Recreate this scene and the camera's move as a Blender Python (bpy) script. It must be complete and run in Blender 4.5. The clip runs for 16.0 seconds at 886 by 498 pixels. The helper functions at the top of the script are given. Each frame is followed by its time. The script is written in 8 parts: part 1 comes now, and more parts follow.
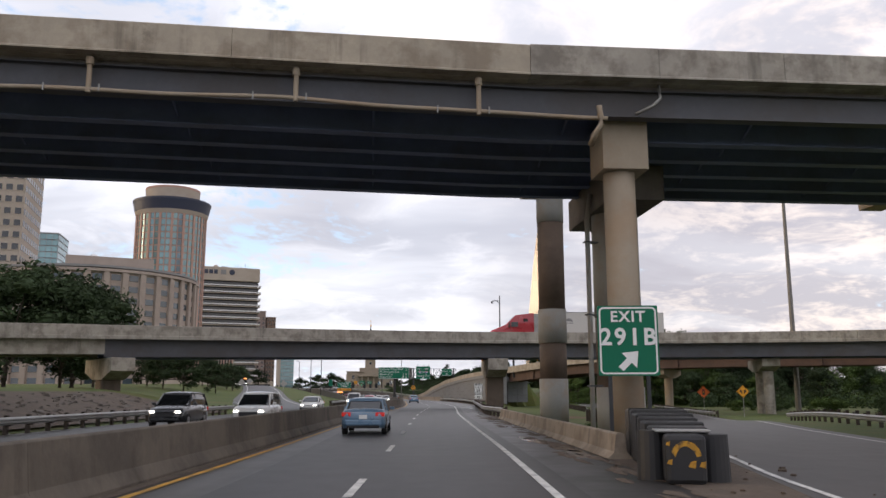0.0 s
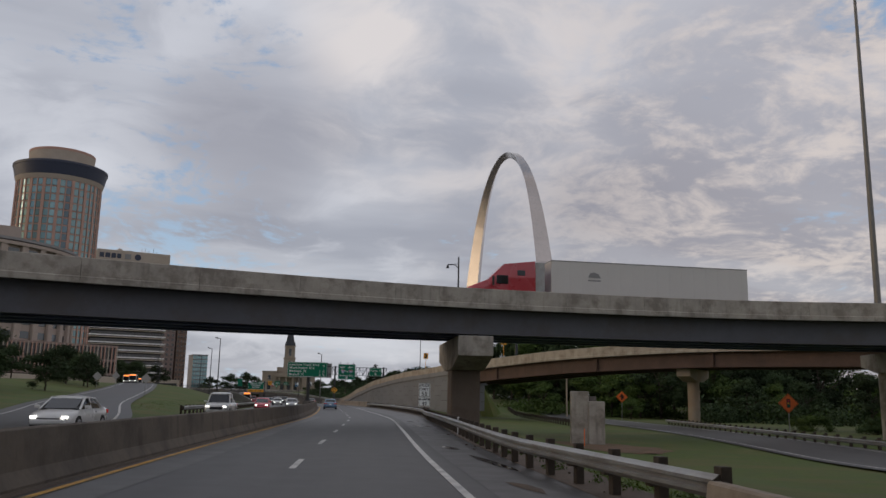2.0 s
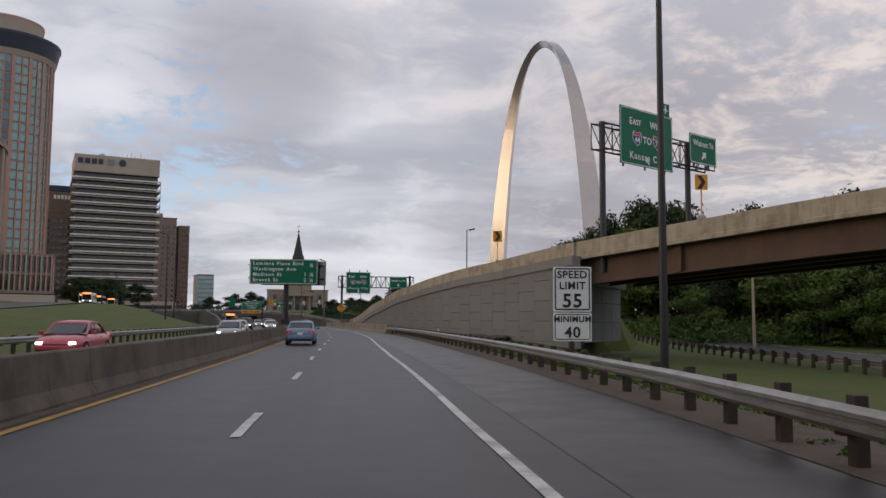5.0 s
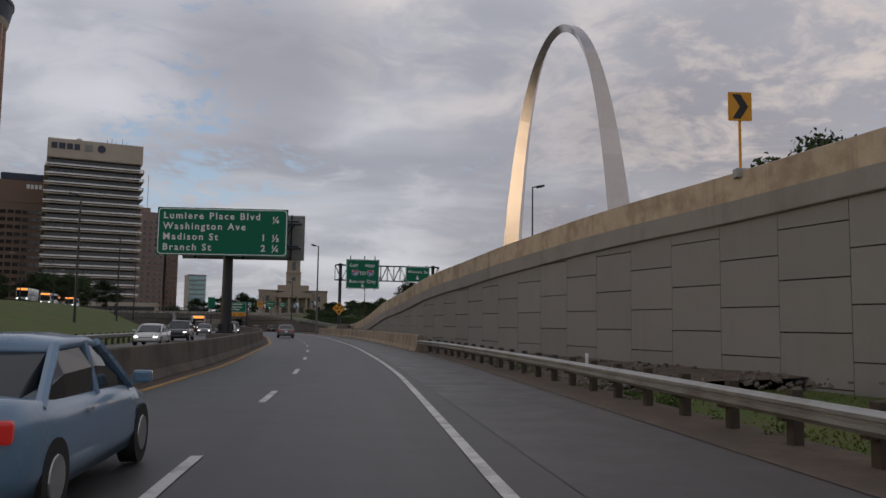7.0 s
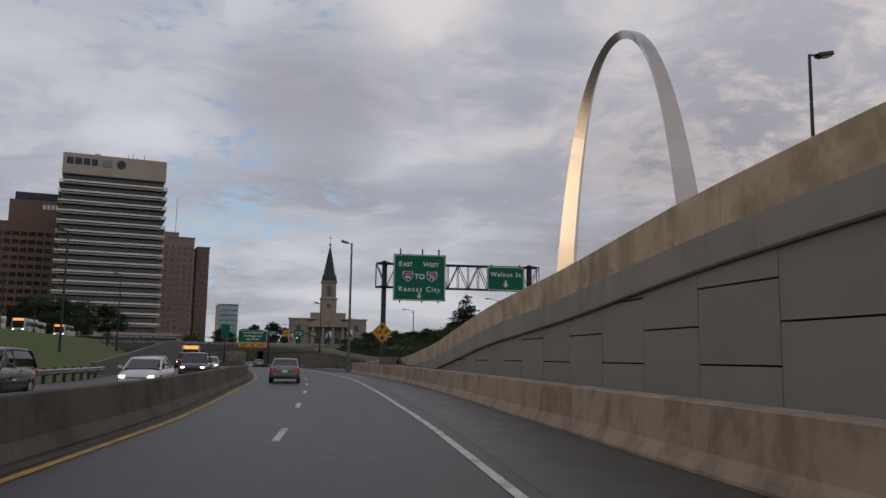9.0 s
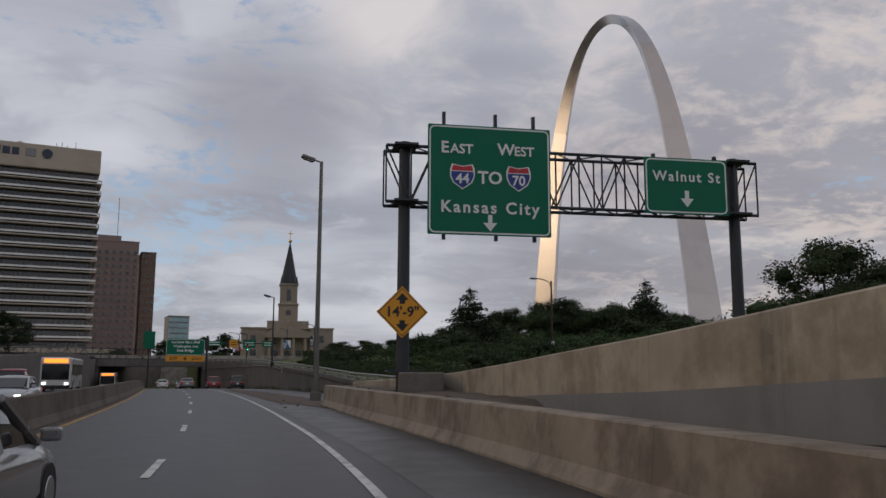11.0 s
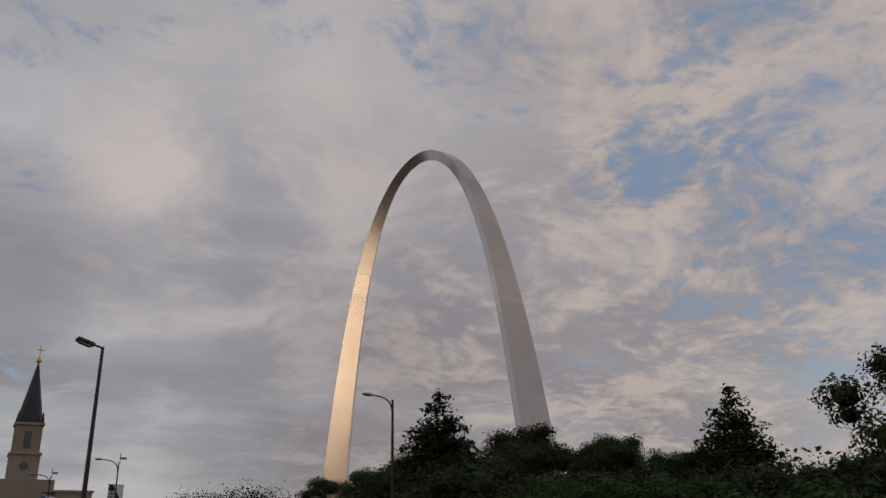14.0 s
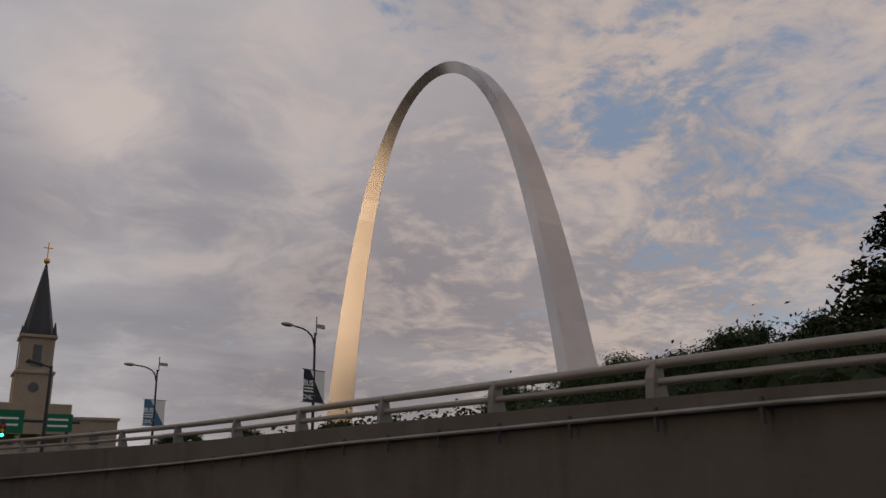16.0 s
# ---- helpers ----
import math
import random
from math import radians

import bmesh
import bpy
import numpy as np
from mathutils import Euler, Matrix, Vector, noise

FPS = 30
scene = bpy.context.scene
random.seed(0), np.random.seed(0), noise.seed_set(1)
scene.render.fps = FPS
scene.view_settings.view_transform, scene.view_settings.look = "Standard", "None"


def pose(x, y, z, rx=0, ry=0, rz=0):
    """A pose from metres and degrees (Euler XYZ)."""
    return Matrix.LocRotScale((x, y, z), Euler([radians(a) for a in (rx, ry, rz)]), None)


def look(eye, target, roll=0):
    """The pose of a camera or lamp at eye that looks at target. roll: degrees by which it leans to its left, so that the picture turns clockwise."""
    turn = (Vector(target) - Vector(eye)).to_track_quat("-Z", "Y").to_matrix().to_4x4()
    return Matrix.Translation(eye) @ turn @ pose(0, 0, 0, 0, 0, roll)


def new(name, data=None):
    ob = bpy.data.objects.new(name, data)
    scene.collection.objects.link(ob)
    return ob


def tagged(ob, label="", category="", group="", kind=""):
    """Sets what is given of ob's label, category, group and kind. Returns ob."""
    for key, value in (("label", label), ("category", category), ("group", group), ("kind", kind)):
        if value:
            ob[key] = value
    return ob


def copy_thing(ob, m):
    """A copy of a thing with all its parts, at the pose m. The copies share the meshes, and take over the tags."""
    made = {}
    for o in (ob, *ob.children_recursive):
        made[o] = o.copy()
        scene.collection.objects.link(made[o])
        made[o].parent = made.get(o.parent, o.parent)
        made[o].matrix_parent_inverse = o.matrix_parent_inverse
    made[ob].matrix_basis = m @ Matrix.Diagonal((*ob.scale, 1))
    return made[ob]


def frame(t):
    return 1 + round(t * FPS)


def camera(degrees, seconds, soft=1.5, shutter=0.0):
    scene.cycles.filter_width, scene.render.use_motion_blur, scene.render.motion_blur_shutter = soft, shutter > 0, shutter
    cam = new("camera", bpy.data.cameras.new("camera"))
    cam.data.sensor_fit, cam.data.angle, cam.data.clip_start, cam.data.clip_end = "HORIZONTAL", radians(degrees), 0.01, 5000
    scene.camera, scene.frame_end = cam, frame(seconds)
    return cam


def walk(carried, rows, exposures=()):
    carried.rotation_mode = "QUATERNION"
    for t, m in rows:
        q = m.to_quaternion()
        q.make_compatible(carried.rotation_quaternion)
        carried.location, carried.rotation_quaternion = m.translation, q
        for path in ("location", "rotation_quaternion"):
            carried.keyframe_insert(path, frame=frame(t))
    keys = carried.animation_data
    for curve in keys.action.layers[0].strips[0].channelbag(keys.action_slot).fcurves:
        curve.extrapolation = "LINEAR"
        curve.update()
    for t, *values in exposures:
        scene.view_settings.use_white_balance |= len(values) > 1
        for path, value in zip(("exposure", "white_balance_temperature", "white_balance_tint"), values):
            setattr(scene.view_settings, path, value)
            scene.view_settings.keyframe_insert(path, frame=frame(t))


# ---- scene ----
cam = camera(56.51, 16.0)
# seconds, x, y, z, yaw, pitch, roll
EXPOSURES = [(0.0, 1.08, 6200, 11), (0.8, 1.1, 6200, 11), (1.3, 0.5, 6050, 9), (2.0, 0.2, 6050, 9), (3.0, 0.15, 6200, 12), (3.5, 0.2, 6350, 15), (3.9, 1.15, 6250, 12), (4.5, 1.02, 6100, 10), (5.0, 0.47, 6150, 11),
             (7.3, 0.12, 6150, 10), (9.0, 0.16, 6100, 10), (12.0, 0.0, 6050, 10), (13.0, -0.17, 6200, 11), (14.0, -0.3, 6450, 12), (16.0, -0.27, 6650, 14)]
PATH = [
    (0.0, 0.00, -0.00, 1.59, -5.00, 10.02, 0.07),
    (0.5, 0.98, 11.50, 1.60, -5.99, 10.05, 0.55),
    (1.0, 1.96, 23.01, 1.61, -7.63, 9.76, 0.05),
    (1.5, 2.89, 34.54, 1.58, -9.49, 10.12, -0.41),
    (2.0, 3.66, 46.07, 1.57, -10.08, 10.41, -1.10),
    (2.5, 4.55, 57.51, 1.59, -10.81, 10.08, -0.46),
    (3.0, 5.50, 68.88, 1.61, -12.36, 10.41, -0.83),
    (3.5, 6.55, 80.17, 1.64, -11.48, 10.17, -0.04),
    (4.0, 7.67, 91.45, 1.62, -8.21, 8.49, 0.65),
    (4.5, 8.82, 102.74, 1.58, -7.94, 6.58, 0.01),
    (5.0, 9.76, 114.10, 1.58, -8.64, 4.94, -0.36),
    (7.5, 12.02, 170.18, 1.61, -8.38, 5.67, -0.90),
    (8.0, 12.28, 181.31, 1.59, -7.70, 6.63, -0.63),
    (8.5, 12.38, 192.33, 1.59, -6.54, 7.40, -0.86),
    (9.0, 12.45, 203.30, 1.60, -5.72, 7.58, -0.91),
    (11.5, 10.75, 258.58, 1.65, -10.24, 9.04, 0.06),
    (12.0, 9.60, 269.39, 1.63, -13.28, 9.55, -0.17),
    (12.5, 8.22, 280.15, 1.61, -16.94, 10.48, -1.11),
    (13.0, 6.67, 290.91, 1.60, -21.93, 14.75, -1.15),
    (13.5, 4.96, 301.68, 1.59, -24.73, 18.61, 0.46),
    (14.0, 3.18, 312.44, 1.58, -25.40, 20.26, 0.99),
    (14.5, 1.27, 323.12, 1.58, -28.57, 22.20, 0.70),
    (15.0, -0.69, 333.74, 1.59, -30.20, 21.90, 1.50),
    (15.5, -2.68, 344.36, 1.59, -28.61, 18.54, 0.72),
    (16.0, -4.68, 354.98, 1.60, -27.96, 16.59, 1.04),
]
walk(cam, [(t, pose(x, y, z, 90 + p, r, w)) for t, x, y, z, w, p, r in PATH], EXPOSURES)
# PATH END

# ---- world, sun ----
SUN_AZ, SUN_EL = radians(-84), radians(7)      # bearing from +y (clockwise), height
world = bpy.data.worlds.new("world")
scene.world = world
world.use_nodes = True
wt = world.node_tree
wt.nodes.clear()


def wnode(kind, **kw):
    n = wt.nodes.new(kind)
    for k, v in kw.items():
        n.inputs[k].default_value = v
    return n


def wmath(op, a, b=None, clamp=False):
    n = wt.nodes.new("ShaderNodeMath")
    n.operation, n.use_clamp = op, clamp
    for i, v in enumerate((a, b)):
        if v is None:
            continue
        if isinstance(v, (int, float)):
            n.inputs[i].default_value = v
        else:
            wt.links.new(v, n.inputs[i])
    return n.outputs[0]


def wmix(fac, a, b):
    n = wt.nodes.new("ShaderNodeMix")
    n.data_type = "RGBA"
    for sock, v in ((n.inputs[0], fac), (n.inputs[6], a), (n.inputs[7], b)):
        if isinstance(v, tuple):
            sock.default_value = (*v, 1)
        elif isinstance(v, (int, float)):
            sock.default_value = v
        else:
            wt.links.new(v, sock)
    return n.outputs[2]


def wramp(x, lo, hi):
    n = wt.nodes.new("ShaderNodeMapRange")
    n.interpolation_type = "SMOOTHSTEP"
    n.inputs[1].default_value, n.inputs[2].default_value = lo, hi
    wt.links.new(x, n.inputs[0])
    return n.outputs[0]


def wnoise(vec, scale, detail, rough, distort=0.0):
    n = wnode("ShaderNodeTexNoise", Scale=scale, Detail=detail, Roughness=rough, Distortion=distort)
    wt.links.new(vec, n.inputs["Vector"])
    return n.outputs["Fac"]


sky = wt.nodes.new("ShaderNodeTexSky")
sky.sky_type, sky.sun_disc = "NISHITA", False
sky.sun_elevation, sky.sun_rotation = SUN_EL, SUN_AZ
sky_bg = wt.nodes.new("ShaderNodeBackground")
sky_bg.inputs["Strength"].default_value = 0.12
wt.links.new(sky.outputs[0], sky_bg.inputs["Color"])

coord = wt.nodes.new("ShaderNodeTexCoord")
split = wt.nodes.new("ShaderNodeSeparateXYZ")
wt.links.new(coord.outputs["Generated"], split.inputs[0])
up = wmath("MAXIMUM", split.outputs[2], 0.0)
den = wmath("ADD", up, 0.22)
flat = wt.nodes.new("ShaderNodeCombineXYZ")
wt.links.new(wmath("DIVIDE", split.outputs[0], den), flat.inputs[0])
wt.links.new(wmath("DIVIDE", split.outputs[1], den), flat.inputs[1])
warp = wnode("ShaderNodeTexNoise", Scale=1.7, Detail=3.0)
wt.links.new(flat.outputs[0], warp.inputs["Vector"])
shift = wt.nodes.new("ShaderNodeVectorMath")
shift.operation = "MULTIPLY_ADD"
shift.inputs[1].default_value = (0.35, 0.35, 0.35)
wt.links.new(warp.outputs["Color"], shift.inputs[0])
wt.links.new(flat.outputs[0], shift.inputs[2])
vec = shift.outputs[0]
big = wnoise(vec, 0.8, 4, 0.5, 0.2)
fine = wnoise(vec, 3.2, 8, 0.58, 0.35)
tiny = wnoise(vec, 9.0, 6, 0.6, 0.2)
streak = wt.nodes.new("ShaderNodeMapping")
streak.inputs["Scale"].default_value = (0.55, 1.9, 1.0)
wt.links.new(vec, streak.inputs["Vector"])
bands = wnoise(streak.outputs[0], 1.15, 5, 0.5)
east = wramp(split.outputs[0], 0.05, 0.60)


def wspot(az, el, r0, r1):
    """A soft round region of the sky about a bearing and a height, in degrees."""
    n = wt.nodes.new("ShaderNodeVectorMath")
    n.operation = "DOT_PRODUCT"
    a, e = radians(az), radians(el)
    n.inputs[1].default_value = (math.sin(a) * math.cos(e), math.cos(a) * math.cos(e), math.sin(e))
    wt.links.new(coord.outputs["Generated"], n.inputs[0])
    return wramp(n.outputs["Value"], math.cos(radians(r1)), math.cos(radians(r0)))


def wsum(items):
    total = 0.0
    for s, k in items:
        total = wmath("ADD", wmath("MULTIPLY", s, k), total)
    return total


density = wmath("ADD", wmath("ADD", wmath("MULTIPLY", big, 0.30), wmath("MULTIPLY", fine, 0.42)), wmath("MULTIPLY", tiny, 0.28))
holes = wsum([(wspot(38.5, 24, 1, 5), 0.05), (wspot(43, 28, 1, 8), 0.05), (wspot(20, 36, 2, 7), 0.06), (wspot(30, 35, 2, 8), 0.04), (wspot(-5, 28, 1, 7), 0.085),
              (wspot(-1.5, 23.3, 0.5, 2.5), 0.10), (wspot(-12, 10, 2, 8), 0.065), (wspot(-9, 20, 2, 8), 0.05), (wspot(52, 22, 4, 18), 0.035), (wspot(60, 45, 8, 30), 0.04), (wspot(10, 50, 6, 22), 0.04)])
mass = wsum([(wspot(12, 17, 6, 18), 0.07), (wspot(28, 16, 4, 14), 0.07), (wspot(14, 26, 3, 9), 0.06)])
density = wmath("ADD", wmath("SUBTRACT", density, holes), mass)
mottle = wnoise(vec, 24.0, 5, 0.6)
density = wmath("ADD", density, wmath("MULTIPLY", wmath("SUBTRACT", mottle, 0.5), 0.30))
cover = wramp(density, 0.33, 0.465)
light_part = wramp(wmath("ADD", wmath("MULTIPLY", big, 0.6), wmath("MULTIPLY", bands, 0.4)), 0.40, 0.62)
lit = wsum([(wspot(3, 26, 1, 5.5), 0.7), (wspot(16, 26.5, 1, 6.5), 0.7), (wspot(7, 20.5, 1, 9), 0.75), (wspot(10, 31, 2, 9), 0.35), (wspot(14, 18, 2, 8), 0.55)])
shade = wsum([(wspot(14, 12.5, 3, 10), 0.2), (wspot(24, 13, 3, 8), 0.55), (wspot(20, 9, 3, 9), 0.5), (wspot(36, 9, 4, 11), 0.5), (wspot(-6, 15, 2, 8), 0.4), (wspot(28, 11, 3, 9), 0.6), (wspot(30, 6, 2, 8), 0.95), (wspot(44, 12, 3, 9), 0.5), (wspot(-3, 18, 2, 8), 0.45), (wspot(38, 5, 2, 7), 0.8), (wspot(21, 5, 2, 7), 0.8), (wspot(12, 6, 2, 6), 0.4)])
low = wramp(split.outputs[2], 0.34, 0.02)
cloud = wmix(light_part, (0.335, 0.33, 0.36), (0.56, 0.545, 0.56))
puff = wramp(fine, 0.48, 0.66)
cloud = wmix(wmath("MULTIPLY", puff, 0.4), cloud, (0.66, 0.635, 0.64))
cloud = wmix(wmath("MULTIPLY", wmath("MULTIPLY", lit, wramp(fine, 0.36, 0.60)), 0.85), cloud, (0.68, 0.61, 0.57))
cloud = wmix(wmath("MULTIPLY", shade, 0.8, True), cloud, (0.255, 0.24, 0.265))
cloud = wmix(wmath("MULTIPLY", east, 0.45), cloud, (0.43, 0.385, 0.385))
warm = wmath("MULTIPLY", wramp(wmath("ADD", wmath("ADD", wmath("MULTIPLY", fine, 0.5), wmath("MULTIPLY", tiny, 0.3)), wmath("MULTIPLY", mottle, 0.2)), 0.46, 0.60), east)
cloud = wmix(wmath("MULTIPLY", warm, 0.7), cloud, (0.70, 0.585, 0.50))
glow = wmath("MULTIPLY", wramp(bands, 0.50, 0.62), low)
cloud = wmix(wmath("MULTIPLY", glow, 0.32), cloud, (0.62, 0.605, 0.61))
blue = wmix(low, (0.25, 0.335, 0.465), (0.45, 0.54, 0.61))
mixed = wmix(cover, blue, cloud)
# the glow of the low sun behind the clouds in the west
toward = wt.nodes.new("ShaderNodeVectorMath")
toward.operation = "DOT_PRODUCT"
toward.inputs[1].default_value = (math.sin(SUN_AZ) * math.cos(SUN_EL), math.cos(SUN_AZ) * math.cos(SUN_EL), math.sin(SUN_EL))
wt.links.new(coord.outputs["Generated"], toward.inputs[0])
mixed = wmix(wmath("MULTIPLY", wramp(toward.outputs["Value"], 0.80, 0.90), 0.9), mixed, (0.84, 0.60, 0.335))
cloud_bg = wt.nodes.new("ShaderNodeBackground")
cloud_bg.inputs["Strength"].default_value = 1.0
wt.links.new(mixed, cloud_bg.inputs["Color"])
mixer = wt.nodes.new("ShaderNodeMixShader")
mixer.inputs[0].default_value = 0.93
wt.links.new(sky_bg.outputs[0], mixer.inputs[1])
wt.links.new(cloud_bg.outputs[0], mixer.inputs[2])
wout = wt.nodes.new("ShaderNodeOutputWorld")
wt.links.new(mixer.outputs[0], wout.inputs[0])

sun_data = bpy.data.lights.new("sun", "SUN")
sun_data.energy, sun_data.angle, sun_data.color = 0.35, radians(24), (1.0, 0.78, 0.56)
sun = new("sun", sun_data)
sun.matrix_world = look((math.sin(SUN_AZ) * 300, math.cos(SUN_AZ) * 300 + 300, math.tan(SUN_EL) * 300), (0, 300, 0))


# ---- materials ----
MATS = {}


def mat(name, color, rough=0.8, metal=0.0, vary=0.25, scale=1.0, bump=0.0, stain=None, stain_scale=0.15, stain_amt=0.5,
        streaks=0.0, along=0.0, island=0.0, emit=None, emit_strength=0.0, spec=0.5, object_random=0.0, coat=0.0, rvar=0.1):
    """A procedural surface: grain, large stains, optional vertical streaks, in metres."""
    m = bpy.data.materials.new(name)
    m.use_nodes = True
    t = m.node_tree
    b = t.nodes["Principled BSDF"]
    link = t.links.new
    tc = t.nodes.new("ShaderNodeTexCoord")
    geo = t.nodes.new("ShaderNodeNewGeometry")
    pos = geo.outputs["Position"]

    def noise_tex(s, d=5.0, r=0.6, v=None):
        n = t.nodes.new("ShaderNodeTexNoise")
        n.inputs["Scale"].default_value, n.inputs["Detail"].default_value, n.inputs["Roughness"].default_value = s, d, r
        link(v or pos, n.inputs["Vector"])
        return n.outputs["Fac"]

    def rng(x, lo, hi, a=0.0, c=1.0):
        n = t.nodes.new("ShaderNodeMapRange")
        for i, q in enumerate((lo, hi, a, c)):
            n.inputs[i + 1].default_value = q
        link(x, n.inputs[0])
        return n.outputs[0]

    def mix(f, a, c, blend="MIX"):
        n = t.nodes.new("ShaderNodeMix")
        n.data_type, n.blend_type = "RGBA", blend
        for s, q in ((n.inputs[0], f), (n.inputs[6], a), (n.inputs[7], c)):
            if isinstance(q, tuple):
                s.default_value = (*q, 1)
            elif isinstance(q, (int, float)):
                s.default_value = q
            else:
                link(q, s)
        return n.outputs[2]

    grain = noise_tex(scale * 9, 6)
    mid = noise_tex(scale * 0.9, 5)
    dark = tuple(c * (1 - vary) for c in color)
    lite = tuple(min(1, c * (1 + vary)) for c in color)
    col = mix(rng(mid, 0.3, 0.7), dark, lite)
    col = mix(rng(grain, 0.25, 0.75, 0, 0.5), col, tuple(c * (1 - vary * 1.2) for c in color))
    if stain:
        blot = noise_tex(stain_scale, 7, 0.65)
        col = mix(rng(blot, 0.47, 0.62, 0, stain_amt), col, stain)
    if streaks:
        mp = t.nodes.new("ShaderNodeMapping")
        mp.inputs["Scale"].default_value = (1.6, 1.6, 0.12)
        link(pos, mp.inputs["Vector"])
        s = noise_tex(1.0, 6, 0.6, mp.outputs[0])
        patchy = t.nodes.new("ShaderNodeMath")
        patchy.operation = "MULTIPLY"
        link(rng(s, 0.50, 0.66, 0, streaks), patchy.inputs[0])
        link(rng(noise_tex(0.55, 6, 0.7), 0.44, 0.60), patchy.inputs[1])
        col = mix(patchy.outputs[0], col, tuple(c * 0.38 for c in color))
    if along:
        lat = t.nodes.new("ShaderNodeAttribute")
        lat.attribute_name = "lat"
        sep = t.nodes.new("ShaderNodeSeparateXYZ")
        link(pos, sep.inputs[0])
        com = t.nodes.new("ShaderNodeCombineXYZ")
        link(lat.outputs["Fac"], com.inputs[0])
        link(sep.outputs[1], com.inputs[1])
        mp = t.nodes.new("ShaderNodeMapping")
        mp.inputs["Scale"].default_value = (1.7, 0.018, 1.0)
        link(com.outputs[0], mp.inputs["Vector"])
        col = mix(rng(noise_tex(1.0, 5, 0.55, mp.outputs[0]), 0.36, 0.66, 0, along), col, tuple(c * 1.5 for c in color))
        wide = t.nodes.new("ShaderNodeMapping")
        wide.inputs["Scale"].default_value = (0.45, 0.05, 1.0)
        wide.inputs["Location"].default_value = (7.3, 2.0, 0.0)
        link(com.outputs[0], wide.inputs["Vector"])
        col = mix(rng(noise_tex(1.0, 4, 0.6, wide.outputs[0]), 0.48, 0.66, 0, along), col, tuple(c * 0.62 for c in color))
    for amt in (island, object_random):
        if not amt:
            continue
        if amt is island:
            src = geo.outputs["Random Per Island"]
        else:
            src = t.nodes.new("ShaderNodeObjectInfo").outputs["Random"]
        n = t.nodes.new("ShaderNodeHueSaturation")
        link(rng(src, 0, 1, 1 - amt, 1 + amt), n.inputs["Value"])
        link(col, n.inputs["Color"])
        col = n.outputs[0]
    link(col, b.inputs["Base Color"])
    b.inputs["Metallic"].default_value = metal
    b.inputs["Specular IOR Level"].default_value = spec
    b.inputs["Coat Weight"].default_value = coat
    link(rng(mid, 0.3, 0.7, max(0.02, rough - rvar), min(1, rough + rvar)), b.inputs["Roughness"])
    if bump:
        bp = t.nodes.new("ShaderNodeBump")
        bp.inputs["Strength"].default_value, bp.inputs["Distance"].default_value = bump, 0.03
        link(grain, bp.inputs["Height"])
        link(bp.outputs[0], b.inputs["Normal"])
    if emit:
        b.inputs["Emission Color"].default_value = (*emit, 1)
        b.inputs["Emission Strength"].default_value = emit_strength
    MATS[name] = m
    return m


ASPHALT = mat("asphalt", (0.041, 0.038, 0.0372), 0.5, vary=0.12, scale=1.2, bump=0.06, stain=(0.031, 0.029, 0.029), stain_scale=0.22, stain_amt=0.35, along=0.4, rvar=0.02, spec=0.42)
ASPHALT_OLD = mat("old_asphalt", (0.038, 0.035, 0.0335), 0.44, vary=0.18, scale=0.9, bump=0.1, stain=(0.02, 0.0185, 0.018), stain_scale=0.35, stain_amt=0.8, along=0.4, rvar=0.06, spec=0.42)
# streaked asphalt lightened so its colour holds the sheen of the wet band
ASPHALT_SHEEN = mat("worn_asphalt_sheen", (0.066, 0.062, 0.0585), 0.5, vary=0.2, scale=0.9, bump=0.06, stain=(0.04, 0.037, 0.036), stain_scale=0.3, stain_amt=0.8, along=0.6, rvar=0.04)
PAINT_W = mat("white_road_paint", (0.62, 0.61, 0.58), 0.7, vary=0.15, scale=3, stain=(0.2, 0.2, 0.2), stain_scale=1.6, stain_amt=0.6)
PAINT_Y = mat("yellow_road_paint", (0.50, 0.28, 0.04), 0.7, vary=0.2, scale=3, stain=(0.16, 0.11, 0.05), stain_scale=1.2, stain_amt=0.6)
CONC = mat("concrete", (0.385, 0.352, 0.305), 0.85, vary=0.2, scale=1, bump=0.2, stain=(0.175, 0.152, 0.128), stain_scale=0.8, stain_amt=0.75, streaks=0.8)
CONC_MEDIAN = mat("median_concrete", (0.134, 0.112, 0.089), 0.9, vary=0.22, scale=0.8, bump=0.3, stain=(0.056, 0.047, 0.039), stain_scale=0.42, stain_amt=0.75, streaks=0.75)
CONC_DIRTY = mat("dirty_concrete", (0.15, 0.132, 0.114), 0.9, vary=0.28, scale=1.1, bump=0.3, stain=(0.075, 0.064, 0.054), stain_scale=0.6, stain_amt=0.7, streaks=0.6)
CONC_WARM = mat("weathered_concrete", (0.315, 0.262, 0.205), 0.88, vary=0.16, scale=1, bump=0.25, stain=(0.135, 0.102, 0.076), stain_scale=0.7, stain_amt=0.7, streaks=0.8)
# weathered concrete made paler, with sunlight on the ramp parapets put into the colour
CONC_SUN_TONE = mat("sun_toned_weathered_concrete", (0.42, 0.365, 0.29), 0.88, vary=0.16, scale=1, bump=0.25, stain=(0.215, 0.17, 0.125), stain_scale=0.7, stain_amt=0.65, streaks=0.8)
CONC_BEIGE = mat("beige_concrete", (0.36, 0.30, 0.23), 0.85, vary=0.1, scale=1, bump=0.15, stain=(0.32, 0.20, 0.11), stain_scale=0.5, stain_amt=0.35, streaks=0.2)
CONC_GREY = mat("grey_stained_concrete", (0.15, 0.138, 0.125), 0.88, vary=0.14, scale=1, bump=0.2, stain=(0.09, 0.08, 0.07), stain_scale=0.4, stain_amt=0.5, streaks=0.35)
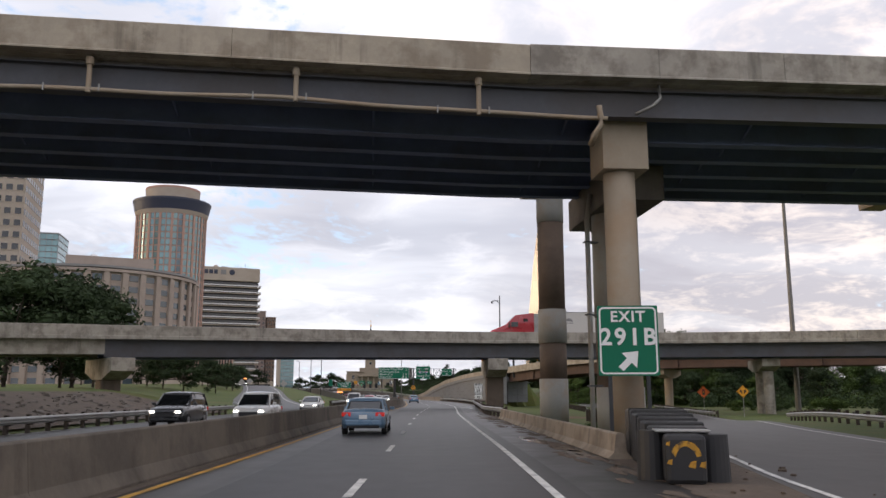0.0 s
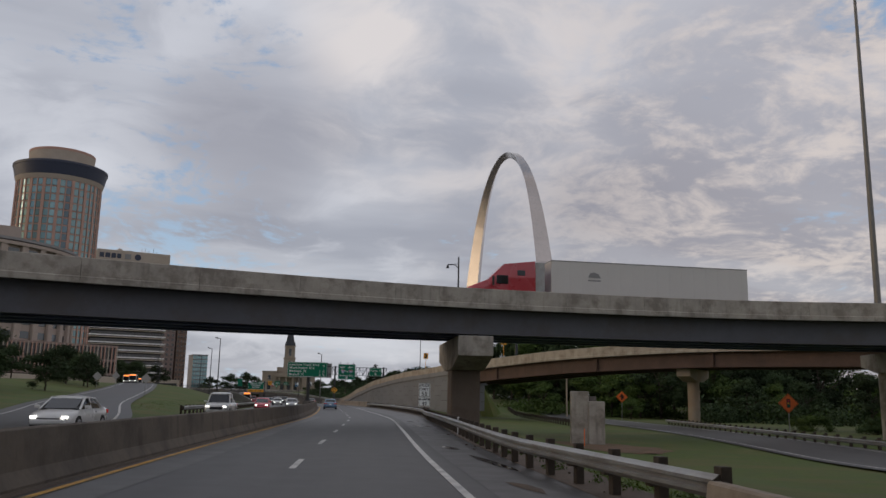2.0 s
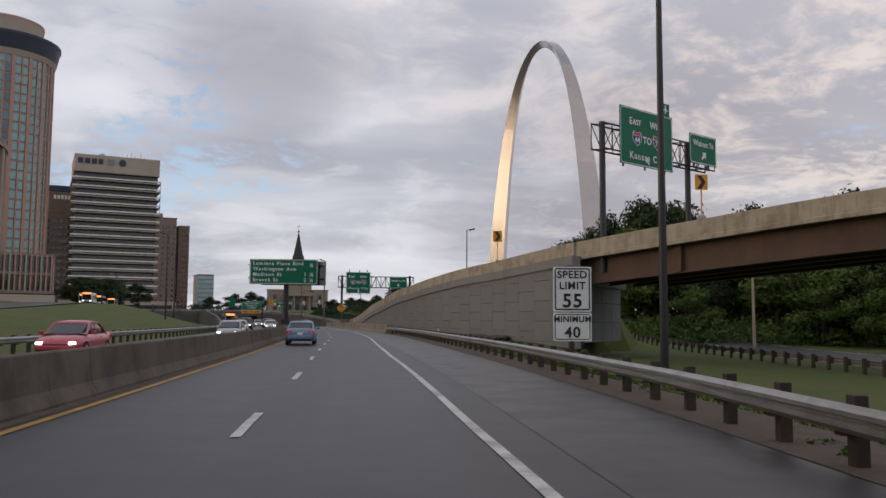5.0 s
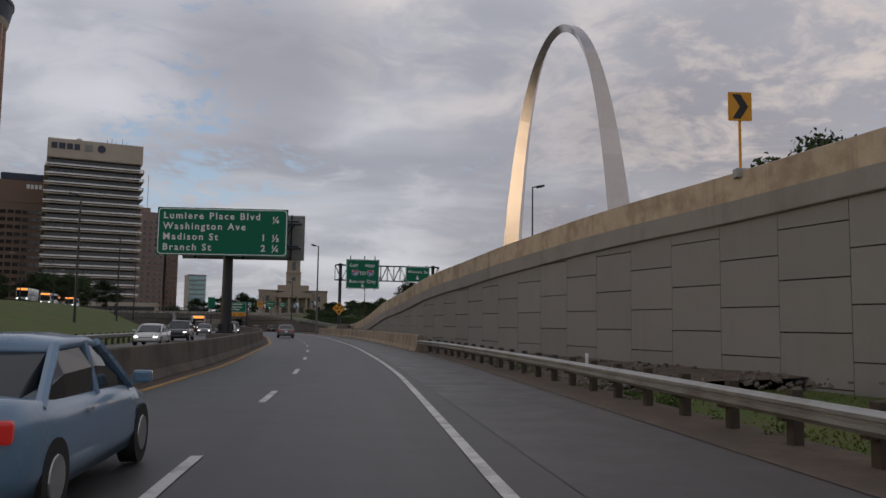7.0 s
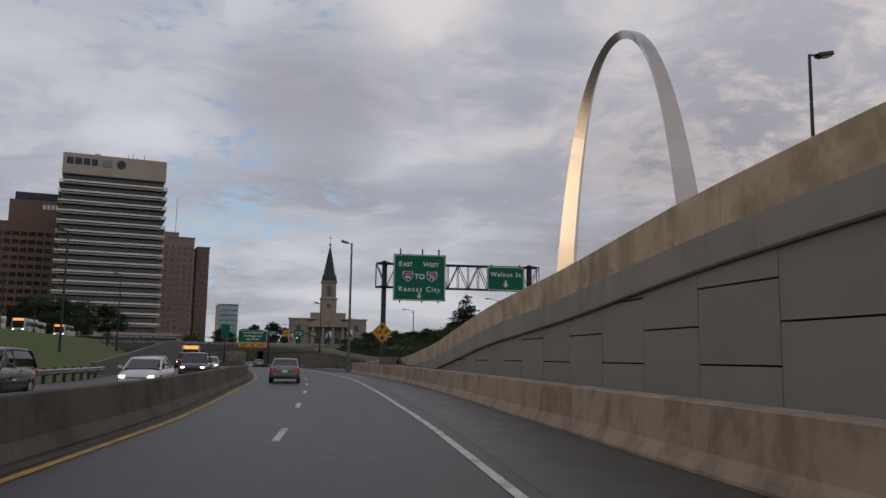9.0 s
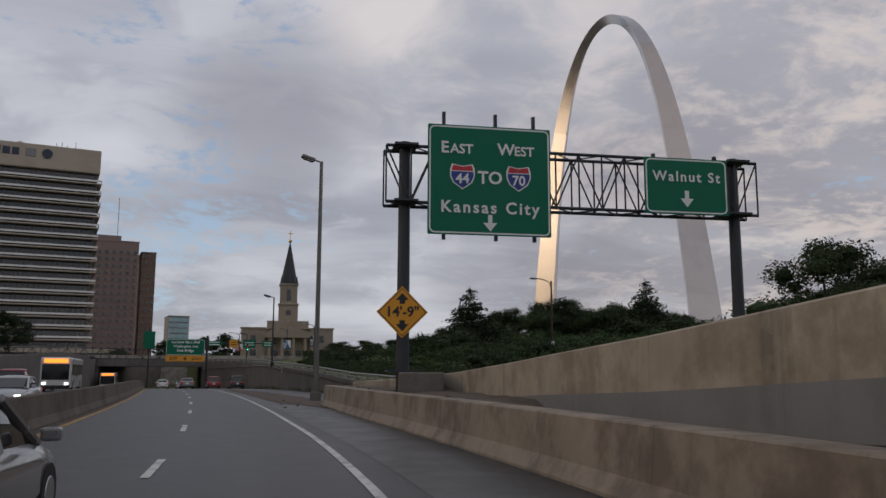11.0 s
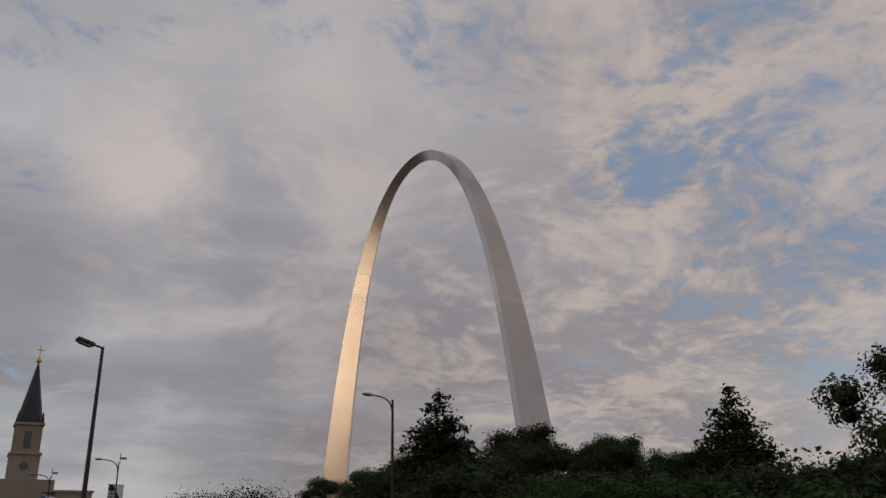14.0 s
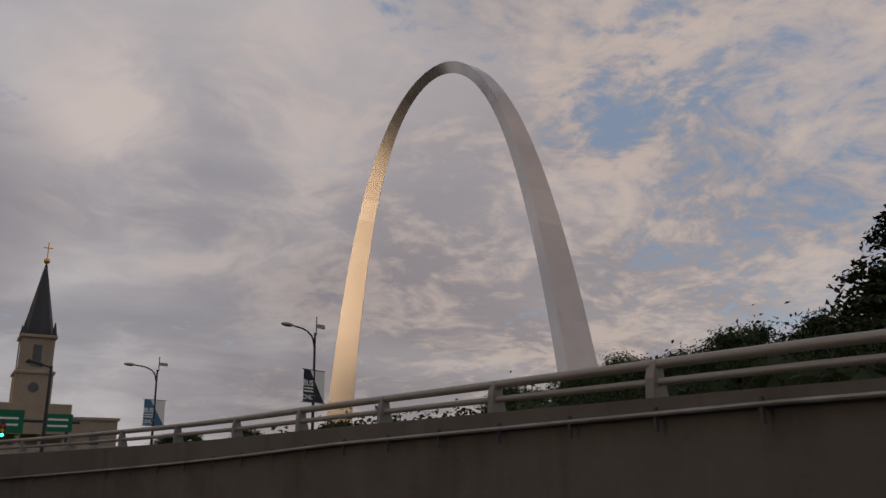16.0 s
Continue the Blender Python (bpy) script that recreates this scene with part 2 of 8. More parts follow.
PANEL = mat("grey_wall_panel", (0.198, 0.202, 0.212), 0.8, vary=0.06, scale=0.5, bump=0.08, object_random=0.05, stain=(0.175, 0.177, 0.183), stain_scale=0.3, stain_amt=0.5, streaks=0.12)
PANEL_LIGHT = mat("wall_coping", (0.225, 0.226, 0.232), 0.8, vary=0.08, scale=0.8, bump=0.1, stain=(0.17, 0.165, 0.165), stain_scale=0.4, stain_amt=0.5, streaks=0.3)
JOINT = mat("joint_shadow", (0.05, 0.05, 0.05), 0.9)
STEEL_DARK = mat("dark_girder_paint", (0.088, 0.09, 0.105), 0.6, vary=0.2, scale=0.6, stain=(0.07, 0.058, 0.052), stain_scale=0.4)
PIER_BROWN = mat("brown_stained_concrete", (0.155, 0.122, 0.098), 0.9, vary=0.15, scale=1, bump=0.2, stain=(0.10, 0.072, 0.055), stain_scale=0.4, stain_amt=0.6, streaks=0.5)
# bluish veiling haze under the decks, put into the inner girders' colour
STEEL_HAZE = mat("girder_haze_blue", (0.165, 0.205, 0.35), 0.6, vary=0.2, scale=0.6, stain=(0.12, 0.115, 0.14), stain_scale=0.4)
STEEL_RUST = mat("rusty_brown_girder", (0.115, 0.07, 0.054), 0.75, vary=0.3, scale=0.7, stain=(0.075, 0.045, 0.035), stain_scale=0.5, streaks=0.3)
COL_GREY = mat("grey_column_paint", (0.30, 0.30, 0.285), 0.75, vary=0.08, scale=1, stain=(0.27, 0.17, 0.09), stain_scale=0.7, stain_amt=0.35, streaks=0.15)
COL_RUST = mat("rust_column_steel", (0.135, 0.10, 0.078), 0.85, vary=0.2, scale=1.2, bump=0.2, stain=(0.08, 0.058, 0.045), stain_scale=0.8)
GALV = mat("galvanised_steel", (0.36, 0.36, 0.35), 0.45, metal=0.55, vary=0.2, scale=2, stain=(0.18, 0.15, 0.12), stain_scale=0.8, stain_amt=0.5)
BLACKPOLE = mat("black_pole_paint", (0.022, 0.024, 0.028), 0.45, vary=0.2)
TRUSS = mat("grey_blue_truss_steel", (0.032, 0.036, 0.046), 0.5, metal=0.1, vary=0.2)
POLE_GREY = mat("grey_steel_pole", (0.17, 0.162, 0.15), 0.5, metal=0.5, vary=0.15, scale=2)
WOOD = mat("weathered_timber", (0.06, 0.047, 0.036), 0.9, vary=0.35, scale=2, bump=0.4)
SIGN_G = mat("green_sign_sheeting", (0.004, 0.142, 0.075), 0.55, vary=0.05, scale=0.6, spec=0.3)
SIGN_W = mat("white_sign_sheeting", (0.78, 0.79, 0.78), 0.5, vary=0.04)
SIGN_Y = mat("yellow_sign_sheeting", (0.72, 0.32, 0.01), 0.5, vary=0.04)
SIGN_O = mat("orange_sign_sheeting", (0.80, 0.16, 0.02), 0.5, vary=0.05)
SIGN_K = mat("black_sign_ink", (0.015, 0.015, 0.017), 0.5)
SIGN_B = mat("blue_shield", (0.02, 0.05, 0.28), 0.5)
SIGN_R = mat("red_shield", (0.55, 0.03, 0.04), 0.5)
SIGN_BACK = mat("bare_aluminium", (0.34, 0.33, 0.31), 0.55, metal=0.4, vary=0.15)
GRASS = mat("grass", (0.066, 0.098, 0.010), 0.95, vary=0.3, scale=1.4, bump=0.35, stain=(0.098, 0.088, 0.02), stain_scale=0.16, stain_amt=0.75)
TOWN = mat("far_town_ground", (0.125, 0.115, 0.105), 0.95, vary=0.3, scale=0.05, stain=(0.07, 0.085, 0.04), stain_scale=0.01, stain_amt=0.7)
SOIL = mat("gravel_soil", (0.112, 0.084, 0.063), 0.95, vary=0.35, scale=2.5, bump=0.7, stain=(0.065, 0.05, 0.038), stain_scale=0.5)
SOIL_RED = mat("bare_red_soil", (0.15, 0.09, 0.055), 0.95, vary=0.35, scale=2.0, bump=0.7, stain=(0.09, 0.075, 0.03), stain_scale=0.6, stain_amt=0.8)
LEAF = mat("dark_foliage", (0.036, 0.055, 0.024), 0.85, vary=0.22, scale=0.5, island=0.22, object_random=0.36, spec=0.2)
LEAF2 = mat("light_foliage", (0.08, 0.122, 0.032), 0.85, vary=0.22, scale=0.5, island=0.22, object_random=0.25, spec=0.2)
LEAF_MID = mat("green_foliage", (0.052, 0.082, 0.03), 0.85, vary=0.22, scale=0.5, island=0.22, object_random=0.3, spec=0.2)
BARK = mat("bark", (0.07, 0.055, 0.042), 0.95, vary=0.3, scale=2, bump=0.5)
ARCH_STEEL = mat("stainless_steel", (0.45, 0.425, 0.415), 0.22, metal=1.0, vary=0.05, scale=0.09, object_random=0.06, stain=(0.39, 0.365, 0.355), stain_scale=0.1, stain_amt=0.4, rvar=0.03)
STONE = mat("pale_limestone", (0.33, 0.275, 0.215), 0.85, vary=0.1, scale=0.6, stain=(0.27, 0.22, 0.17), stain_scale=0.25, stain_amt=0.5, streaks=0.2)
SLATE = mat("dark_spire_slate", (0.028, 0.032, 0.042), 0.6, vary=0.2)
GOLD = mat("gilding", (0.75, 0.42, 0.08), 0.35, metal=0.9)
BEIGE_B = mat("beige_precast", (0.44, 0.375, 0.31), 0.85, vary=0.06, scale=0.4, stain=(0.34, 0.28, 0.22), stain_scale=0.1, stain_amt=0.4)
BROWN_B = mat("brown_precast", (0.20, 0.135, 0.10), 0.85, vary=0.1, scale=0.4)
PINK_B = mat("pinkish_brick", (0.25, 0.19, 0.168), 0.88, vary=0.1, scale=0.4)
GREY_B = mat("grey_facade", (0.25, 0.245, 0.245), 0.8, vary=0.1, scale=0.3)
SALMON = mat("salmon_frame", (0.47, 0.285, 0.225), 0.75, vary=0.08, scale=0.5)
TAUPE_B = mat("taupe_precast", (0.375, 0.31, 0.265), 0.85, vary=0.08, scale=0.4, stain=(0.30, 0.24, 0.20), stain_scale=0.12, stain_amt=0.4)
WHITE_RAIL = mat("white_balcony_rail", (0.76, 0.745, 0.73), 0.6, vary=0.06, scale=0.5)
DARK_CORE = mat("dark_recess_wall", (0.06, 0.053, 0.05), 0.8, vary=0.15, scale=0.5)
GLASS_B = mat("blue_window_glass", (0.085, 0.15, 0.19), 0.08, metal=0.25, vary=0.2, scale=0.1, spec=1.0, object_random=0.3)
GLASS_T = mat("teal_window_glass", (0.20, 0.34, 0.36), 0.08, metal=0.3, vary=0.15, scale=0.1, spec=1.0, object_random=0.15, rvar=0.02)
GLASS_N = mat("slate_window_glass", (0.05, 0.068, 0.085), 0.1, vary=0.2, scale=0.1, spec=0.9, object_random=0.3, rvar=0.02)
GLASS_D = mat("dark_window_glass", (0.018, 0.02, 0.024), 0.10, vary=0.3, spec=0.8, object_random=0.3)
GLASS_CAR = mat("car_glass", (0.012, 0.014, 0.016), 0.05, vary=0.1, spec=0.7)
DARKBAND = mat("dark_blue_band", (0.03, 0.038, 0.07), 0.5, vary=0.1)
RUBBER = mat("tyre_rubber", (0.02, 0.02, 0.02), 0.85)
RIM = mat("alloy_rim", (0.40, 0.40, 0.41), 0.35, metal=0.8)
CHROME = mat("chrome", (0.7, 0.7, 0.7), 0.12, metal=1.0)
BLACKPLASTIC = mat("black_plastic", (0.018, 0.018, 0.02), 0.55)
TAIL = mat("red_tail_lamp", (0.36, 0.014, 0.014), 0.2, emit=(1.0, 0.05, 0.03), emit_strength=0.1)
HEAD = mat("headlamp", (0.8, 0.8, 0.8), 0.2, emit=(1.0, 0.93, 0.80), emit_strength=3.0)
BUSLED = mat("orange_bus_sign", (0.3, 0.1, 0.01), 0.4, emit=(1.0, 0.22, 0.02), emit_strength=2.2)
SIGNAL = mat("green_signal", (0.02, 0.3, 0.2), 0.4, emit=(0.05, 1.0, 0.6), emit_strength=3.0)
LAMPGLOW = mat("lit_mast_lamp", (0.9, 0.9, 0.9), 0.4, emit=(1.0, 0.98, 0.93), emit_strength=4.0)
TRAILER = mat("white_trailer_skin", (0.58, 0.56, 0.53), 0.5, vary=0.03, scale=0.4)


def paint(name, color):
    return mat(name, color, 0.28, vary=0.04, scale=0.5, coat=0.6)


P_BLUE, P_GREY = paint("blue_car_paint", (0.13, 0.22, 0.33)), paint("grey_car_paint", (0.16, 0.155, 0.155))
P_WHITE, P_BLACK = paint("white_car_paint", (0.58, 0.58, 0.57)), paint("black_car_paint", (0.02, 0.021, 0.024))
P_RED, P_PINK = paint("dark_red_car_paint", (0.22, 0.02, 0.022)), paint("red_car_paint", (0.46, 0.05, 0.075))
P_SILVER = paint("silver_car_paint", (0.36, 0.37, 0.38))


# ---- mesh helpers ----
def part(name, bm, material, parent=None, label="", smooth=False):
    me = bpy.data.meshes.new(name)
    bm.normal_update()
    bm.to_mesh(me)
    bm.free()
    me.materials.append(material)
    if smooth:
        for p in me.polygons:
            p.use_smooth = True
    ob = new(name, me)
    if parent:
        ob.parent = parent
    if label:
        ob["label"] = label
    return ob


def thing(name, label, category, at=(0, 0, 0), rz=0.0, group="", kind=""):
    ob = new(name)
    ob.empty_display_size = 0.2
    ob.location, ob.rotation_euler = at, (0, 0, radians(rz))
    return tagged(ob, label, category, group, kind)


def box(bm, c, s, rz=0.0, bevel=0.0, rx=0.0, ry=0.0):
    m = Matrix.Translation(c) @ Euler((radians(rx), radians(ry), radians(rz))).to_matrix().to_4x4() @ Matrix.Diagonal((*s, 1))
    r = bmesh.ops.create_cube(bm, size=1.0, matrix=m)
    if bevel:
        es = list({e for v in r["verts"] for e in v.link_edges})
        bmesh.ops.bevel(bm, geom=es, offset=bevel, segments=2, affect="EDGES", profile=0.5)
    return bm


def nbox(c, s, rz=0.0, bevel=0.0, rx=0.0, ry=0.0):
    return box(bmesh.new(), c, s, rz, bevel, rx, ry)


def rod(bm, a, b, r, r2=None, seg=12):
    a, b = Vector(a), Vector(b)
    d = b - a
    m = Matrix.Translation((a + b) / 2) @ d.to_track_quat("Z", "Y").to_matrix().to_4x4()
    bmesh.ops.create_cone(bm, cap_ends=True, segments=seg, radius1=r, radius2=r if r2 is None else r2, depth=d.length, matrix=m)
    return bm


def tube(bm, pts, r, seg=8):
    """A round tube through points."""
    pts = [Vector(p) for p in pts]
    rings = []
    for i, p in enumerate(pts):
        d = (pts[min(i + 1, len(pts) - 1)] - pts[max(i - 1, 0)]).normalized()
        q = d.to_track_quat("Z", "Y")
        rr = r[i] if isinstance(r, (list, tuple)) else r
        rings.append([bm.verts.new(p + q @ Vector((rr * math.cos(a), rr * math.sin(a), 0))) for a in [2 * math.pi * k / seg for k in range(seg)]])
    for a, b in zip(rings, rings[1:]):
        for k in range(seg):
            bm.faces.new((a[k], a[(k + 1) % seg], b[(k + 1) % seg], b[k]))
    bm.faces.new(rings[0][::-1])
    bm.faces.new(rings[-1])
    return bm


def prism(bm, poly, z0, z1):
    """A vertical prism over a ground polygon (counter-clockwise)."""
    lo = [bm.verts.new((x, y, z0)) for x, y in poly]
    hi = [bm.verts.new((x, y, z1)) for x, y in poly]
    n = len(poly)
    for i in range(n):
        bm.faces.new((lo[i], lo[(i + 1) % n], hi[(i + 1) % n], hi[i]))
    bm.faces.new(lo[::-1])
    bm.faces.new(hi)
    return bm


def sweep(bm, profile, path, closed=True):
    """A profile of (right, up) swept along (x, y, z) points, kept upright."""
    pts = [Vector(p) for p in path]
    rings = []
    for i, p in enumerate(pts):
        d = pts[min(i + 1, len(pts) - 1)] - pts[max(i - 1, 0)]
        d.z = 0
        d.normalize()
        right = Vector((d.y, -d.x, 0))
        rings.append([bm.verts.new(p + right * u + Vector((0, 0, w))) for u, w in profile])
    n = len(profile)
    for a, b in zip(rings, rings[1:]):
        for k in range(n if closed else n - 1):
            bm.faces.new((a[k], a[(k + 1) % n], b[(k + 1) % n], b[k]))
    if closed:
        bm.faces.new(rings[0])
        bm.faces.new(rings[-1][::-1])
    bmesh.ops.recalc_face_normals(bm, faces=bm.faces[:])
    return bm


def lerp_table(table, v):
    if v <= table[0][0]:
        return table[0][1]
    for (a, p), (b, q) in zip(table, table[1:]):
        if v <= b:
            return p + (q - p) * (v - a) / (b - a)
    return table[-1][1]


def smooth(a, b, v):
    t = min(1, max(0, (v - a) / (b - a)))
    return t * t * (3 - 2 * t)


def text_bm(body, size, align="CENTER", spacing=1.0, depth=0.004):
    """Lettering standing in the x-z plane, facing -y, with its baseline at z = 0."""
    cu = bpy.data.curves.new("lettering", "FONT")
    cu.body, cu.size, cu.align_x, cu.extrude, cu.space_character, cu.resolution_u = body, size, align, depth, spacing, 3
    cu.offset = 0.022 * size
    ob = bpy.data.objects.new("lettering", cu)
    scene.collection.objects.link(ob)
    me = bpy.data.meshes.new_from_object(ob.evaluated_get(bpy.context.evaluated_depsgraph_get()))
    bpy.data.objects.remove(ob)
    bm = bmesh.new()
    bm.from_mesh(me)
    bpy.data.meshes.remove(me)
    bpy.data.curves.remove(cu)
    bmesh.ops.transform(bm, matrix=pose(0, 0, 0, 90, 0, 0), verts=bm.verts)
    return bm


def put_text(body, size, x, z, parent, y=-0.03, material=None, name="letter", align="CENTER", spacing=1.0):
    """Lettering at (x, z) on a sign, each letter a part of its own."""
    bm = text_bm(body, size, align, spacing)
    bmesh.ops.translate(bm, vec=(x, y, z), verts=bm.verts)
    seen, glyphs = set(), []
    for f in bm.faces:
        if f in seen:
            continue
        stack, island = [f], []
        seen.add(f)
        while stack:
            g = stack.pop()
            island.append(g)
            for e in g.edges:
                for k in e.link_faces:
                    if k not in seen:
                        seen.add(k)
                        stack.append(k)
        xs = [v.co.x for g in island for v in g.verts]
        lo, hi = min(xs), max(xs)
        for q in glyphs:
            if min(hi, q[1]) - max(lo, q[0]) > 0.4 * min(hi - lo, q[1] - q[0]):
                q[0], q[1] = min(lo, q[0]), max(hi, q[1])
                q[2] += island
                break
        else:
            glyphs.append([lo, hi, island])
    for lo, hi, faces in glyphs:
        one, made = bmesh.new(), {}
        for f in faces:
            for v in f.verts:
                if v not in made:
                    made[v] = one.verts.new(v.co)
            one.faces.new([made[v] for v in f.verts])
        part(name, one, material or SIGN_W, parent)
    bm.free()


def flat_poly(bm, pts, y, depth=0.006):
    """A thin upright plate with an outline in x-z, its face at y."""
    f = [bm.verts.new((x, y, z)) for x, z in pts]
    b = [bm.verts.new((x, y + depth, z)) for x, z in pts]
    n = len(pts)
    bm.faces.new(f)
    bm.faces.new(b[::-1])
    for i in range(n):
        bm.faces.new((f[(i + 1) % n], f[i], b[i], b[(i + 1) % n]))
    bmesh.ops.recalc_face_normals(bm, faces=bm.faces[:])
    return bm


def round_rect(w, h, r, x=0.0, z=0.0, n=5):
    out = []
    for cx_, cz_, a0 in ((w / 2 - r, h / 2 - r, 0), (-w / 2 + r, h / 2 - r, 90), (-w / 2 + r, -h / 2 + r, 180), (w / 2 - r, -h / 2 + r, 270)):
        for k in range(n):
            a = radians(a0 + 90 * k / (n - 1))
            out.append((x + cx_ + r * math.cos(a), z + cz_ + r * math.sin(a)))
    return out


# ---- the plan: the carriageway's line and heights ----
LINE = [(-400, -36), (-60, -5.2), (0, 0.0), (23, 1.96), (46, 3.7), (69, 5.5), (91.5, 7.65), (114, 9.75), (140, 11.2), (170, 12.0), (192, 12.4), (203, 12.4),
        (232, 12.1), (258.6, 10.75), (280, 8.2), (301.7, 4.95), (323, 1.25), (344, -2.7), (355, -4.7), (440, -21.5), (540, -43), (4200, -800)]


def cx(y):
    k = 1
    while k < len(LINE) - 2 and y > LINE[k + 1][0]:
        k += 1
    k = min(max(k, 1), len(LINE) - 3)
    (y0, a), (y1, b), (y2, c), (y3, d) = LINE[k - 1:k + 3]
    if y < y1:
        return a + (b - a) * (y - y0) / (y1 - y0)
    if y > y2:
        return c + (d - c) * (y - y2) / (y3 - y2)
    h, u = y2 - y1, (y - y1) / (y2 - y1)
    m1, m2 = (c - a) / (y2 - y0), (d - b) / (y3 - y1)
    return (2 * u**3 - 3 * u**2 + 1) * b + (u**3 - 2 * u**2 + u) * h * m1 + (-2 * u**3 + 3 * u**2) * c + (u**3 - u**2) * h * m2


def zroad(y):
    return -1.7 * max(0.0, min(1.25, (y - 290) / 120)) ** 2.4


def on(lat, y, dz=0.0):
    return (cx(y) + lat, y, zroad(y) + dz)


def ys(a, b, step=4.0):
    n = max(2, int(round((b - a) / step)) + 1)
    return [a + (b - a) * i / (n - 1) for i in range(n)]


def strip(bm, l0, l1, y0, y1, dz, step=4.0):
    """A flat band along the carriageway between two offsets (numbers or functions of y)."""
    f0 = l0 if callable(l0) else (lambda y: l0)
    f1 = l1 if callable(l1) else (lambda y: l1)
    prev = None
    for y in ys(y0, y1, step):
        cur = (bm.verts.new(on(f0(y), y, dz)), bm.verts.new(on(f1(y), y, dz)))
        if prev:
            bm.faces.new((prev[0], prev[1], cur[1], cur[0]))
        prev = cur
    return bm


def ribbon(bm, pts, width, dz=0.0, off=0.0):
    """A flat band of a width along (x, y, z) points."""
    prev = None
    v = [Vector(p) for p in pts]
    for i, p in enumerate(v):
        d = v[min(i + 1, len(v) - 1)] - v[max(i - 1, 0)]
        r = Vector((d.y, -d.x, 0)).normalized()
        cur = (bm.verts.new(p + r * (off - width / 2) + Vector((0, 0, dz))), bm.verts.new(p + r * (off + width / 2) + Vector((0, 0, dz))))
        if prev:
            bm.faces.new((prev[0], prev[1], cur[1], cur[0]))
        prev = cur
    return bm


def curve_pts(ctrl, n=8):
    """Catmull-Rom points through control points."""
    c = [Vector(p) for p in ctrl]
    c = [c[0] * 2 - c[1]] + c + [c[-1] * 2 - c[-2]]
    out = []
    for i in range(1, len(c) - 2):
        for k in range(n):
            t = k / n
            a, b, d, e = c[i - 1:i + 3]
            out.append(0.5 * ((2 * b) + (d - a) * t + (2 * a - 5 * b + 4 * d - e) * t * t + (3 * b - a - 3 * d + e) * t**3))
    out.append(c[-2])
    return out


WALL_X = [(170.3, 27.8), (180, 25.8), (190, 23.9), (203, 21.5), (220, 19.3), (240, 17.8), (260, 17.0), (270, 16.8), (278, 16.3), (286, 14.9), (291, 13.15)]
WALL_TOP = [(171.8, 7.15), (184, 6.7), (190, 6.58), (195, 6.4), (202, 6.02), (210, 5.6), (215, 5.38), (219, 5.1), (228, 4.4), (237, 3.9), (246, 3.2), (254, 2.6), (260, 2.3), (266, 2.1), (277, 1.68), (286, 1.38), (291, 1.19)]
RIGHT_TOP = [(291, 0.9), (297, 0.93), (303, 1.03), (309, 1.14), (322, 1.6), (340, 2.13), (353, 2.47), (361, 2.78), (372, 3.04), (396, 3.46), (440, 4.4)]
LEDGE = [(291, 0.55), (309, 0.8), (346, 2.1), (361, 2.62), (372, 2.7), (395, 2.47), (410, 2.3)]
LEFT_H = [(-300, 2.0), (60, 2.2), (120, 2.4), (220, 3.4), (300, 4.8), (380, 5.3), (450, 4.6)]


def wall_x(y):
    if y <= 170.3:
        return cx(y) + 15.8
    if y <= 291:
        return lerp_table(WALL_X, y)
    return cx(y) + 10.0 - 5.6 * smooth(376, 411, y)


STREET = [(80, -7.5, 0.0), (105, -11.5, 0.15), (132, -16.5, 0.7), (162, -20.5, 1.4), (205, -26, 2.6), (265, -35, 4.2), (325, -46, 5.1), (390, -57, 5.35), (500, -70, 5.3)]


def street(y):
    """Centre and height of the street that climbs to the town on the left."""
    return lerp_table([(a, b) for a, b, _ in STREET], y), lerp_table([(a, c) for a, _, c in STREET], y)


def park_h(y):
    return 0.2 + 3.6 * smooth(170, 300, y) + 1.4 * smooth(330, 430, y)


def low_h(lat, y):
    """The hollow in which the slip road runs."""
    e = 140 + 45 * smooth(12, 22, lat)
    return -0.08 - 0.87 * smooth(6.5, 13, lat) * smooth(45, 85, y) * (1 - smooth(e, e + 35, y))


def step_h(y, right=0.0, low=-0.08):
    if y < 291:
        t = smooth(171.5 + 1.3 * right, 174.5 + 1.3 * right, y)
        return low * (1 - t) + t * (lerp_table(WALL_TOP, y) - 1.15)
    return lerp_table(RIGHT_TOP, y) - 0.12


def portal_h(y):
    return smooth(409.5, 410.5, y) * 4.6


def ground_h(lat, y, right):
    """The lie of the land beside the carriageway; right: metres past the right-hand wall, or None."""
    low = low_h(lat, y) if y < 260 else -0.08
    if right is not None and right > 0:
        s = step_h(y, min(right, 9), low)
        if right <= 9:
            return s
        t = smooth(9, 15 + 13 * smooth(230, 290, y), right)
        return s * (1 - t) + (low + (park_h(y) + 0.08) * smooth(175, 240, y)) * t
    base = zroad(min(y, 408)) + low
    if y > 408:
        base = -2.0 + 6.5 * smooth(470, 520, y)
    if lat < -16:
        t = smooth(-16.5, -34, lat)
        old = base + (lerp_table(LEFT_H, y) - base) * t
        if y < 75 or y > 470:
            return old
        sx, sz = street(y)
        x, edge = cx(y) + lat, cx(y) - 16
        d, sz = x - sx, max(sz - 0.08, base)
        if d > 5.5:
            h = base + (sz - base) * smooth(edge, min(sx + 5.5, edge - 0.5), x)
        elif d > -5.5:
            h = sz
        else:
            h = sz + (max(lerp_table(LEFT_H, y) + 0.6 * smooth(120, 200, y), sz) - sz) * smooth(5.5, 22, -d)
        k = smooth(75, 100, y)
        return old + (h - old) * k
    return base


def gz(x, y):
    """Height of the land under a point."""
    w = wall_x(y)
    return ground_h(x - cx(y), y, x - w if x > w else None)


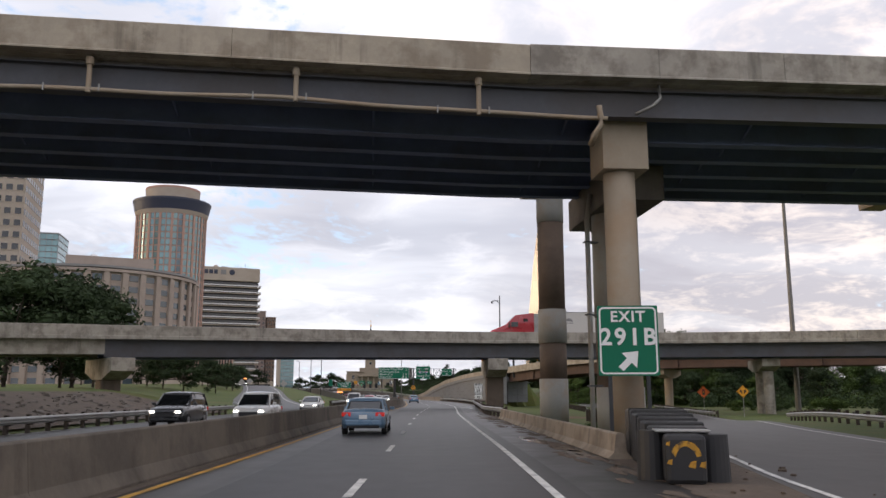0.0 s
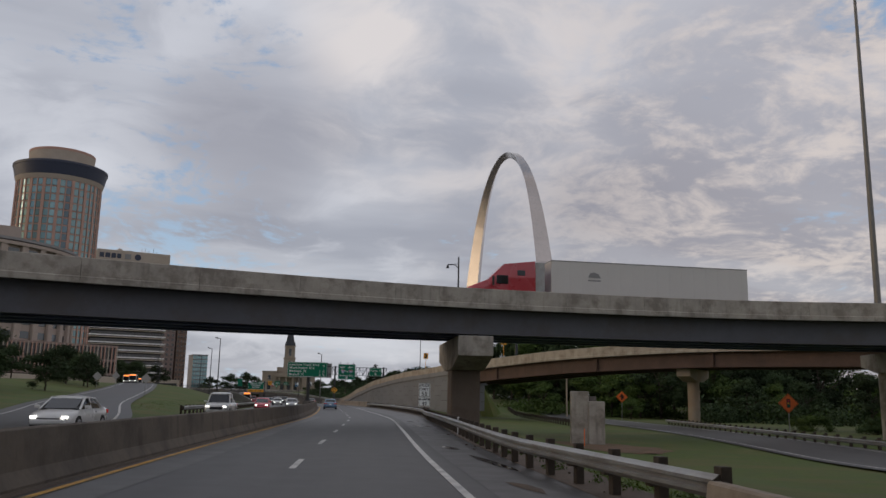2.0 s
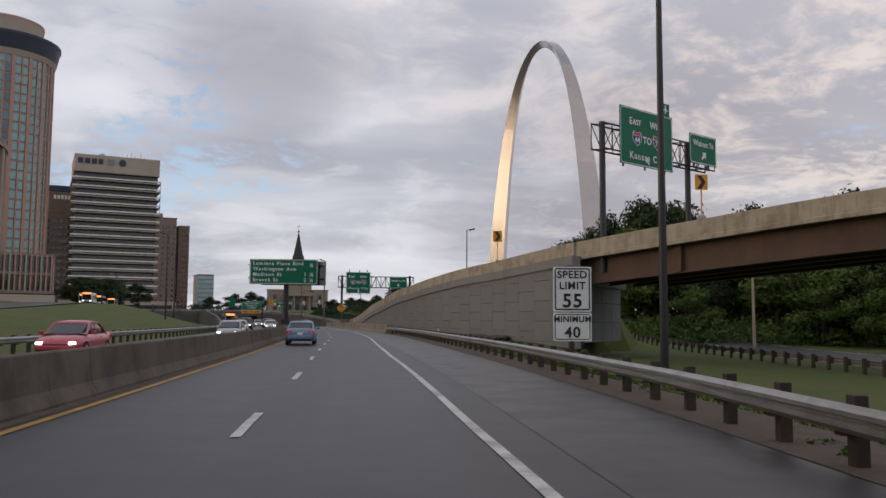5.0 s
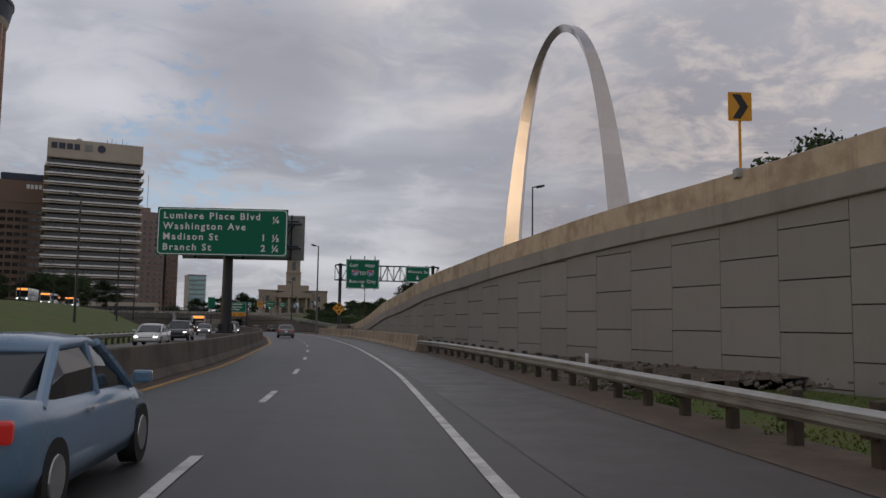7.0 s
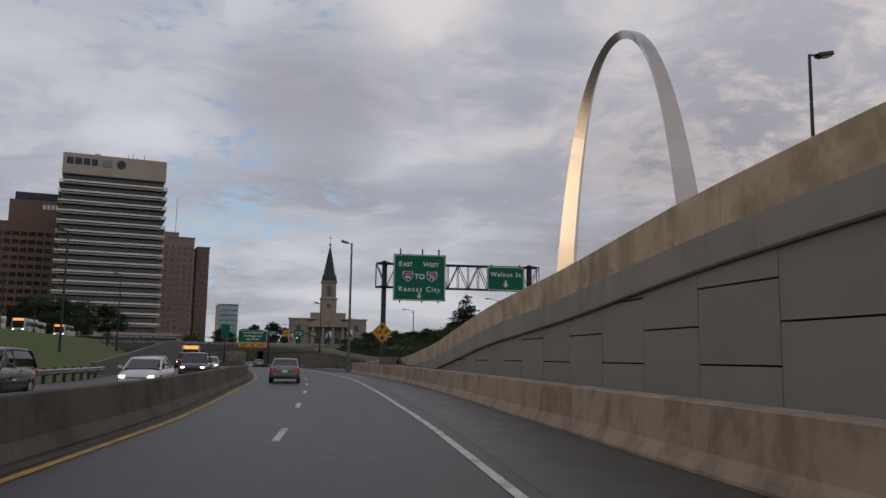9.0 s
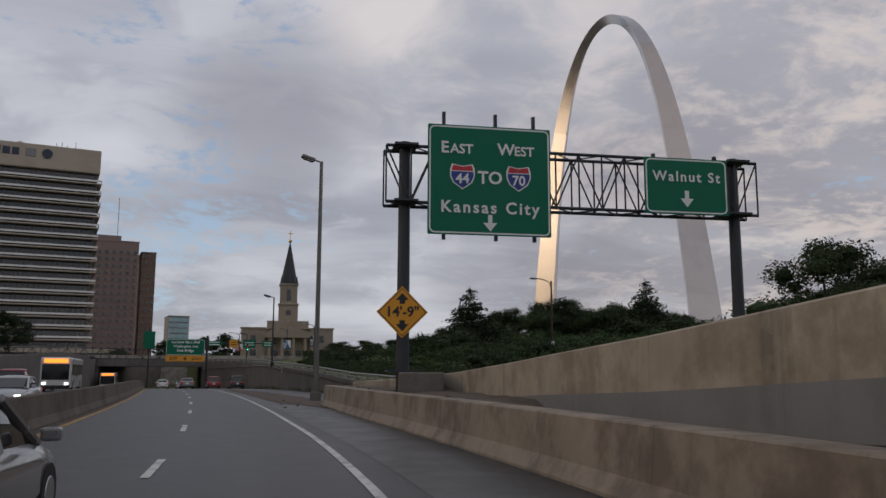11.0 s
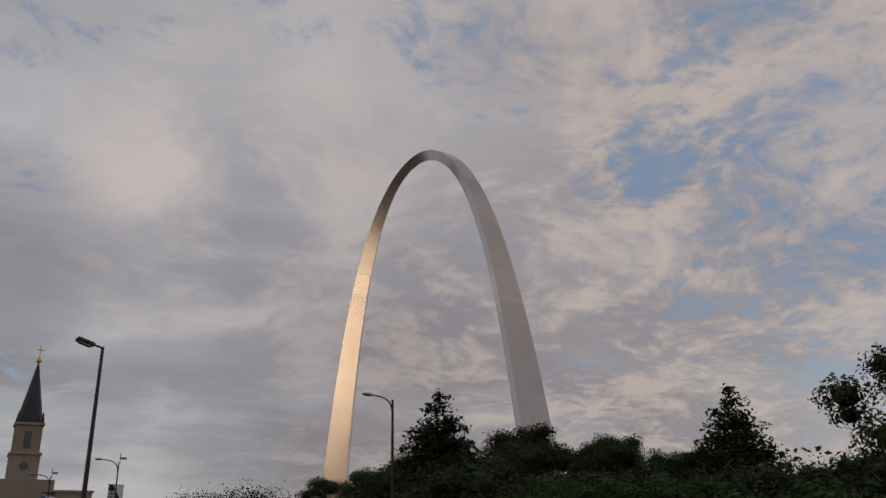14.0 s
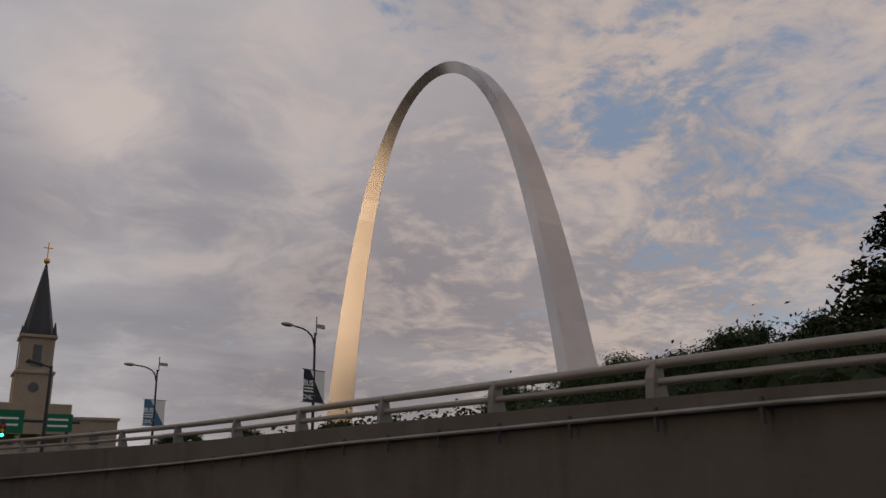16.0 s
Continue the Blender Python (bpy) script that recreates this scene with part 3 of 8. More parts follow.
# ---- ground: one sheet to the horizon ----
def build_ground():
    bm = bmesh.new()
    lats = [-3600, -1800, -900, -500, -300, -200, -140, -115, -98, -86, -77, -70, -64, -59, -55, -51.5, -48, -45, -42.5, -40, -37.5, -35, -32.5, -30, -27.5, -25, -22.5, -20, -18, -16.5, -12, -6, 0, 4.5]
    rights = [-9.0, -8.0, -7.0, -6.0, -5.0, -4.0, -3.0, -2.0, -1.0, -0.3, 0.16, 0.45, 1.2, 2, 3, 4, 5.5, 7, 9, 11, 14, 18, 23, 28, 36, 48, 65, 90, 130, 200, 350, 700, 1500, 3600]
    rows = [-3600, -1800, -900, -400, -200, -100] + [float(v) for v in range(-60, 168, 3)] + [170.2, 170.4] + [float(v) for v in range(174, 408, 4)]
    rows += [409.5, 410.5, 415, 425, 440, 460, 480, 500, 520, 540, 580, 640, 720, 850, 1100, 1600, 2500, 4200]
    grid = []
    for y in rows:
        row = []
        c, w = cx(max(y, -400)), wall_x(y)
        for la in lats:
            row.append(bm.verts.new((c + la, y, ground_h(la, y, None))))
        for r in rights:
            x = max(w + r, c + 4.8 + 0.01 * r)
            row.append(bm.verts.new((x, y, ground_h(x - c, y, r if r > 0.3 else None))))
        grid.append(row)
    for a, b in zip(grid, grid[1:]):
        for k in range(len(a) - 1):
            bm.faces.new((a[k], a[k + 1], b[k + 1], b[k]))
    bm.faces.ensure_lookup_table()
    for f in bm.faces:
        c = f.calc_center_median()
        if c.y > 560 or c.y < -150 or abs(c.x) > 190:
            f.material_index = 1
    sheet = part("ground", bm, GRASS, smooth=False)
    sheet.data.materials.append(TOWN)
    return tagged(sheet, "mown green grass banks and verges with worn patches", "ground", kind="structure")


build_ground()


# ---- roads and paint ----
def yellow_lat(y):
    return lerp_table([(140, -5.0), (178, -4.55), (190, -4.2), (225, -4.3), (245, -5.0), (280, -5.2)], y)


SHIFT = [(90, 0.0), (116, -0.1), (127, -0.32), (150, -0.42), (168, -0.2), (185, 0.15), (212, 0.2), (223, 0.05), (232, -0.15), (250, -0.3), (270, -0.05), (300, -0.05)]
DASHES = [(0, 14.9), (2, 36.0), (7, 87.4), (11, 127.0), (13, 148.5), (17, 187.5), (19, 209.0), (20, 220.8), (22, 241.6), (25, 273.5), (27, 294.5), (37, 397)]


def lane(v):
    return lambda y: v + lerp_table(SHIFT, y)


def build_roads():
    bm = strip(bmesh.new(), -6.2, lambda y: 4.75 if y < 112 else lerp_table([(112, 4.75), (128, 5.4), (212, 5.6), (216, 5.1), (291, 5.1)], y), -120, 291, 0.0)
    strip(bm, -6.2, lambda y: lerp_table([(291, 5.1), (297, 9.85), (470, 9.85)], y), 291, 470, 0.0)
    tagged(part("road", bm, ASPHALT), "damp grey asphalt motorway carriageway", "road", kind="structure")
    bm = strip(bmesh.new(), lambda y: lerp_table([(-120, -18.5), (80, -17.5), (110, -16.5), (150, -14.6), (240, -14.6), (300, -16.5)], y), -6.2, -120, 470, -0.004)
    tagged(part("road", bm, ASPHALT), "grey asphalt carriageway of the oncoming traffic", "road", kind="structure")
    # shoulder of older, darker asphalt
    bm = strip(bmesh.new(), 2.35, lambda y: 4.2 if y < 80 else lerp_table([(80, 4.2), (128, 5.2), (212, 5.4), (216, 4.9), (291, 4.9)], y), -60, 291, 0.006)
    tagged(part("shoulder", bm, ASPHALT_OLD), "dark patched asphalt hard shoulder", "shoulder", kind="structure")
    bm = strip(bmesh.new(), lane(1.76), lane(1.92), -60, 330, 0.012, 2.0)
    strip(bm, lambda y: lerp_table([(330, 1.74), (410, 1.2)], y), lambda y: lerp_table([(330, 1.90), (410, 1.36)], y), 330, 410, 0.012)
    tagged(part("edge_line", bm, PAINT_W), "solid white edge line painted on asphalt", "road marking", kind="structure")
    bm = strip(bmesh.new(), lambda y: yellow_lat(y) - 0.08, lambda y: yellow_lat(y) + 0.08, -60, 410, 0.012, 2.0)
    tagged(part("edge_line", bm, PAINT_Y), "solid yellow median edge line", "road marking", kind="structure")
    for k in range(-3, 38):
        y = (14.9 + 10.5 * k if k < 0 else lerp_table(DASHES, k)) - 1.45
        bm = strip(bmesh.new(), lane(-1.58), lane(-1.43), y, y + 2.9, 0.012, 1.5)
        tagged(part("lane_dash", bm, PAINT_W), "white dashed lane marking on asphalt", "road marking", group="lane dashes", kind="structure")
    y = -15.0
    while y < 330:
        bm = strip(bmesh.new(), -10.3, -10.15, y, y + 3.0, 0.01, 1.5)
        tagged(part("lane_dash", bm, PAINT_W), "white dashed lane marking on the oncoming carriageway", "road marking", group="oncoming lane dashes", kind="structure")
        y += 10.45
    # wet sheen beside the yellow line, painted as a paler strip
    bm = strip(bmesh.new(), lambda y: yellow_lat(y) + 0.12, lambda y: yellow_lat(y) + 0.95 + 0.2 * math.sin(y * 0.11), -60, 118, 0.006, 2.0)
    tagged(part("shoulder", bm, ASPHALT_SHEEN), "worn asphalt band beside the yellow line, wet sheen painted pale", "shoulder", kind="structure")
    # exit slip road on the right
    pts = curve_pts([(6.8, -40, 0), (8.6, 0, 0), (10.6, 12.8, 0), (12.6, 21, 0), (19, 45, 0), (27, 66, 0), (33, 86, 0), (39.5, 110, 0), (44, 135, 0), (49, 170, 0), (56, 220, 0), (63, 280, 0)], 8)
    pts = [Vector((p.x, p.y, max(gz(p.x + k, p.y) for k in (-3.8, 0, 3.8)) + 0.09)) for p in pts]
    bm = ribbon(bmesh.new(), pts, 7.8, -0.03)
    tagged(part("road", bm, ASPHALT), "damp asphalt exit slip road", "road", kind="structure")
    bm = ribbon(bmesh.new(), pts, 0.14, -0.02, -3.2)
    ribbon(bm, pts, 0.14, -0.02, 3.1)
    tagged(part("edge_line", bm, PAINT_W), "white edge lines of the slip road", "road marking", kind="structure")
    # slip road and street on the left, climbing to the town
    pts = curve_pts([(a, y, z) for y, a, z in STREET], 8)
    pts = [Vector((p.x, p.y, p.z if p.y > 100 else max(p.z, 0.0))) for p in pts]
    bm = ribbon(bmesh.new(), pts, 9.0, 0.03)
    tagged(part("road", bm, ASPHALT), "grey asphalt street climbing towards the town", "road", kind="structure")
    bm = ribbon(bmesh.new(), pts, 0.16, 0.045, 3.6)
    ribbon(bm, pts, 0.16, 0.045, -3.4)
    tagged(part("edge_line", bm, PAINT_W), "white edge lines of the climbing street", "road marking", kind="structure")
    # gravel gore by the tall lamp
    bm = strip(bmesh.new(), lambda y: lerp_table([(287, 4.6), (296, 2.9), (330, 2.6), (345, 3.4)], y), lambda y: lerp_table([(287, 5.0), (296, 6.2), (330, 5.2), (345, 3.6)], y), 287, 345, 0.02, 2)
    tagged(part("gravel", bm, SOIL), "brown gravel and dirt in the gore", "gravel", kind="stuff")
    bm = strip(bmesh.new(), lambda y: lerp_table([(-60, 4.3), (80, 4.0), (128, 5.1), (210, 5.3)], y), lambda y: lerp_table([(-60, 5.6), (60, 5.2), (128, 6.7), (210, 7.0)], y), -60, 211, 0.015, 3)
    tagged(part("dirt_strip", bm, SOIL), "brown dirt and leaf litter along the guardrail", "dirt", kind="stuff")
    bm = strip(bmesh.new(), lambda y: yellow_lat(y) - 0.55, lambda y: yellow_lat(y) - 0.2, -60, 400, 0.008, 3)
    tagged(part("dirt_strip", bm, SOIL), "grit along the foot of the median wall", "dirt", kind="stuff")


build_roads()
for o in [q for q in scene.objects if q.name.split(".")[0] in ("road", "shoulder")]:
    me = o.data
    lat_ = me.attributes.new("lat", "FLOAT", "POINT")
    for v in me.vertices:
        lat_.data[v.index].value = v.co.x - cx(v.co.y)


# ---- concrete barriers ----
def jersey(name, y0, y1, lat_fn, h, label, material, face=1, shelf=0.0, seg=12.0):
    """Safety-shaped concrete barrier in cast lengths; face 1: sloped on both sides."""
    b = thing(name, label, "barrier", kind="structure")
    w, s = 0.30, h / 1.05
    prof = [(-w, 0), (-w, 0.08 * s), (-w + 0.14, 0.33 * s), (-0.10, h - 0.03), (-0.07, h), (0.07 + shelf, h), (0.10 + shelf, h - 0.03), (w - 0.14 + shelf, 0.33 * s), (w + shelf, 0.08 * s), (w + shelf, 0)]
    y = y0
    while y < y1 - 0.1:
        e = min(y + seg, y1)
        part("barrier_length", sweep(bmesh.new(), prof, [on(lat_fn(q), q, -0.02) for q in ys(y + 0.005, e - 0.005, 2.0)]), material, b)
        y = e
    return b


def median_lat(y):
    return yellow_lat(y) - 0.78


jersey("median_wall", -60, 408, median_lat, 1.0, "stained concrete median barrier between the carriageways", CONC_MEDIAN)
jersey("side_wall", 20.5, 56, lambda y: 4.45, 0.66, "low weathered concrete barrier beside the shoulder", CONC_WARM)
jersey("side_wall", 209.6, 291, lambda y: lerp_table([(209.6, 5.45), (228, 5.0), (280, 4.85), (291, 5.15)], y), 1.04, "long weathered concrete barrier with rust streaks", CONC_WARM, shelf=0.35)


# ---- guardrails ----
def guardrail(pts, label, post_gap=1.9, wood=True, h=0.72, side=1, end=True):
    g = thing("guardrail", label, "guardrail", kind="structure")
    v = [Vector(p) for p in pts]
    prof = [(0.0, 0.155), (0.035, 0.12), (0.08, 0.09), (0.08, 0.04), (0.03, 0.015), (0.03, -0.015), (0.08, -0.04), (0.08, -0.09), (0.035, -0.12), (0.0, -0.155),
            (-0.012, -0.155), (0.02, -0.12), (0.065, -0.088), (0.065, -0.042), (0.015, -0.018), (0.015, 0.018), (0.065, 0.042), (0.065, 0.088), (0.02, 0.12), (-0.012, 0.155)]
    prof = [(-side * a, b + h - 0.155) for a, b in prof]
    part("rail_beam", sweep(bmesh.new(), prof, v), GALV, g)
    dist, acc, prev = 0.0, 0.4, v[0]
    tmpl = None
    for p in v[1:]:
        d = p - prev
        while d.length > 1e-6 and acc <= d.length:
            q = prev + d * (acc / d.length)
            r = Vector((d.y, -d.x, 0)).normalized() * side
            ang = math.degrees(math.atan2(d.y, d.x))
            if tmpl is None:
                tmpl = nbox((0, 0, 0.36), (0.20, 0.16, 0.86), bevel=0.012)
                box(tmpl, (0, side * 0.15, 0.52), (0.16, 0.16, 0.34), bevel=0.01)
                tmpl = part("post", tmpl, WOOD if wood else GALV, g)
                tmpl.location, tmpl.rotation_euler = q + r * 0.28, (0, 0, math.atan2(d.y, d.x))
            else:
                o = tmpl.copy()
                scene.collection.objects.link(o)
                o.location, o.rotation_euler = q + r * 0.28, (0, 0, math.atan2(d.y, d.x))
            acc += post_gap
        acc -= d.length
        prev = p
    return g


def rail_right(y):
    return lerp_table([(56, 4.5), (66, 3.75), (90, 4.2), (112, 4.3), (128, 5.45), (148, 5.9), (182, 6.2), (205, 5.95), (210, 5.35)], y)


guardrail([on(rail_right(y), y) for y in ys(56, 210, 3)], "long galvanised W-beam guardrail on timber posts beside the shoulder")
guardrail([on(-17.6 + 2.9 * smooth(90, 150, y), y, -0.02) for y in ys(-40, 74, 3)], "galvanised guardrail along the oncoming carriageway", side=-1)
guardrail([on(-15.3, y, 0.0) for y in ys(118, 262, 3)], "galvanised guardrail below the grass bank", side=-1)
def on_land(ctrl, n=8):
    return [Vector((p.x, p.y, gz(p.x, p.y))) for p in curve_pts([(a, c, 0) for a, c in ctrl], n)]


guardrail(on_land([(11.6, 38), (13.7, 46), (14.6, 55)]), "short timber-post guardrail past the bridge columns", side=-1, h=0.62, post_gap=1.0)
guardrail(on_land([(31.8, 121), (36.5, 150), (45, 205)]), "timber-post guardrail along the slip road verge", side=-1, h=0.66)
guardrail(on_land([(38.2, 90), (42, 108), (47, 129), (52, 150)]), "low galvanised guardrail on the far side of the slip road", h=0.62)
guardrail(on_land([(20, 18), (27, 46), (34, 66)]), "galvanised guardrail beyond the slip road", h=0.62)


# ---- overpasses ----
def beam_row(name, parent, path, half, depth, material, label=""):
    """A steel plate girder: web, two flanges and stiffeners swept along a path (top of girder)."""
    f = 0.24
    prof = [(-f, 0), (f, 0), (f, -0.05), (0.02, -0.05), (0.02, -depth + 0.05), (f, -depth + 0.05), (f, -depth), (-f, -depth), (-f, -depth + 0.05), (-0.02, -depth + 0.05), (-0.02, -0.05), (-f, -0.05)]
    return part(name, sweep(bmesh.new(), prof, path), material, parent, label)


def parapet(parent, path, h, slab, side, material, seg=7.0, out=0.75, name="parapet"):
    """Concrete parapet with a slab edge below, in cast lengths. side: +1 outer face to the right of the path."""
    v = [Vector(p) for p in path]
    prof = [(0, -slab), (0, 0.05), (-0.055, 0.10), (-0.055, h - 0.03), (-0.08, h), (-0.24, h), (-0.27, h - 0.03), (-0.30, 0.35), (-0.45, 0.1), (-0.45, -0.02), (-out, -0.05), (-out, -slab * 0.7)]
    prof = [(side * a, b) for a, b in prof]
    total = sum((b - a).length for a, b in zip(v, v[1:]))
    n = max(1, int(total / seg))
    fine, acc = [], 0
    for a, b in zip(v, v[1:]):
        k = max(1, int((b - a).length / 0.5))
        fine += [a.lerp(b, i / k) for i in range(k)]
    fine.append(v[-1])
    for i in range(n):
        a, b = i * (len(fine) - 1) // n, (i + 1) * (len(fine) - 1) // n
        seg_pts = fine[a:b + 1:4]
        if seg_pts[-1] != fine[b]:
            seg_pts.append(fine[b])
        d = (seg_pts[-1] - seg_pts[-2]).normalized() * 0.015
        seg_pts[-1] = seg_pts[-1] - d
        part(name, sweep(bmesh.new(), prof, seg_pts), material, parent)


def shift_path(path, off, dz=0.0):
    v = [Vector(p) for p in path]
    out = []
    for i, p in enumerate(v):
        d = v[min(i + 1, len(v) - 1)] - v[max(i - 1, 0)]
        out.append(p + Vector((d.y, -d.x, 0)).normalized() * off + Vector((0, 0, dz)))
    return out


def slope_one(x):
    return 12.27 + (0.024 * (5.3 - x) if x < 5.3 else 0.0)


def overpass_one():
    """The high bridge over the start of the walk."""
    o = thing("overpass", "weathered concrete overpass on dark steel girders", "bridge", kind="structure")
    xs = [5.3 - 5 * i for i in range(16, 0, -1)] + [5.3] + [5.3 + 5 * i for i in range(1, 15)]
    parapet(o, [(x, 26.1, slope_one(x)) for x in xs[:17]], 1.1, 0.0, 1, CONC_SUN_TONE, 9.0)
    parapet(o, [(x, 26.08, slope_one(x)) for x in xs[16:]], 1.12, 0.0, 1, CONC, 4.6)
    parapet(o, [(x, 38.8, slope_one(x)) for x in xs], 1.1, 0.1, -1, CONC_SUN_TONE, 9.0)
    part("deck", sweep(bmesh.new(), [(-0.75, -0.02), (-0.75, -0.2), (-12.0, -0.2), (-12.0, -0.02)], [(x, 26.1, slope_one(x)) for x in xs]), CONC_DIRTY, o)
    for y in (27.0, 29.1, 31.3, 33.5, 35.7, 37.7):
        beam_row("girder", o, [(x, y, slope_one(x) - 0.18) for x in xs], 0.24, 1.0 if y < 28 else 1.25, STEEL_DARK if y < 28 else STEEL_HAZE)
    for x in range(-70, 75, 7):
        z = slope_one(x)
        for y in (28.1, 30.2, 32.4, 34.6, 36.7):
            b = bmesh.new()
            rod(b, (x, y - 1.0, z - 0.35), (x, y + 1.0, z - 1.15), 0.05, seg=6)
            rod(b, (x, y - 1.0, z - 1.15), (x, y + 1.0, z - 0.35), 0.05, seg=6)
            part("cross_brace", b, STEEL_HAZE, o)
    return o


overpass_one()


def pipe_z(x):
    return lerp_table([(-40, 12.3), (-12, 11.45), (-2.7, 11.32), (3.5, 11.02), (8, 10.95)], x)


def drain_pipe():
    p = thing("drain_pipe", "pale cream drain pipe slung under the overpass edge", "pipe")
    pts = [(-40 + i * 1.0, 26.5, pipe_z(-40 + i) + 0.03 * math.sin(i * 0.9)) for i in range(49)]
    part("pipe", tube(bmesh.new(), pts, 0.07, 10), CONC_BEIGE, p, smooth=True)
    for x in (-36.0, -29.4, -22.8, -16.0, -9.3, -2.6, 3.55):
        z = pipe_z(x)
        b = bmesh.new()
        rod(b, (x, 26.5, z - 0.1), (x, 26.5, slope_one(x) - 0.15), 0.085)
        rod(b, (x, 26.5, slope_one(x) - 0.35), (x, 26.5, slope_one(x) - 0.1), 0.13)
        part("hanger", b, CONC_BEIGE, p)
        for k in (-1.4, 0.35):
            part("clip", nbox((x + k, 26.45, z + 0.05), (0.04, 0.08, 0.26)), GALV, p)
    b = tube(bmesh.new(), [(7.7, 26.45, 11.35), (7.75, 26.45, 10.95), (7.75, 26.4, 10.65), (7.55, 26.5, 10.35), (7.5, 26.9, 10.1)], 0.11, 10)
    part("elbow", b, CONC_BEIGE, p, smooth=True)
    b = tube(bmesh.new(), [(9.9, 26.6, 12.2), (9.9, 26.5, 11.7), (9.6, 26.45, 11.4), (9.0, 26.5, 11.1)], 0.06, 8)
    part("downpipe", b, GALV, p, smooth=True)


drain_pipe()


def round_column(x, y, bands, r, label, cap=None, ground=-0.2):
    """A round bridge column made of courses: (top height, radius scale, material)."""
    c = thing("bridge_column", label, "column", (x, y, ground), kind="structure")
    z0 = 0.0
    for top, k, m in bands:
        b = rod(bmesh.new(), (0, 0, z0), (0, 0, top - ground), r * k, seg=40)
        part("column_course", b, m, c, smooth=False)
        for p in c.children[-1].data.polygons:
            p.use_smooth = abs(p.normal.z) < 0.5
        z0 = top - ground
    if cap:
        cap(c, ground)
    return c


def cap_a(c, g):
    b = bmesh.new()
    prism(b, [(-0.9, -3.2), (0.9, -3.2), (0.9, 5.0), (-0.9, 5.0)], 14.6 - g, 16.1 - g)
    part("pier_cap", b, CONC_BEIGE, c)
    b = bmesh.new()
    v = [(-0.9, -3.2, 14.6), (0.9, -3.2, 14.6), (0.9, -0.9, 13.8), (-0.9, -0.9, 13.8), (-0.9, 0.9, 13.8), (0.9, 0.9, 13.8), (0.9, 5.0, 14.6), (-0.9, 5.0, 14.6)]
    vs = [b.verts.new((p, q, w - g)) for p, q, w in v]
    for f in ((0, 1, 2, 3), (3, 2, 5, 4), (4, 5, 6, 7), (0, 3, 4, 7), (1, 6, 5, 2), (0, 7, 6, 1)):
        b.faces.new([vs[i] for i in f])
    bmesh.ops.recalc_face_normals(b, faces=b.faces[:])
    part("cap_haunch", b, CONC_BEIGE, c)


def cap_c(c, g):
    part("pier_cap", nbox((0.05, 0.1, 10.3 - g), (1.65, 1.7, 1.75), bevel=0.03), CONC_BEIGE, c, "pale square concrete cap")


def cap_b(c, g):
    b = bmesh.new()
    box(b, (0, 0.2, 10.35 - g), (2.4, 7.0, 1.5), bevel=0.04)
    part("pier_cap", b, CONC_DIRTY, c)


round_column(10.85, 48.7, [(2.5, 1.06, COL_GREY), (4.6, 1.0, COL_RUST), (6.6, 1.06, COL_GREY), (11.9, 0.99, COL_RUST), (13.85, 1.02, COL_GREY)], 0.80,
             "banded grey and rust-brown round bridge column", cap_a)
round_column(11.0, 36.0, [(1.9, 1.05, COL_GREY), (5.0, 1.0, COL_RUST), (9.6, 1.03, COL_GREY)], 1.0, "wide banded grey and rust bridge column with a downpipe", cap_b)
round_column(8.85, 28.2, [(9.45, 1.0, CONC_BEIGE)], 0.56, "slim beige concrete column with a square cap", cap_c)
round_column(-27.5, 33.0, [(9.6, 1.0, CONC_BEIGE)], 0.9, "round beige concrete bridge column beyond the oncoming lanes", cap_b)
p = thing("downpipe", "grey downpipe strapped beside the wide bridge column", "pipe")
part("pipe", tube(bmesh.new(), [(9.46, 35.0, -0.1), (9.46, 35.0, 4.9), (9.46, 35.0, 9.2), (9.7, 35.2, 10.4)], 0.11, 14), COL_GREY, p, smooth=True)
for z in (1.95, 5.0, 8.2):
    part("strap", nbox((9.62, 35.1, z), (0.62, 0.3, 0.07), 20), STEEL_DARK, p)


def overpass_high():
    o = thing("overpass", "higher overpass deck on dark steel girders", "bridge", kind="structure")
    front = [(x, 45.6, 17.9) for x in range(-75, 80, 5)]
    back = [(x, 54.4, 17.9) for x in range(-75, 80, 5)]
    parapet(o, front, 0.95, 0.25, 1, CONC_WARM, 9.0)
    parapet(o, back, 0.95, 0.25, -1, CONC_WARM, 9.0)
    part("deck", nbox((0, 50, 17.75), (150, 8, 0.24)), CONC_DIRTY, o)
    for y in (46.6, 49.0, 51.4, 53.8):
        beam_row("girder", o, [(x, y, 17.62) for x in (-75, 0, 75)], 0.24, 1.4, STEEL_DARK)
    for x in (-55, -30, 35, 60):
        part("pier_cap", nbox((x, 50, 15.2), (1.7, 8.0, 1.8), bevel=0.04), CONC_BEIGE, o)
        part("pier_shaft", rod(bmesh.new(), (x, 50, -0.3), (x, 50, 14.4), 0.85, seg=28), CONC_BEIGE, o)


overpass_high()

# the curving flyover, front edge
FLY = curve_pts([(-150, -8, 4.2), (-95, 35, 4.9), (-70, 53.7, 5.58), (-50, 67.6, 6.44), (-32, 79.45, 7.07), (-20, 86.6, 7.42), (-8, 92.8, 7.71), (6.8, 98.66, 7.98), (19.4, 101.8, 8.15),
                 (40, 102.4, 8.28), (62, 95.5, 8.22), (82, 82, 8.0), (115, 55, 7.6)], 4)


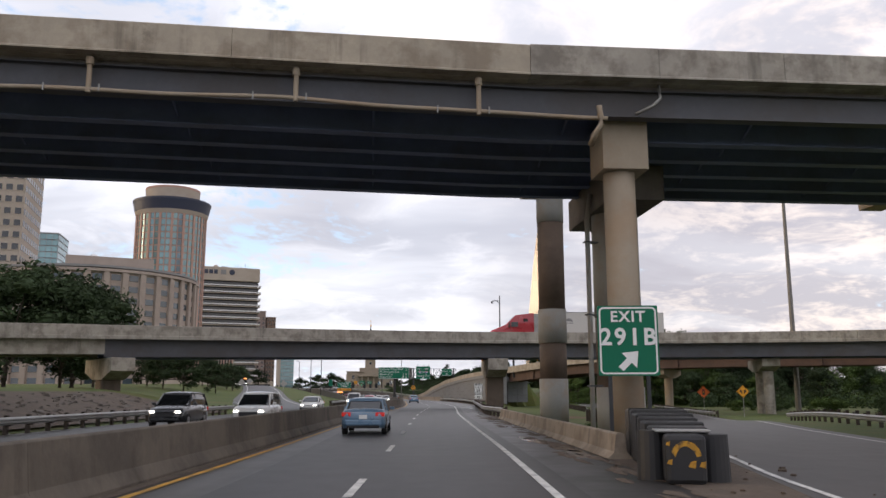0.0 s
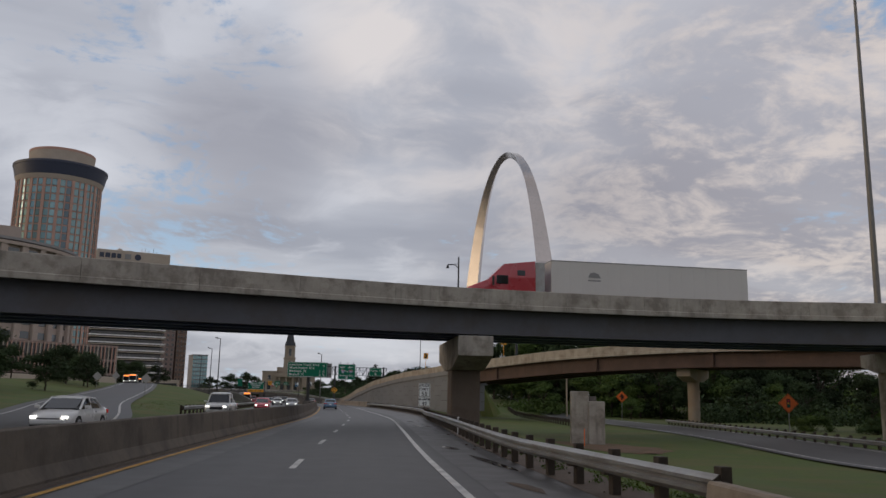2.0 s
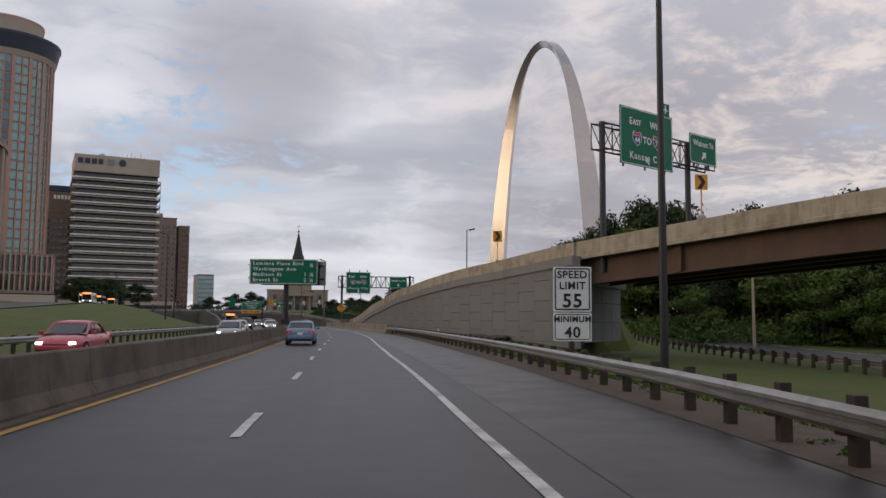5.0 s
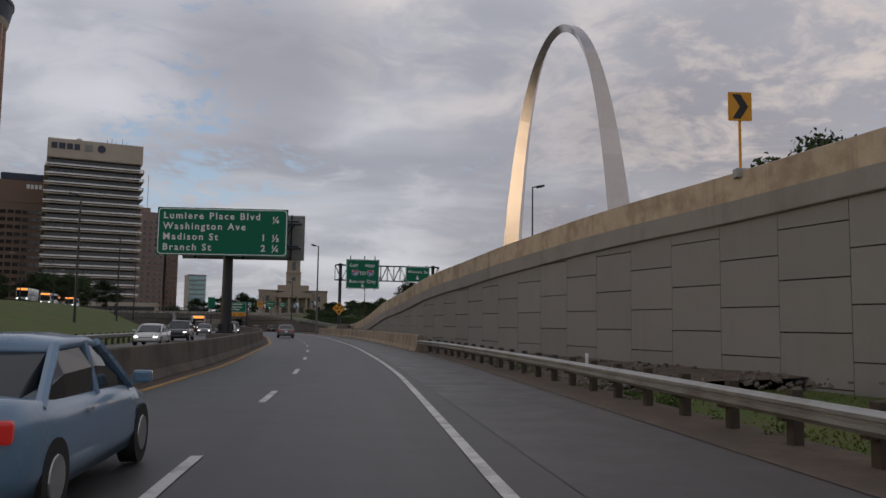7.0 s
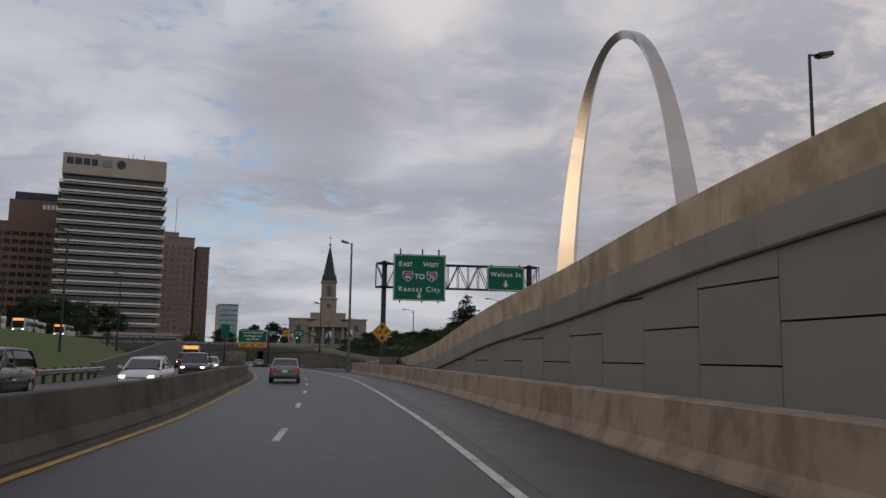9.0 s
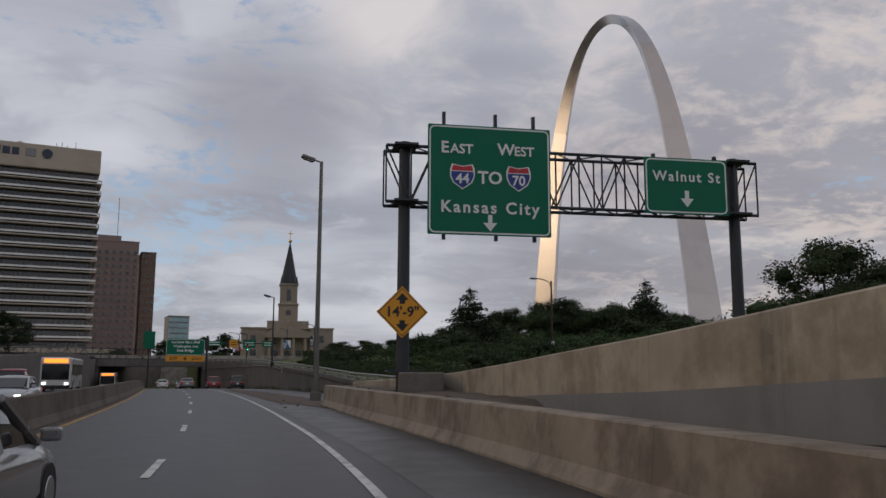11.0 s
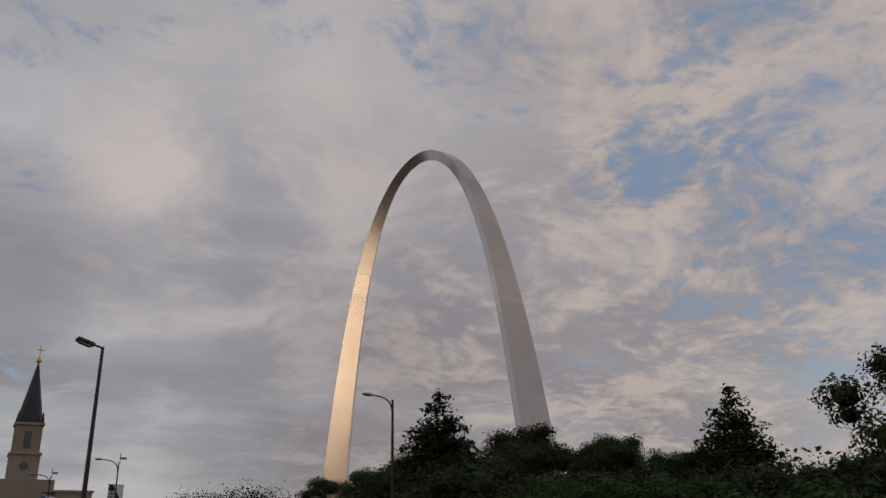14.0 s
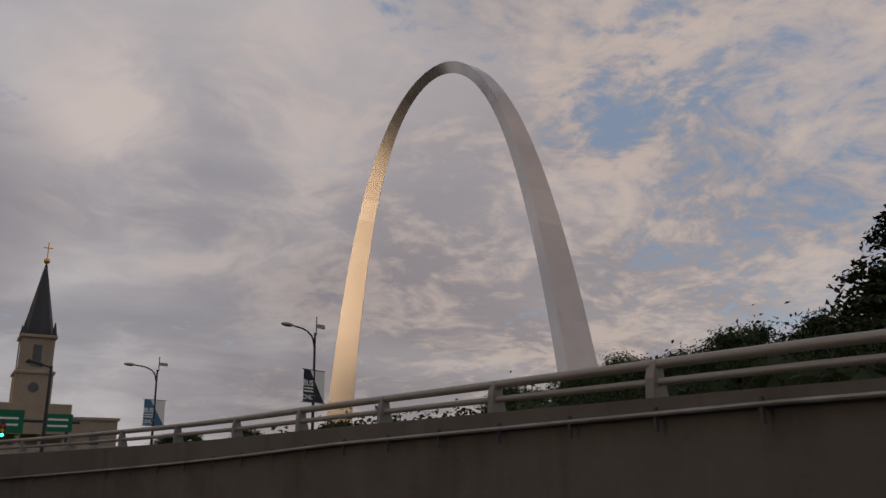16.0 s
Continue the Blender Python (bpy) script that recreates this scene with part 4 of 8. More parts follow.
def flyover():
    o = thing("flyover", "curving flyover with a stained concrete parapet and dark girders", "bridge", kind="structure")
    parapet(o, FLY, 1.12, 0.27, 1, CONC, 6.2)
    back = shift_path(FLY, -9.7)
    parapet(o, back, 1.15, 0.22, -1, CONC, 6.2)
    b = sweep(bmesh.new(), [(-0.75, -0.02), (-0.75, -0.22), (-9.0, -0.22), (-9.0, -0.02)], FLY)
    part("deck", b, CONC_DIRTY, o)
    for k in range(4):
        line_ = shift_path(FLY, -1.0 - 2.42 * k, -0.22)
        cut = next(i for i, q in enumerate(line_) if q.x > -28)
        beam_row("girder", o, line_[cut:], 0.24, 1.78, STEEL_HAZE if k else STEEL_DARK)
        part("edge_beam", sweep(bmesh.new(), [(-0.3, 0), (0.3, 0), (0.3, -1.5), (-0.3, -1.5)], line_[:cut + 1]), CONC, o, "pale concrete edge beam")
    for i in range(8, len(FLY) - 4, 2):
        d = (FLY[i + 1] - FLY[i - 1]).normalized()
        r = Vector((d.y, -d.x, 0))
        for k in range(3):
            a = FLY[i] + r * (-1.0 - 2.42 * k) + Vector((0, 0, -0.5))
            e = a - r * 2.42
            b = rod(bmesh.new(), a, e - Vector((0, 0, 1.2)), 0.05, seg=6)
            rod(b, a - Vector((0, 0, 1.2)), e, 0.05, seg=6)
            part("cross_brace", b, STEEL_HAZE, o)


flyover()


def hammer_pier(x, y, rz, top, capw, caplen, caph, shaft, label, ground=-0.3, mat_=CONC, round_shaft=False, shaft_at=0.0, shafts=None):
    """A hammerhead pier: cap with a chamfered underside on a shaft; its length runs along local y."""
    p = thing("bridge_pier", label, "pier", (x, y, ground), rz, kind="structure")
    t, l, w, h = top - ground, caplen / 2, capw / 2, caph
    b = bmesh.new()
    prof = [(-l, t), (-l, t - h * 0.62), (-l * 0.38, t - h), (l * 0.38, t - h), (l, t - h * 0.62), (l, t)]
    lo = [b.verts.new((-w, q, z)) for q, z in prof]
    hi = [b.verts.new((w, q, z)) for q, z in prof]
    n = len(prof)
    for i in range(n):
        b.faces.new((lo[i], lo[(i + 1) % n], hi[(i + 1) % n], hi[i]))
    b.faces.new(lo)
    b.faces.new(hi[::-1])
    bmesh.ops.recalc_face_normals(b, faces=b.faces[:])
    bmesh.ops.bevel(b, geom=b.edges[:], offset=0.03, segments=1, affect="EDGES")
    part("pier_cap", b, mat_, p)
    for s in (shafts or [shaft_at]):
        if round_shaft:
            part("pier_shaft", rod(bmesh.new(), (0, s, 0), (0, s, t - h + 0.02), shaft, seg=28), mat_, p)
        else:
            part("pier_shaft", nbox((0, s, (t - h) / 2), (shaft * 2, shaft * 2.1, t - h + 0.02), bevel=0.12), PIER_BROWN, p)
    for q in [-l * 0.8, -l * 0.4, 0, l * 0.4, l * 0.8]:
        part("bearing", nbox((0, q, t + 0.06), (0.7, 0.5, 0.12)), STEEL_DARK, p)
    return p


hammer_pier(16.0, 106.9, -3, 5.98, 2.45, 10.9, 2.2, 1.07, "hammerhead concrete pier stained brown, beside the shoulder", mat_=CONC, ground=-0.9)
hammer_pier(-26.5, 87.5, 32, 5.2, 2.3, 9.5, 2.1, 1.0, "hammerhead concrete pier on the grass bank", ground=0.8)
hammer_pier(52, 106.3, -14, 6.1, 2.2, 9.0, 1.6, 0.65, "concrete pier with two round shafts beyond the slip road", round_shaft=True, shafts=[-2.4, 2.2], ground=-1.2)
hammer_pier(-76.5, 54.0, 36, 3.3, 2.2, 9.0, 2.0, 1.0, "hammerhead concrete pier among trees", ground=1.8)

# the ramp bridge and its retaining wall
RAMP = curve_pts([(27.8, 170.3, 6.1), (32.5, 160.8, 6.7), (37.5, 151.5, 7.27), (43, 144, 7.62), (48.5, 138, 7.87), (55, 131.5, 7.92), (64, 122, 7.82), (82, 104, 7.62), (105, 80, 7.3)], 5)


def ramp_bridge():
    o = thing("ramp_bridge", "curved ramp bridge with a weathered parapet and rust-brown girder", "bridge", kind="structure")
    parapet(o, RAMP, 1.08, 0.2, 1, CONC_SUN_TONE, 5.0)
    parapet(o, shift_path(RAMP, -9.5), 1.08, 0.2, -1, CONC_SUN_TONE, 5.0)
    part("deck", sweep(bmesh.new(), [(-0.7, -0.02), (-0.7, -0.2), (-8.8, -0.2), (-8.8, -0.02)], RAMP), CONC_DIRTY, o)
    for k in range(4):
        beam_row("girder", o, shift_path(RAMP, -0.9 - 2.5 * k, -0.2), 0.24, 1.75, STEEL_RUST)
    for i in range(4, len(RAMP) - 1, 9):
        d = (RAMP[i + 1] - RAMP[i - 1]).normalized()
        r = Vector((d.y, -d.x, 0))
        part("splice_plate", nbox(RAMP[i] - r * 0.74 + Vector((0, 0, -1.07)), (0.5, 0.3, 1.6), math.degrees(math.atan2(d.y, d.x))), STEEL_RUST, o)


ramp_bridge()
hammer_pier(52.0, 142.0, -45, 5.9, 1.7, 7.0, 1.5, 0.72, "pale concrete hammerhead pier with a round shaft", ground=-1.2, mat_=CONC_BEIGE, round_shaft=True)
hammer_pier(80, 112, -40, 5.7, 1.7, 7.0, 1.5, 0.72, "pale concrete hammerhead pier further along the ramp", ground=-1.2, mat_=CONC_BEIGE, round_shaft=True)


# ---- retaining wall of large grey panels below the ramp ----
def wall_line(y0, y1, step=1.0):
    return [(wall_x(y), y) for y in ys(y0, y1, step)]


def retaining_wall():
    w = thing("retaining_wall", "grey precast panel retaining wall with a concrete parapet", "wall", kind="structure")
    # backing
    line = [(wall_x(y) + 0.22, y, 0) for y in ys(170.3, 291, 3)]
    b = bmesh.new()
    rows = []
    for x, y, _ in line:
        t = lerp_table(WALL_TOP, y) - 1.2
        rows.append([b.verts.new((x, y, -0.4)), b.verts.new((x, y, t)), b.verts.new((x + 0.3, y, t)), b.verts.new((x + 0.3, y, -0.4))])
    for p, q in zip(rows, rows[1:]):
        for k in range(3):
            b.faces.new((p[k], p[k + 1], q[k + 1], q[k]))
    b.faces.new(rows[0][::-1])
    b.faces.new(rows[-1])
    part("wall_backing", b, JOINT, w)
    # abutment face under the bridge
    d = Vector((0.62, 0.78, 0)).normalized()
    for i in range(4):
        for k in range(3):
            c = Vector((27.95, 170.2, 0)) + d * (1.2 + i * 2.3)
            part("panel", nbox((c.x, c.y, 0.75 + k * 1.45), (2.26, 0.16, 1.41), math.degrees(math.atan2(d.y, d.x)), 0.015), PANEL, w)
    part("abutment_seat", nbox((27.95 + d.x * 5, 170.2 + d.y * 5, 4.6), (10.2, 0.6, 1.0), math.degrees(math.atan2(d.y, d.x)), 0.03), PANEL, w)
    part("corner_pilaster", nbox((27.75, 170.15, 2.9), (0.6, 0.7, 6.5), -15, 0.04), PANEL_LIGHT, w)
    # panels, staggered by half a height from column to column
    col, y = 0, 171.4
    pw, ph = 2.68, 1.54
    while y < 284:
        ya, yb = y, min(y + pw, 290)
        xa, xb = wall_x(ya), wall_x(yb)
        cap_lo = lambda q: lerp_table(WALL_TOP, q) - 1.60
        z = -0.75 - (ph / 2 if col % 2 else 0)
        while True:
            top = min(z + ph, min(cap_lo(ya), cap_lo(yb)) + 0.35)
            lo = max(z, -0.35)
            if top - lo > 0.12:
                b = bmesh.new()
                ang = math.degrees(math.atan2(yb - ya, xb - xa))
                box(b, ((xa + xb) / 2 + 0.06, (ya + yb) / 2, (lo + top) / 2), (math.hypot(xb - xa, yb - ya) - 0.016, 0.16, top - lo - 0.036), ang, 0.006)
                part("panel", b, PANEL, w)
            z += ph
            if z >= min(cap_lo(ya), cap_lo(yb)) + 0.2:
                break
        y += pw
        col += 1
    # coping band and parapet
    n = ys(170.4, 290.8, 2.0)
    part("coping", sweep(bmesh.new(), [(0.02, -1.62), (0.02, -0.92), (-0.16, -0.92), (-0.16, -1.58), (-0.12, -1.62)], [(wall_x(y), y, lerp_table(WALL_TOP, y)) for y in n]), PANEL_LIGHT, w, "smooth grey coping band")
    prof = [(0.0, -0.93), (-0.12, -0.93), (-0.12, -0.03), (-0.09, 0), (0.16, 0), (0.2, -0.03), (0.22, -0.93)]
    for a, c in zip(range(0, 60, 3), range(3, 63, 3)):
        q = [170.4 + (290.8 - 170.4) * k / 60 for k in (a, a + 1, a + 2, c)]
        q[-1] -= 0.012
        part("parapet", sweep(bmesh.new(), prof, [(wall_x(y), y, lerp_table(WALL_TOP, y)) for y in q]), CONC_SUN_TONE, w, "")
    return w


retaining_wall()
# ramp surface on the fill
b = bmesh.new()
prev = None
for y in ys(170.5, 290.9, 4):
    z = (lerp_table(WALL_TOP, y) - 1.1) if y < 291 else 0.4 - (y - 291) * 0.03
    c = (b.verts.new((wall_x(y) + 0.3, y, z)), b.verts.new((wall_x(y) + 8.8, y, z)))
    if prev:
        b.faces.new((prev[0], prev[1], c[1], c[0]))
    prev = c
tagged(part("road", b, ASPHALT), "asphalt ramp surface behind the parapet", "road", kind="structure")


# ---- right-hand retaining wall with a railing, down to the underpass ----
def rail_wall():
    w = thing("retaining_wall", "grey concrete retaining wall with a stained ledge", "wall", kind="structure")
    n = ys(291.02, 410, 3.0)
    def row(y):
        return (wall_x(y), y, 0)
    b = bmesh.new()
    rings = []
    for y in n:
        t, e = lerp_table(RIGHT_TOP, y), lerp_table(LEDGE, y)
        x = wall_x(y)
        rings.append([b.verts.new(p) for p in ((x, y, zroad(y) - 0.4), (x, y, e - 0.06), (x - 0.12, y, e), (x - 0.12, y, t), (x + 0.3, y, t), (x + 0.3, y, zroad(y) - 0.4))])
    for p, q in zip(rings, rings[1:]):
        for k in range(5):
            b.faces.new((p[k], p[k + 1], q[k + 1], q[k]))
    b.faces.new(rings[0][::-1])
    b.faces.new(rings[-1])
    bmesh.ops.recalc_face_normals(b, faces=b.faces[:])
    part("wall_body", b, CONC_GREY, w)
    pipe = [(wall_x(y) - 0.17, y, lerp_table(LEDGE, y) - 0.02) for y in ys(346, 408, 2)]
    part("conduit", tube(bmesh.new(), pipe, 0.035, 8), GALV, w, "thin grey conduit")
    y = 346.5
    while y < 405:
        part("bracket", nbox((wall_x(y) - 0.15, y, lerp_table(LEDGE, y) - 0.10), (0.05, 0.05, 0.34)), STEEL_DARK, w)
        y += 1.58
    part("junction_box", nbox((wall_x(345.2) - 0.16, 345.2, lerp_table(RIGHT_TOP, 345) - 0.3), (0.14, 0.55, 0.7), 10, 0.02), CONC, w)


rail_wall()


def railing():
    r = thing("railing", "pale painted two-rail metal railing on the wall", "railing", kind="structure")
    for dz, rad in ((0.49, 0.075), (0.235, 0.055)):
        pts = [(wall_x(y) + 0.05, y, lerp_table(RIGHT_TOP, y) + dz) for y in ys(291.02, 408, 2)]
        part("rail", tube(bmesh.new(), pts, rad, 10), SIGN_BACK, r, smooth=True)
    y, first = 291.02, None
    while y < 408:
        z = lerp_table(RIGHT_TOP, y)
        if first is None:
            b = bmesh.new()
            prof = [(-0.03, 0), (0.26, 0), (0.17, 0.28), (0.12, 0.53), (0.0, 0.53), (-0.04, 0.3)]
            lo = [b.verts.new((u, -0.09 - 0.12 * h, h)) for u, h in prof]
            hi = [b.verts.new((u, 0.09 - 0.12 * h, h)) for u, h in prof]
            for i in range(6):
                b.faces.new((lo[i], lo[(i + 1) % 6], hi[(i + 1) % 6], hi[i]))
            b.faces.new(lo)
            b.faces.new(hi[::-1])
            bmesh.ops.recalc_face_normals(b, faces=b.faces[:])
            first = part("post", b, SIGN_BACK, r)
            o = first
        else:
            o = first.copy()
            scene.collection.objects.link(o)
        o.location = (wall_x(y) + 0.0, y, z)
        y += 3.32


railing()


# ---- underpass portal ----
def portal():
    p = thing("underpass_portal", "grey concrete underpass portal with a street across it", "portal", kind="structure")
    y, g = 410.0, zroad(408) - 0.3
    left, right = cx(410) - 14.6, cx(410) + 4.6
    for x0, x1 in ((left - 66, left + 0.3), (right - 0.3, right + 36)):
        part("portal_wall", nbox(((x0 + x1) / 2, y + 0.5, (g + 2.7) / 2), (x1 - x0, 1.0, 2.7 - g)), CONC_GREY, p)
    part("lintel", nbox(((left + right) / 2 - 15, y + 0.4, 3.4), (right - left + 100, 1.2, 1.4), bevel=0.03), CONC_GREY, p)
    part("parapet", nbox(((left + right) / 2 - 15, y + 0.2, 4.45), (right - left + 100, 0.35, 0.7), bevel=0.03), CONC, p)
    for k in range(5):
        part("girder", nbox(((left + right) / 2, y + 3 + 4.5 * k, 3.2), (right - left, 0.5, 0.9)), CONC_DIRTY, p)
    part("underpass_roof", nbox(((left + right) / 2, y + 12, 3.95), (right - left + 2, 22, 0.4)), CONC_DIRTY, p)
    for x in (left, right):
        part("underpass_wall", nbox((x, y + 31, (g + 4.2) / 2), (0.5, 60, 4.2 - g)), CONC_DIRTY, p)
    part("end_wall", nbox(((left + right) / 2, y + 61, 1.2), (right - left, 0.4, 6.5)), CONC, p)


portal()


def left_wall():
    w = thing("retaining_wall", "low grey concrete retaining wall below the street", "wall", kind="structure")
    b = bmesh.new()
    rings = []
    for y in ys(268, 410, 4):
        x, t = cx(y) - 17.0 + 2.2 * smooth(320, 405, y), lerp_table([(268, 0.9), (300, 2.2), (360, 4.2), (410, 4.4)], y)
        rings.append([b.verts.new(q) for q in ((x, y, zroad(y) - 0.4), (x, y, t), (x - 0.4, y, t), (x - 0.4, y, zroad(y) - 0.4))])
    for p, q in zip(rings, rings[1:]):
        for k in range(3):
            b.faces.new((p[k], q[k], q[k + 1], p[k + 1]))
    b.faces.new(rings[0])
    b.faces.new(rings[-1][::-1])
    bmesh.ops.recalc_face_normals(b, faces=b.faces[:])
    part("wall_body", b, CONC_GREY, w)


left_wall()


# ---- the great arch ----
def great_arch():
    ax, ay, z0, az = 163.1, 674.4, 7.2, radians(6.7)
    ft = 0.3048
    n = 126
    rings = []
    for i in range(n + 1):
        xl = 299.2239 * (-1 + 2 * i / n)
        z = 693.8597 - 68.7672 * math.cosh(0.0100333 * xl)
        q = 125.1406 + (1262.6651 - 125.1406) * (625.0925 - z) / 625.0925
        side = math.sqrt(4 * q / math.sqrt(3))
        h = side * math.sqrt(3) / 2
        dz = -68.7672 * 0.0100333 * math.sinh(0.0100333 * xl)
        k = math.hypot(1, dz)
        nx, nz = -dz / k, 1 / k
        ring_ = []
        for off, la in ((h / 3, side / 2), (h / 3, -side / 2), (-2 * h / 3, 0)):
            a, c = (xl + nx * off) * ft, (z + nz * off) * ft
            ring_.append((-math.sin(az) * a + math.cos(az) * la * ft, math.cos(az) * a + math.sin(az) * la * ft, c))
        rings.append(ring_)
    t = thing("great_arch", "tall stainless steel catenary arch with a triangular section", "arch", (ax, ay, z0))
    for i in range(0, n, 3):
        bm = bmesh.new()
        vs = [[bm.verts.new(p) for p in r] for r in rings[i:i + 4]]
        for a, c in zip(vs, vs[1:]):
            for k in range(3):
                bm.faces.new((a[k], a[(k + 1) % 3], c[(k + 1) % 3], c[k]))
        bm.faces.new(vs[0])
        bm.faces.new(vs[-1])
        bmesh.ops.recalc_face_normals(bm, faces=bm.faces[:])
        part("arch_section", bm, ARCH_STEEL, t)


great_arch()


# ---- buildings ----
def panes(parent, mesh_bm, spots, material, name="window", limit=300):
    """Alike window panes at poses: parts that share one mesh, the rest joined."""
    me = bpy.data.meshes.new(name)
    mesh_bm.to_mesh(me)
    me.materials.append(material)
    for m in spots[:limit]:
        o = new(name, me)
        o.parent = parent
        o.matrix_basis = m
    if len(spots) > limit:
        big_bm = bmesh.new()
        for m in spots[limit:]:
            c = mesh_bm.copy()
            c.transform(m)
            tmp = bpy.data.meshes.new("tmp")
            c.to_mesh(tmp)
            big_bm.from_mesh(tmp)
            bpy.data.meshes.remove(tmp)
            c.free()
        tagged(part("window_glazing", big_bm, material, parent), kind="stuff")
    mesh_bm.free()


def hotel_tower():
    t = thing("hotel_tower", "round hotel tower of salmon-framed windows under a dark crown", "building", (-98.5, 408, 4.5))
    r, h = 16.4, 82.5
    part("core", rod(bmesh.new(), (0, 0, 0), (0, 0, h), r - 0.35, seg=80), BROWN_B, t)
    nb, nf = 38, 26
    fh = h / nf
    spots_b, spots_t = [], []
    for k in range(nb):
        a = 2 * math.pi * k / nb
        if -2.9 < ((a + math.pi) % (2 * math.pi)) - math.pi < 0.35:
            b = nbox((r * math.cos(a), r * math.sin(a), h / 2), (0.6, 1.15 if k % 2 == 0 else 0.42, h), math.degrees(a))
            part("rib", b, SALMON, t)
            for f in range(nf):
                am = a + math.pi / nb
                m = Matrix.Translation(((r - 0.16) * math.cos(am), (r - 0.16) * math.sin(am), (f + 0.55) * fh)) @ Euler((0, 0, am)).to_matrix().to_4x4()
                (spots_b if k % 9 == 4 else spots_t).append(m)
    for f in range(nf + 1):
        b = bmesh.new()
        seg = 88
        rings = [[b.verts.new((q * math.cos(2 * math.pi * i / seg), q * math.sin(2 * math.pi * i / seg), f * fh + dz)) for i in range(seg)] for q, dz in ((r - 0.4, -0.2), (r + 0.02, -0.2), (r + 0.02, 0.2), (r - 0.4, 0.2))]
        for i in range(4):
            p, q = rings[i], rings[(i + 1) % 4]
            for j in range(seg):
                b.faces.new((p[j], p[(j + 1) % seg], q[(j + 1) % seg], q[j]))
        part("floor_band", b, SALMON, t)
    wide = 2 * math.pi * r / nb - 0.5
    panes(t, nbox((0, 0, 0), (0.12, wide, fh - 0.6)), spots_b, GLASS_B)
    panes(t, nbox((0, 0, 0), (0.12, wide, fh - 0.6)), spots_t, GLASS_T)
    b = bmesh.new()
    rod(b, (0, 0, h), (0, 0, h + 1.8), r + 0.3, r + 0.9, 80)
    part("cornice", b, BEIGE_B, t)
    part("dark_crown", rod(bmesh.new(), (0, 0, h + 1.8), (0, 0, h + 6.5), r + 0.9, r + 1.9, 80), DARKBAND, t, "dark blue glazed crown band")
    part("crown_lip", rod(bmesh.new(), (0, 0, h + 6.5), (0, 0, h + 7.5), r + 2.1, r + 2.1, 80), DARKBAND, t)
    part("drum", rod(bmesh.new(), (0, 0, h + 7.5), (0, 0, h + 13.2), 12.6, 12.9, 64), BEIGE_B, t, "beige plant drum")
    part("drum_lip", rod(bmesh.new(), (0, 0, h + 13.2), (0, 0, h + 14.2), 13.0, 13.0, 64), SALMON, t)


hotel_tower()


def balcony_tower():
    """The office block of projecting white galleries with a blank beige head."""
    ang = math.degrees(math.atan2(13.2, 41.3))
    t = thing("office_tower", "beige office tower of white-railed galleries over dark windows", "building", (-119.4, 570.9, 4.6), ang)
    w, d, h, head = 43.4, 34.0, 84.5, 9.6
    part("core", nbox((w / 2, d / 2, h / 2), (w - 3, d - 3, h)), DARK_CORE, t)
    part("head", nbox((w / 2, d / 2, h - head / 2), (w, d, head), bevel=0.5), BEIGE_B, t, "blank beige parapet storeys")
    n = 17
    fh = (h - head) / n
    for f in range(n):
        z = f * fh
        part("slab", nbox((w / 2, d / 2, z + 0.25), (w + 1.6, d + 1.6, 0.5), bevel=0.05), BEIGE_B, t)
        part("rail", nbox((w / 2, -0.78, z + 1.38), (w + 1.6, 0.10, 0.72)), WHITE_RAIL, t)
        part("rail", nbox((w + 0.78, d / 2, z + 1.38), (0.10, d + 1.6, 0.72)), WHITE_RAIL, t)
        part("window_band", nbox((w / 2, 1.35, z + 2.35), (w - 1.6, 0.3, 2.6)), GLASS_D, t)
        part("window_band", nbox((w - 1.35, d / 2, z + 2.35), (0.3, d - 1.6, 2.6)), GLASS_D, t)
    for f in range(n):
        for k in range(22):
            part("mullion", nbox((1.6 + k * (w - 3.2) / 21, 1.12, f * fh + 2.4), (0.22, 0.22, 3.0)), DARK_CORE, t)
    # sign on the head: plain shapes
    for k, (x, wd) in enumerate(((3.0, 2.6), (6.4, 2.8), (9.8, 2.6), (13.0, 2.4))):
        part("sign_shape", nbox((x, -0.12, h - 3.6), (wd, 0.3, 2.9), bevel=0.08), DARKBAND, t, "dark plain sign shape")
    part("sign_shape", nbox((18.2, -0.12, h - 3.6), (3.6, 0.3, 3.2), bevel=0.1), GREY_B, t)
    b = rod(bmesh.new(), (24, 0.05, h - 3.6), (24, -0.28, h - 3.6), 1.9, seg=32)
    part("sign_shape", b, DARKBAND, t)
    for x, hh in ((27, 3.0), (29, 3.8), (31, 2.6), (34, 4.2), (36, 2.2)):
        part("aerial", rod(bmesh.new(), (x, 8, h), (x, 8, h + hh), 0.14, seg=6), GALV, t)
    b = bmesh.new()
    bmesh.ops.create_uvsphere(b, u_segments=20, v_segments=10, radius=2.2, matrix=Matrix.Translation((14, 9, h + 0.3)))
    part("radome", b, BEIGE_B, t, smooth=True)
    for x, y, s in ((20, 12, 4.0), (33, 14, 5.0)):
        part("plant_room", nbox((x, y, h + 0.9), (s, s, 1.8)), GREY_B, t)
    # podium
    part("podium", nbox((w / 2 + 2, -7, 3.0), (w + 14, 12, 6.0), bevel=0.1), BEIGE_B, t)
    part("podium_glass", nbox((w / 2 + 2, -13.05, 2.4), (w + 10, 0.2, 3.2)), GLASS_D, t)


balcony_tower()


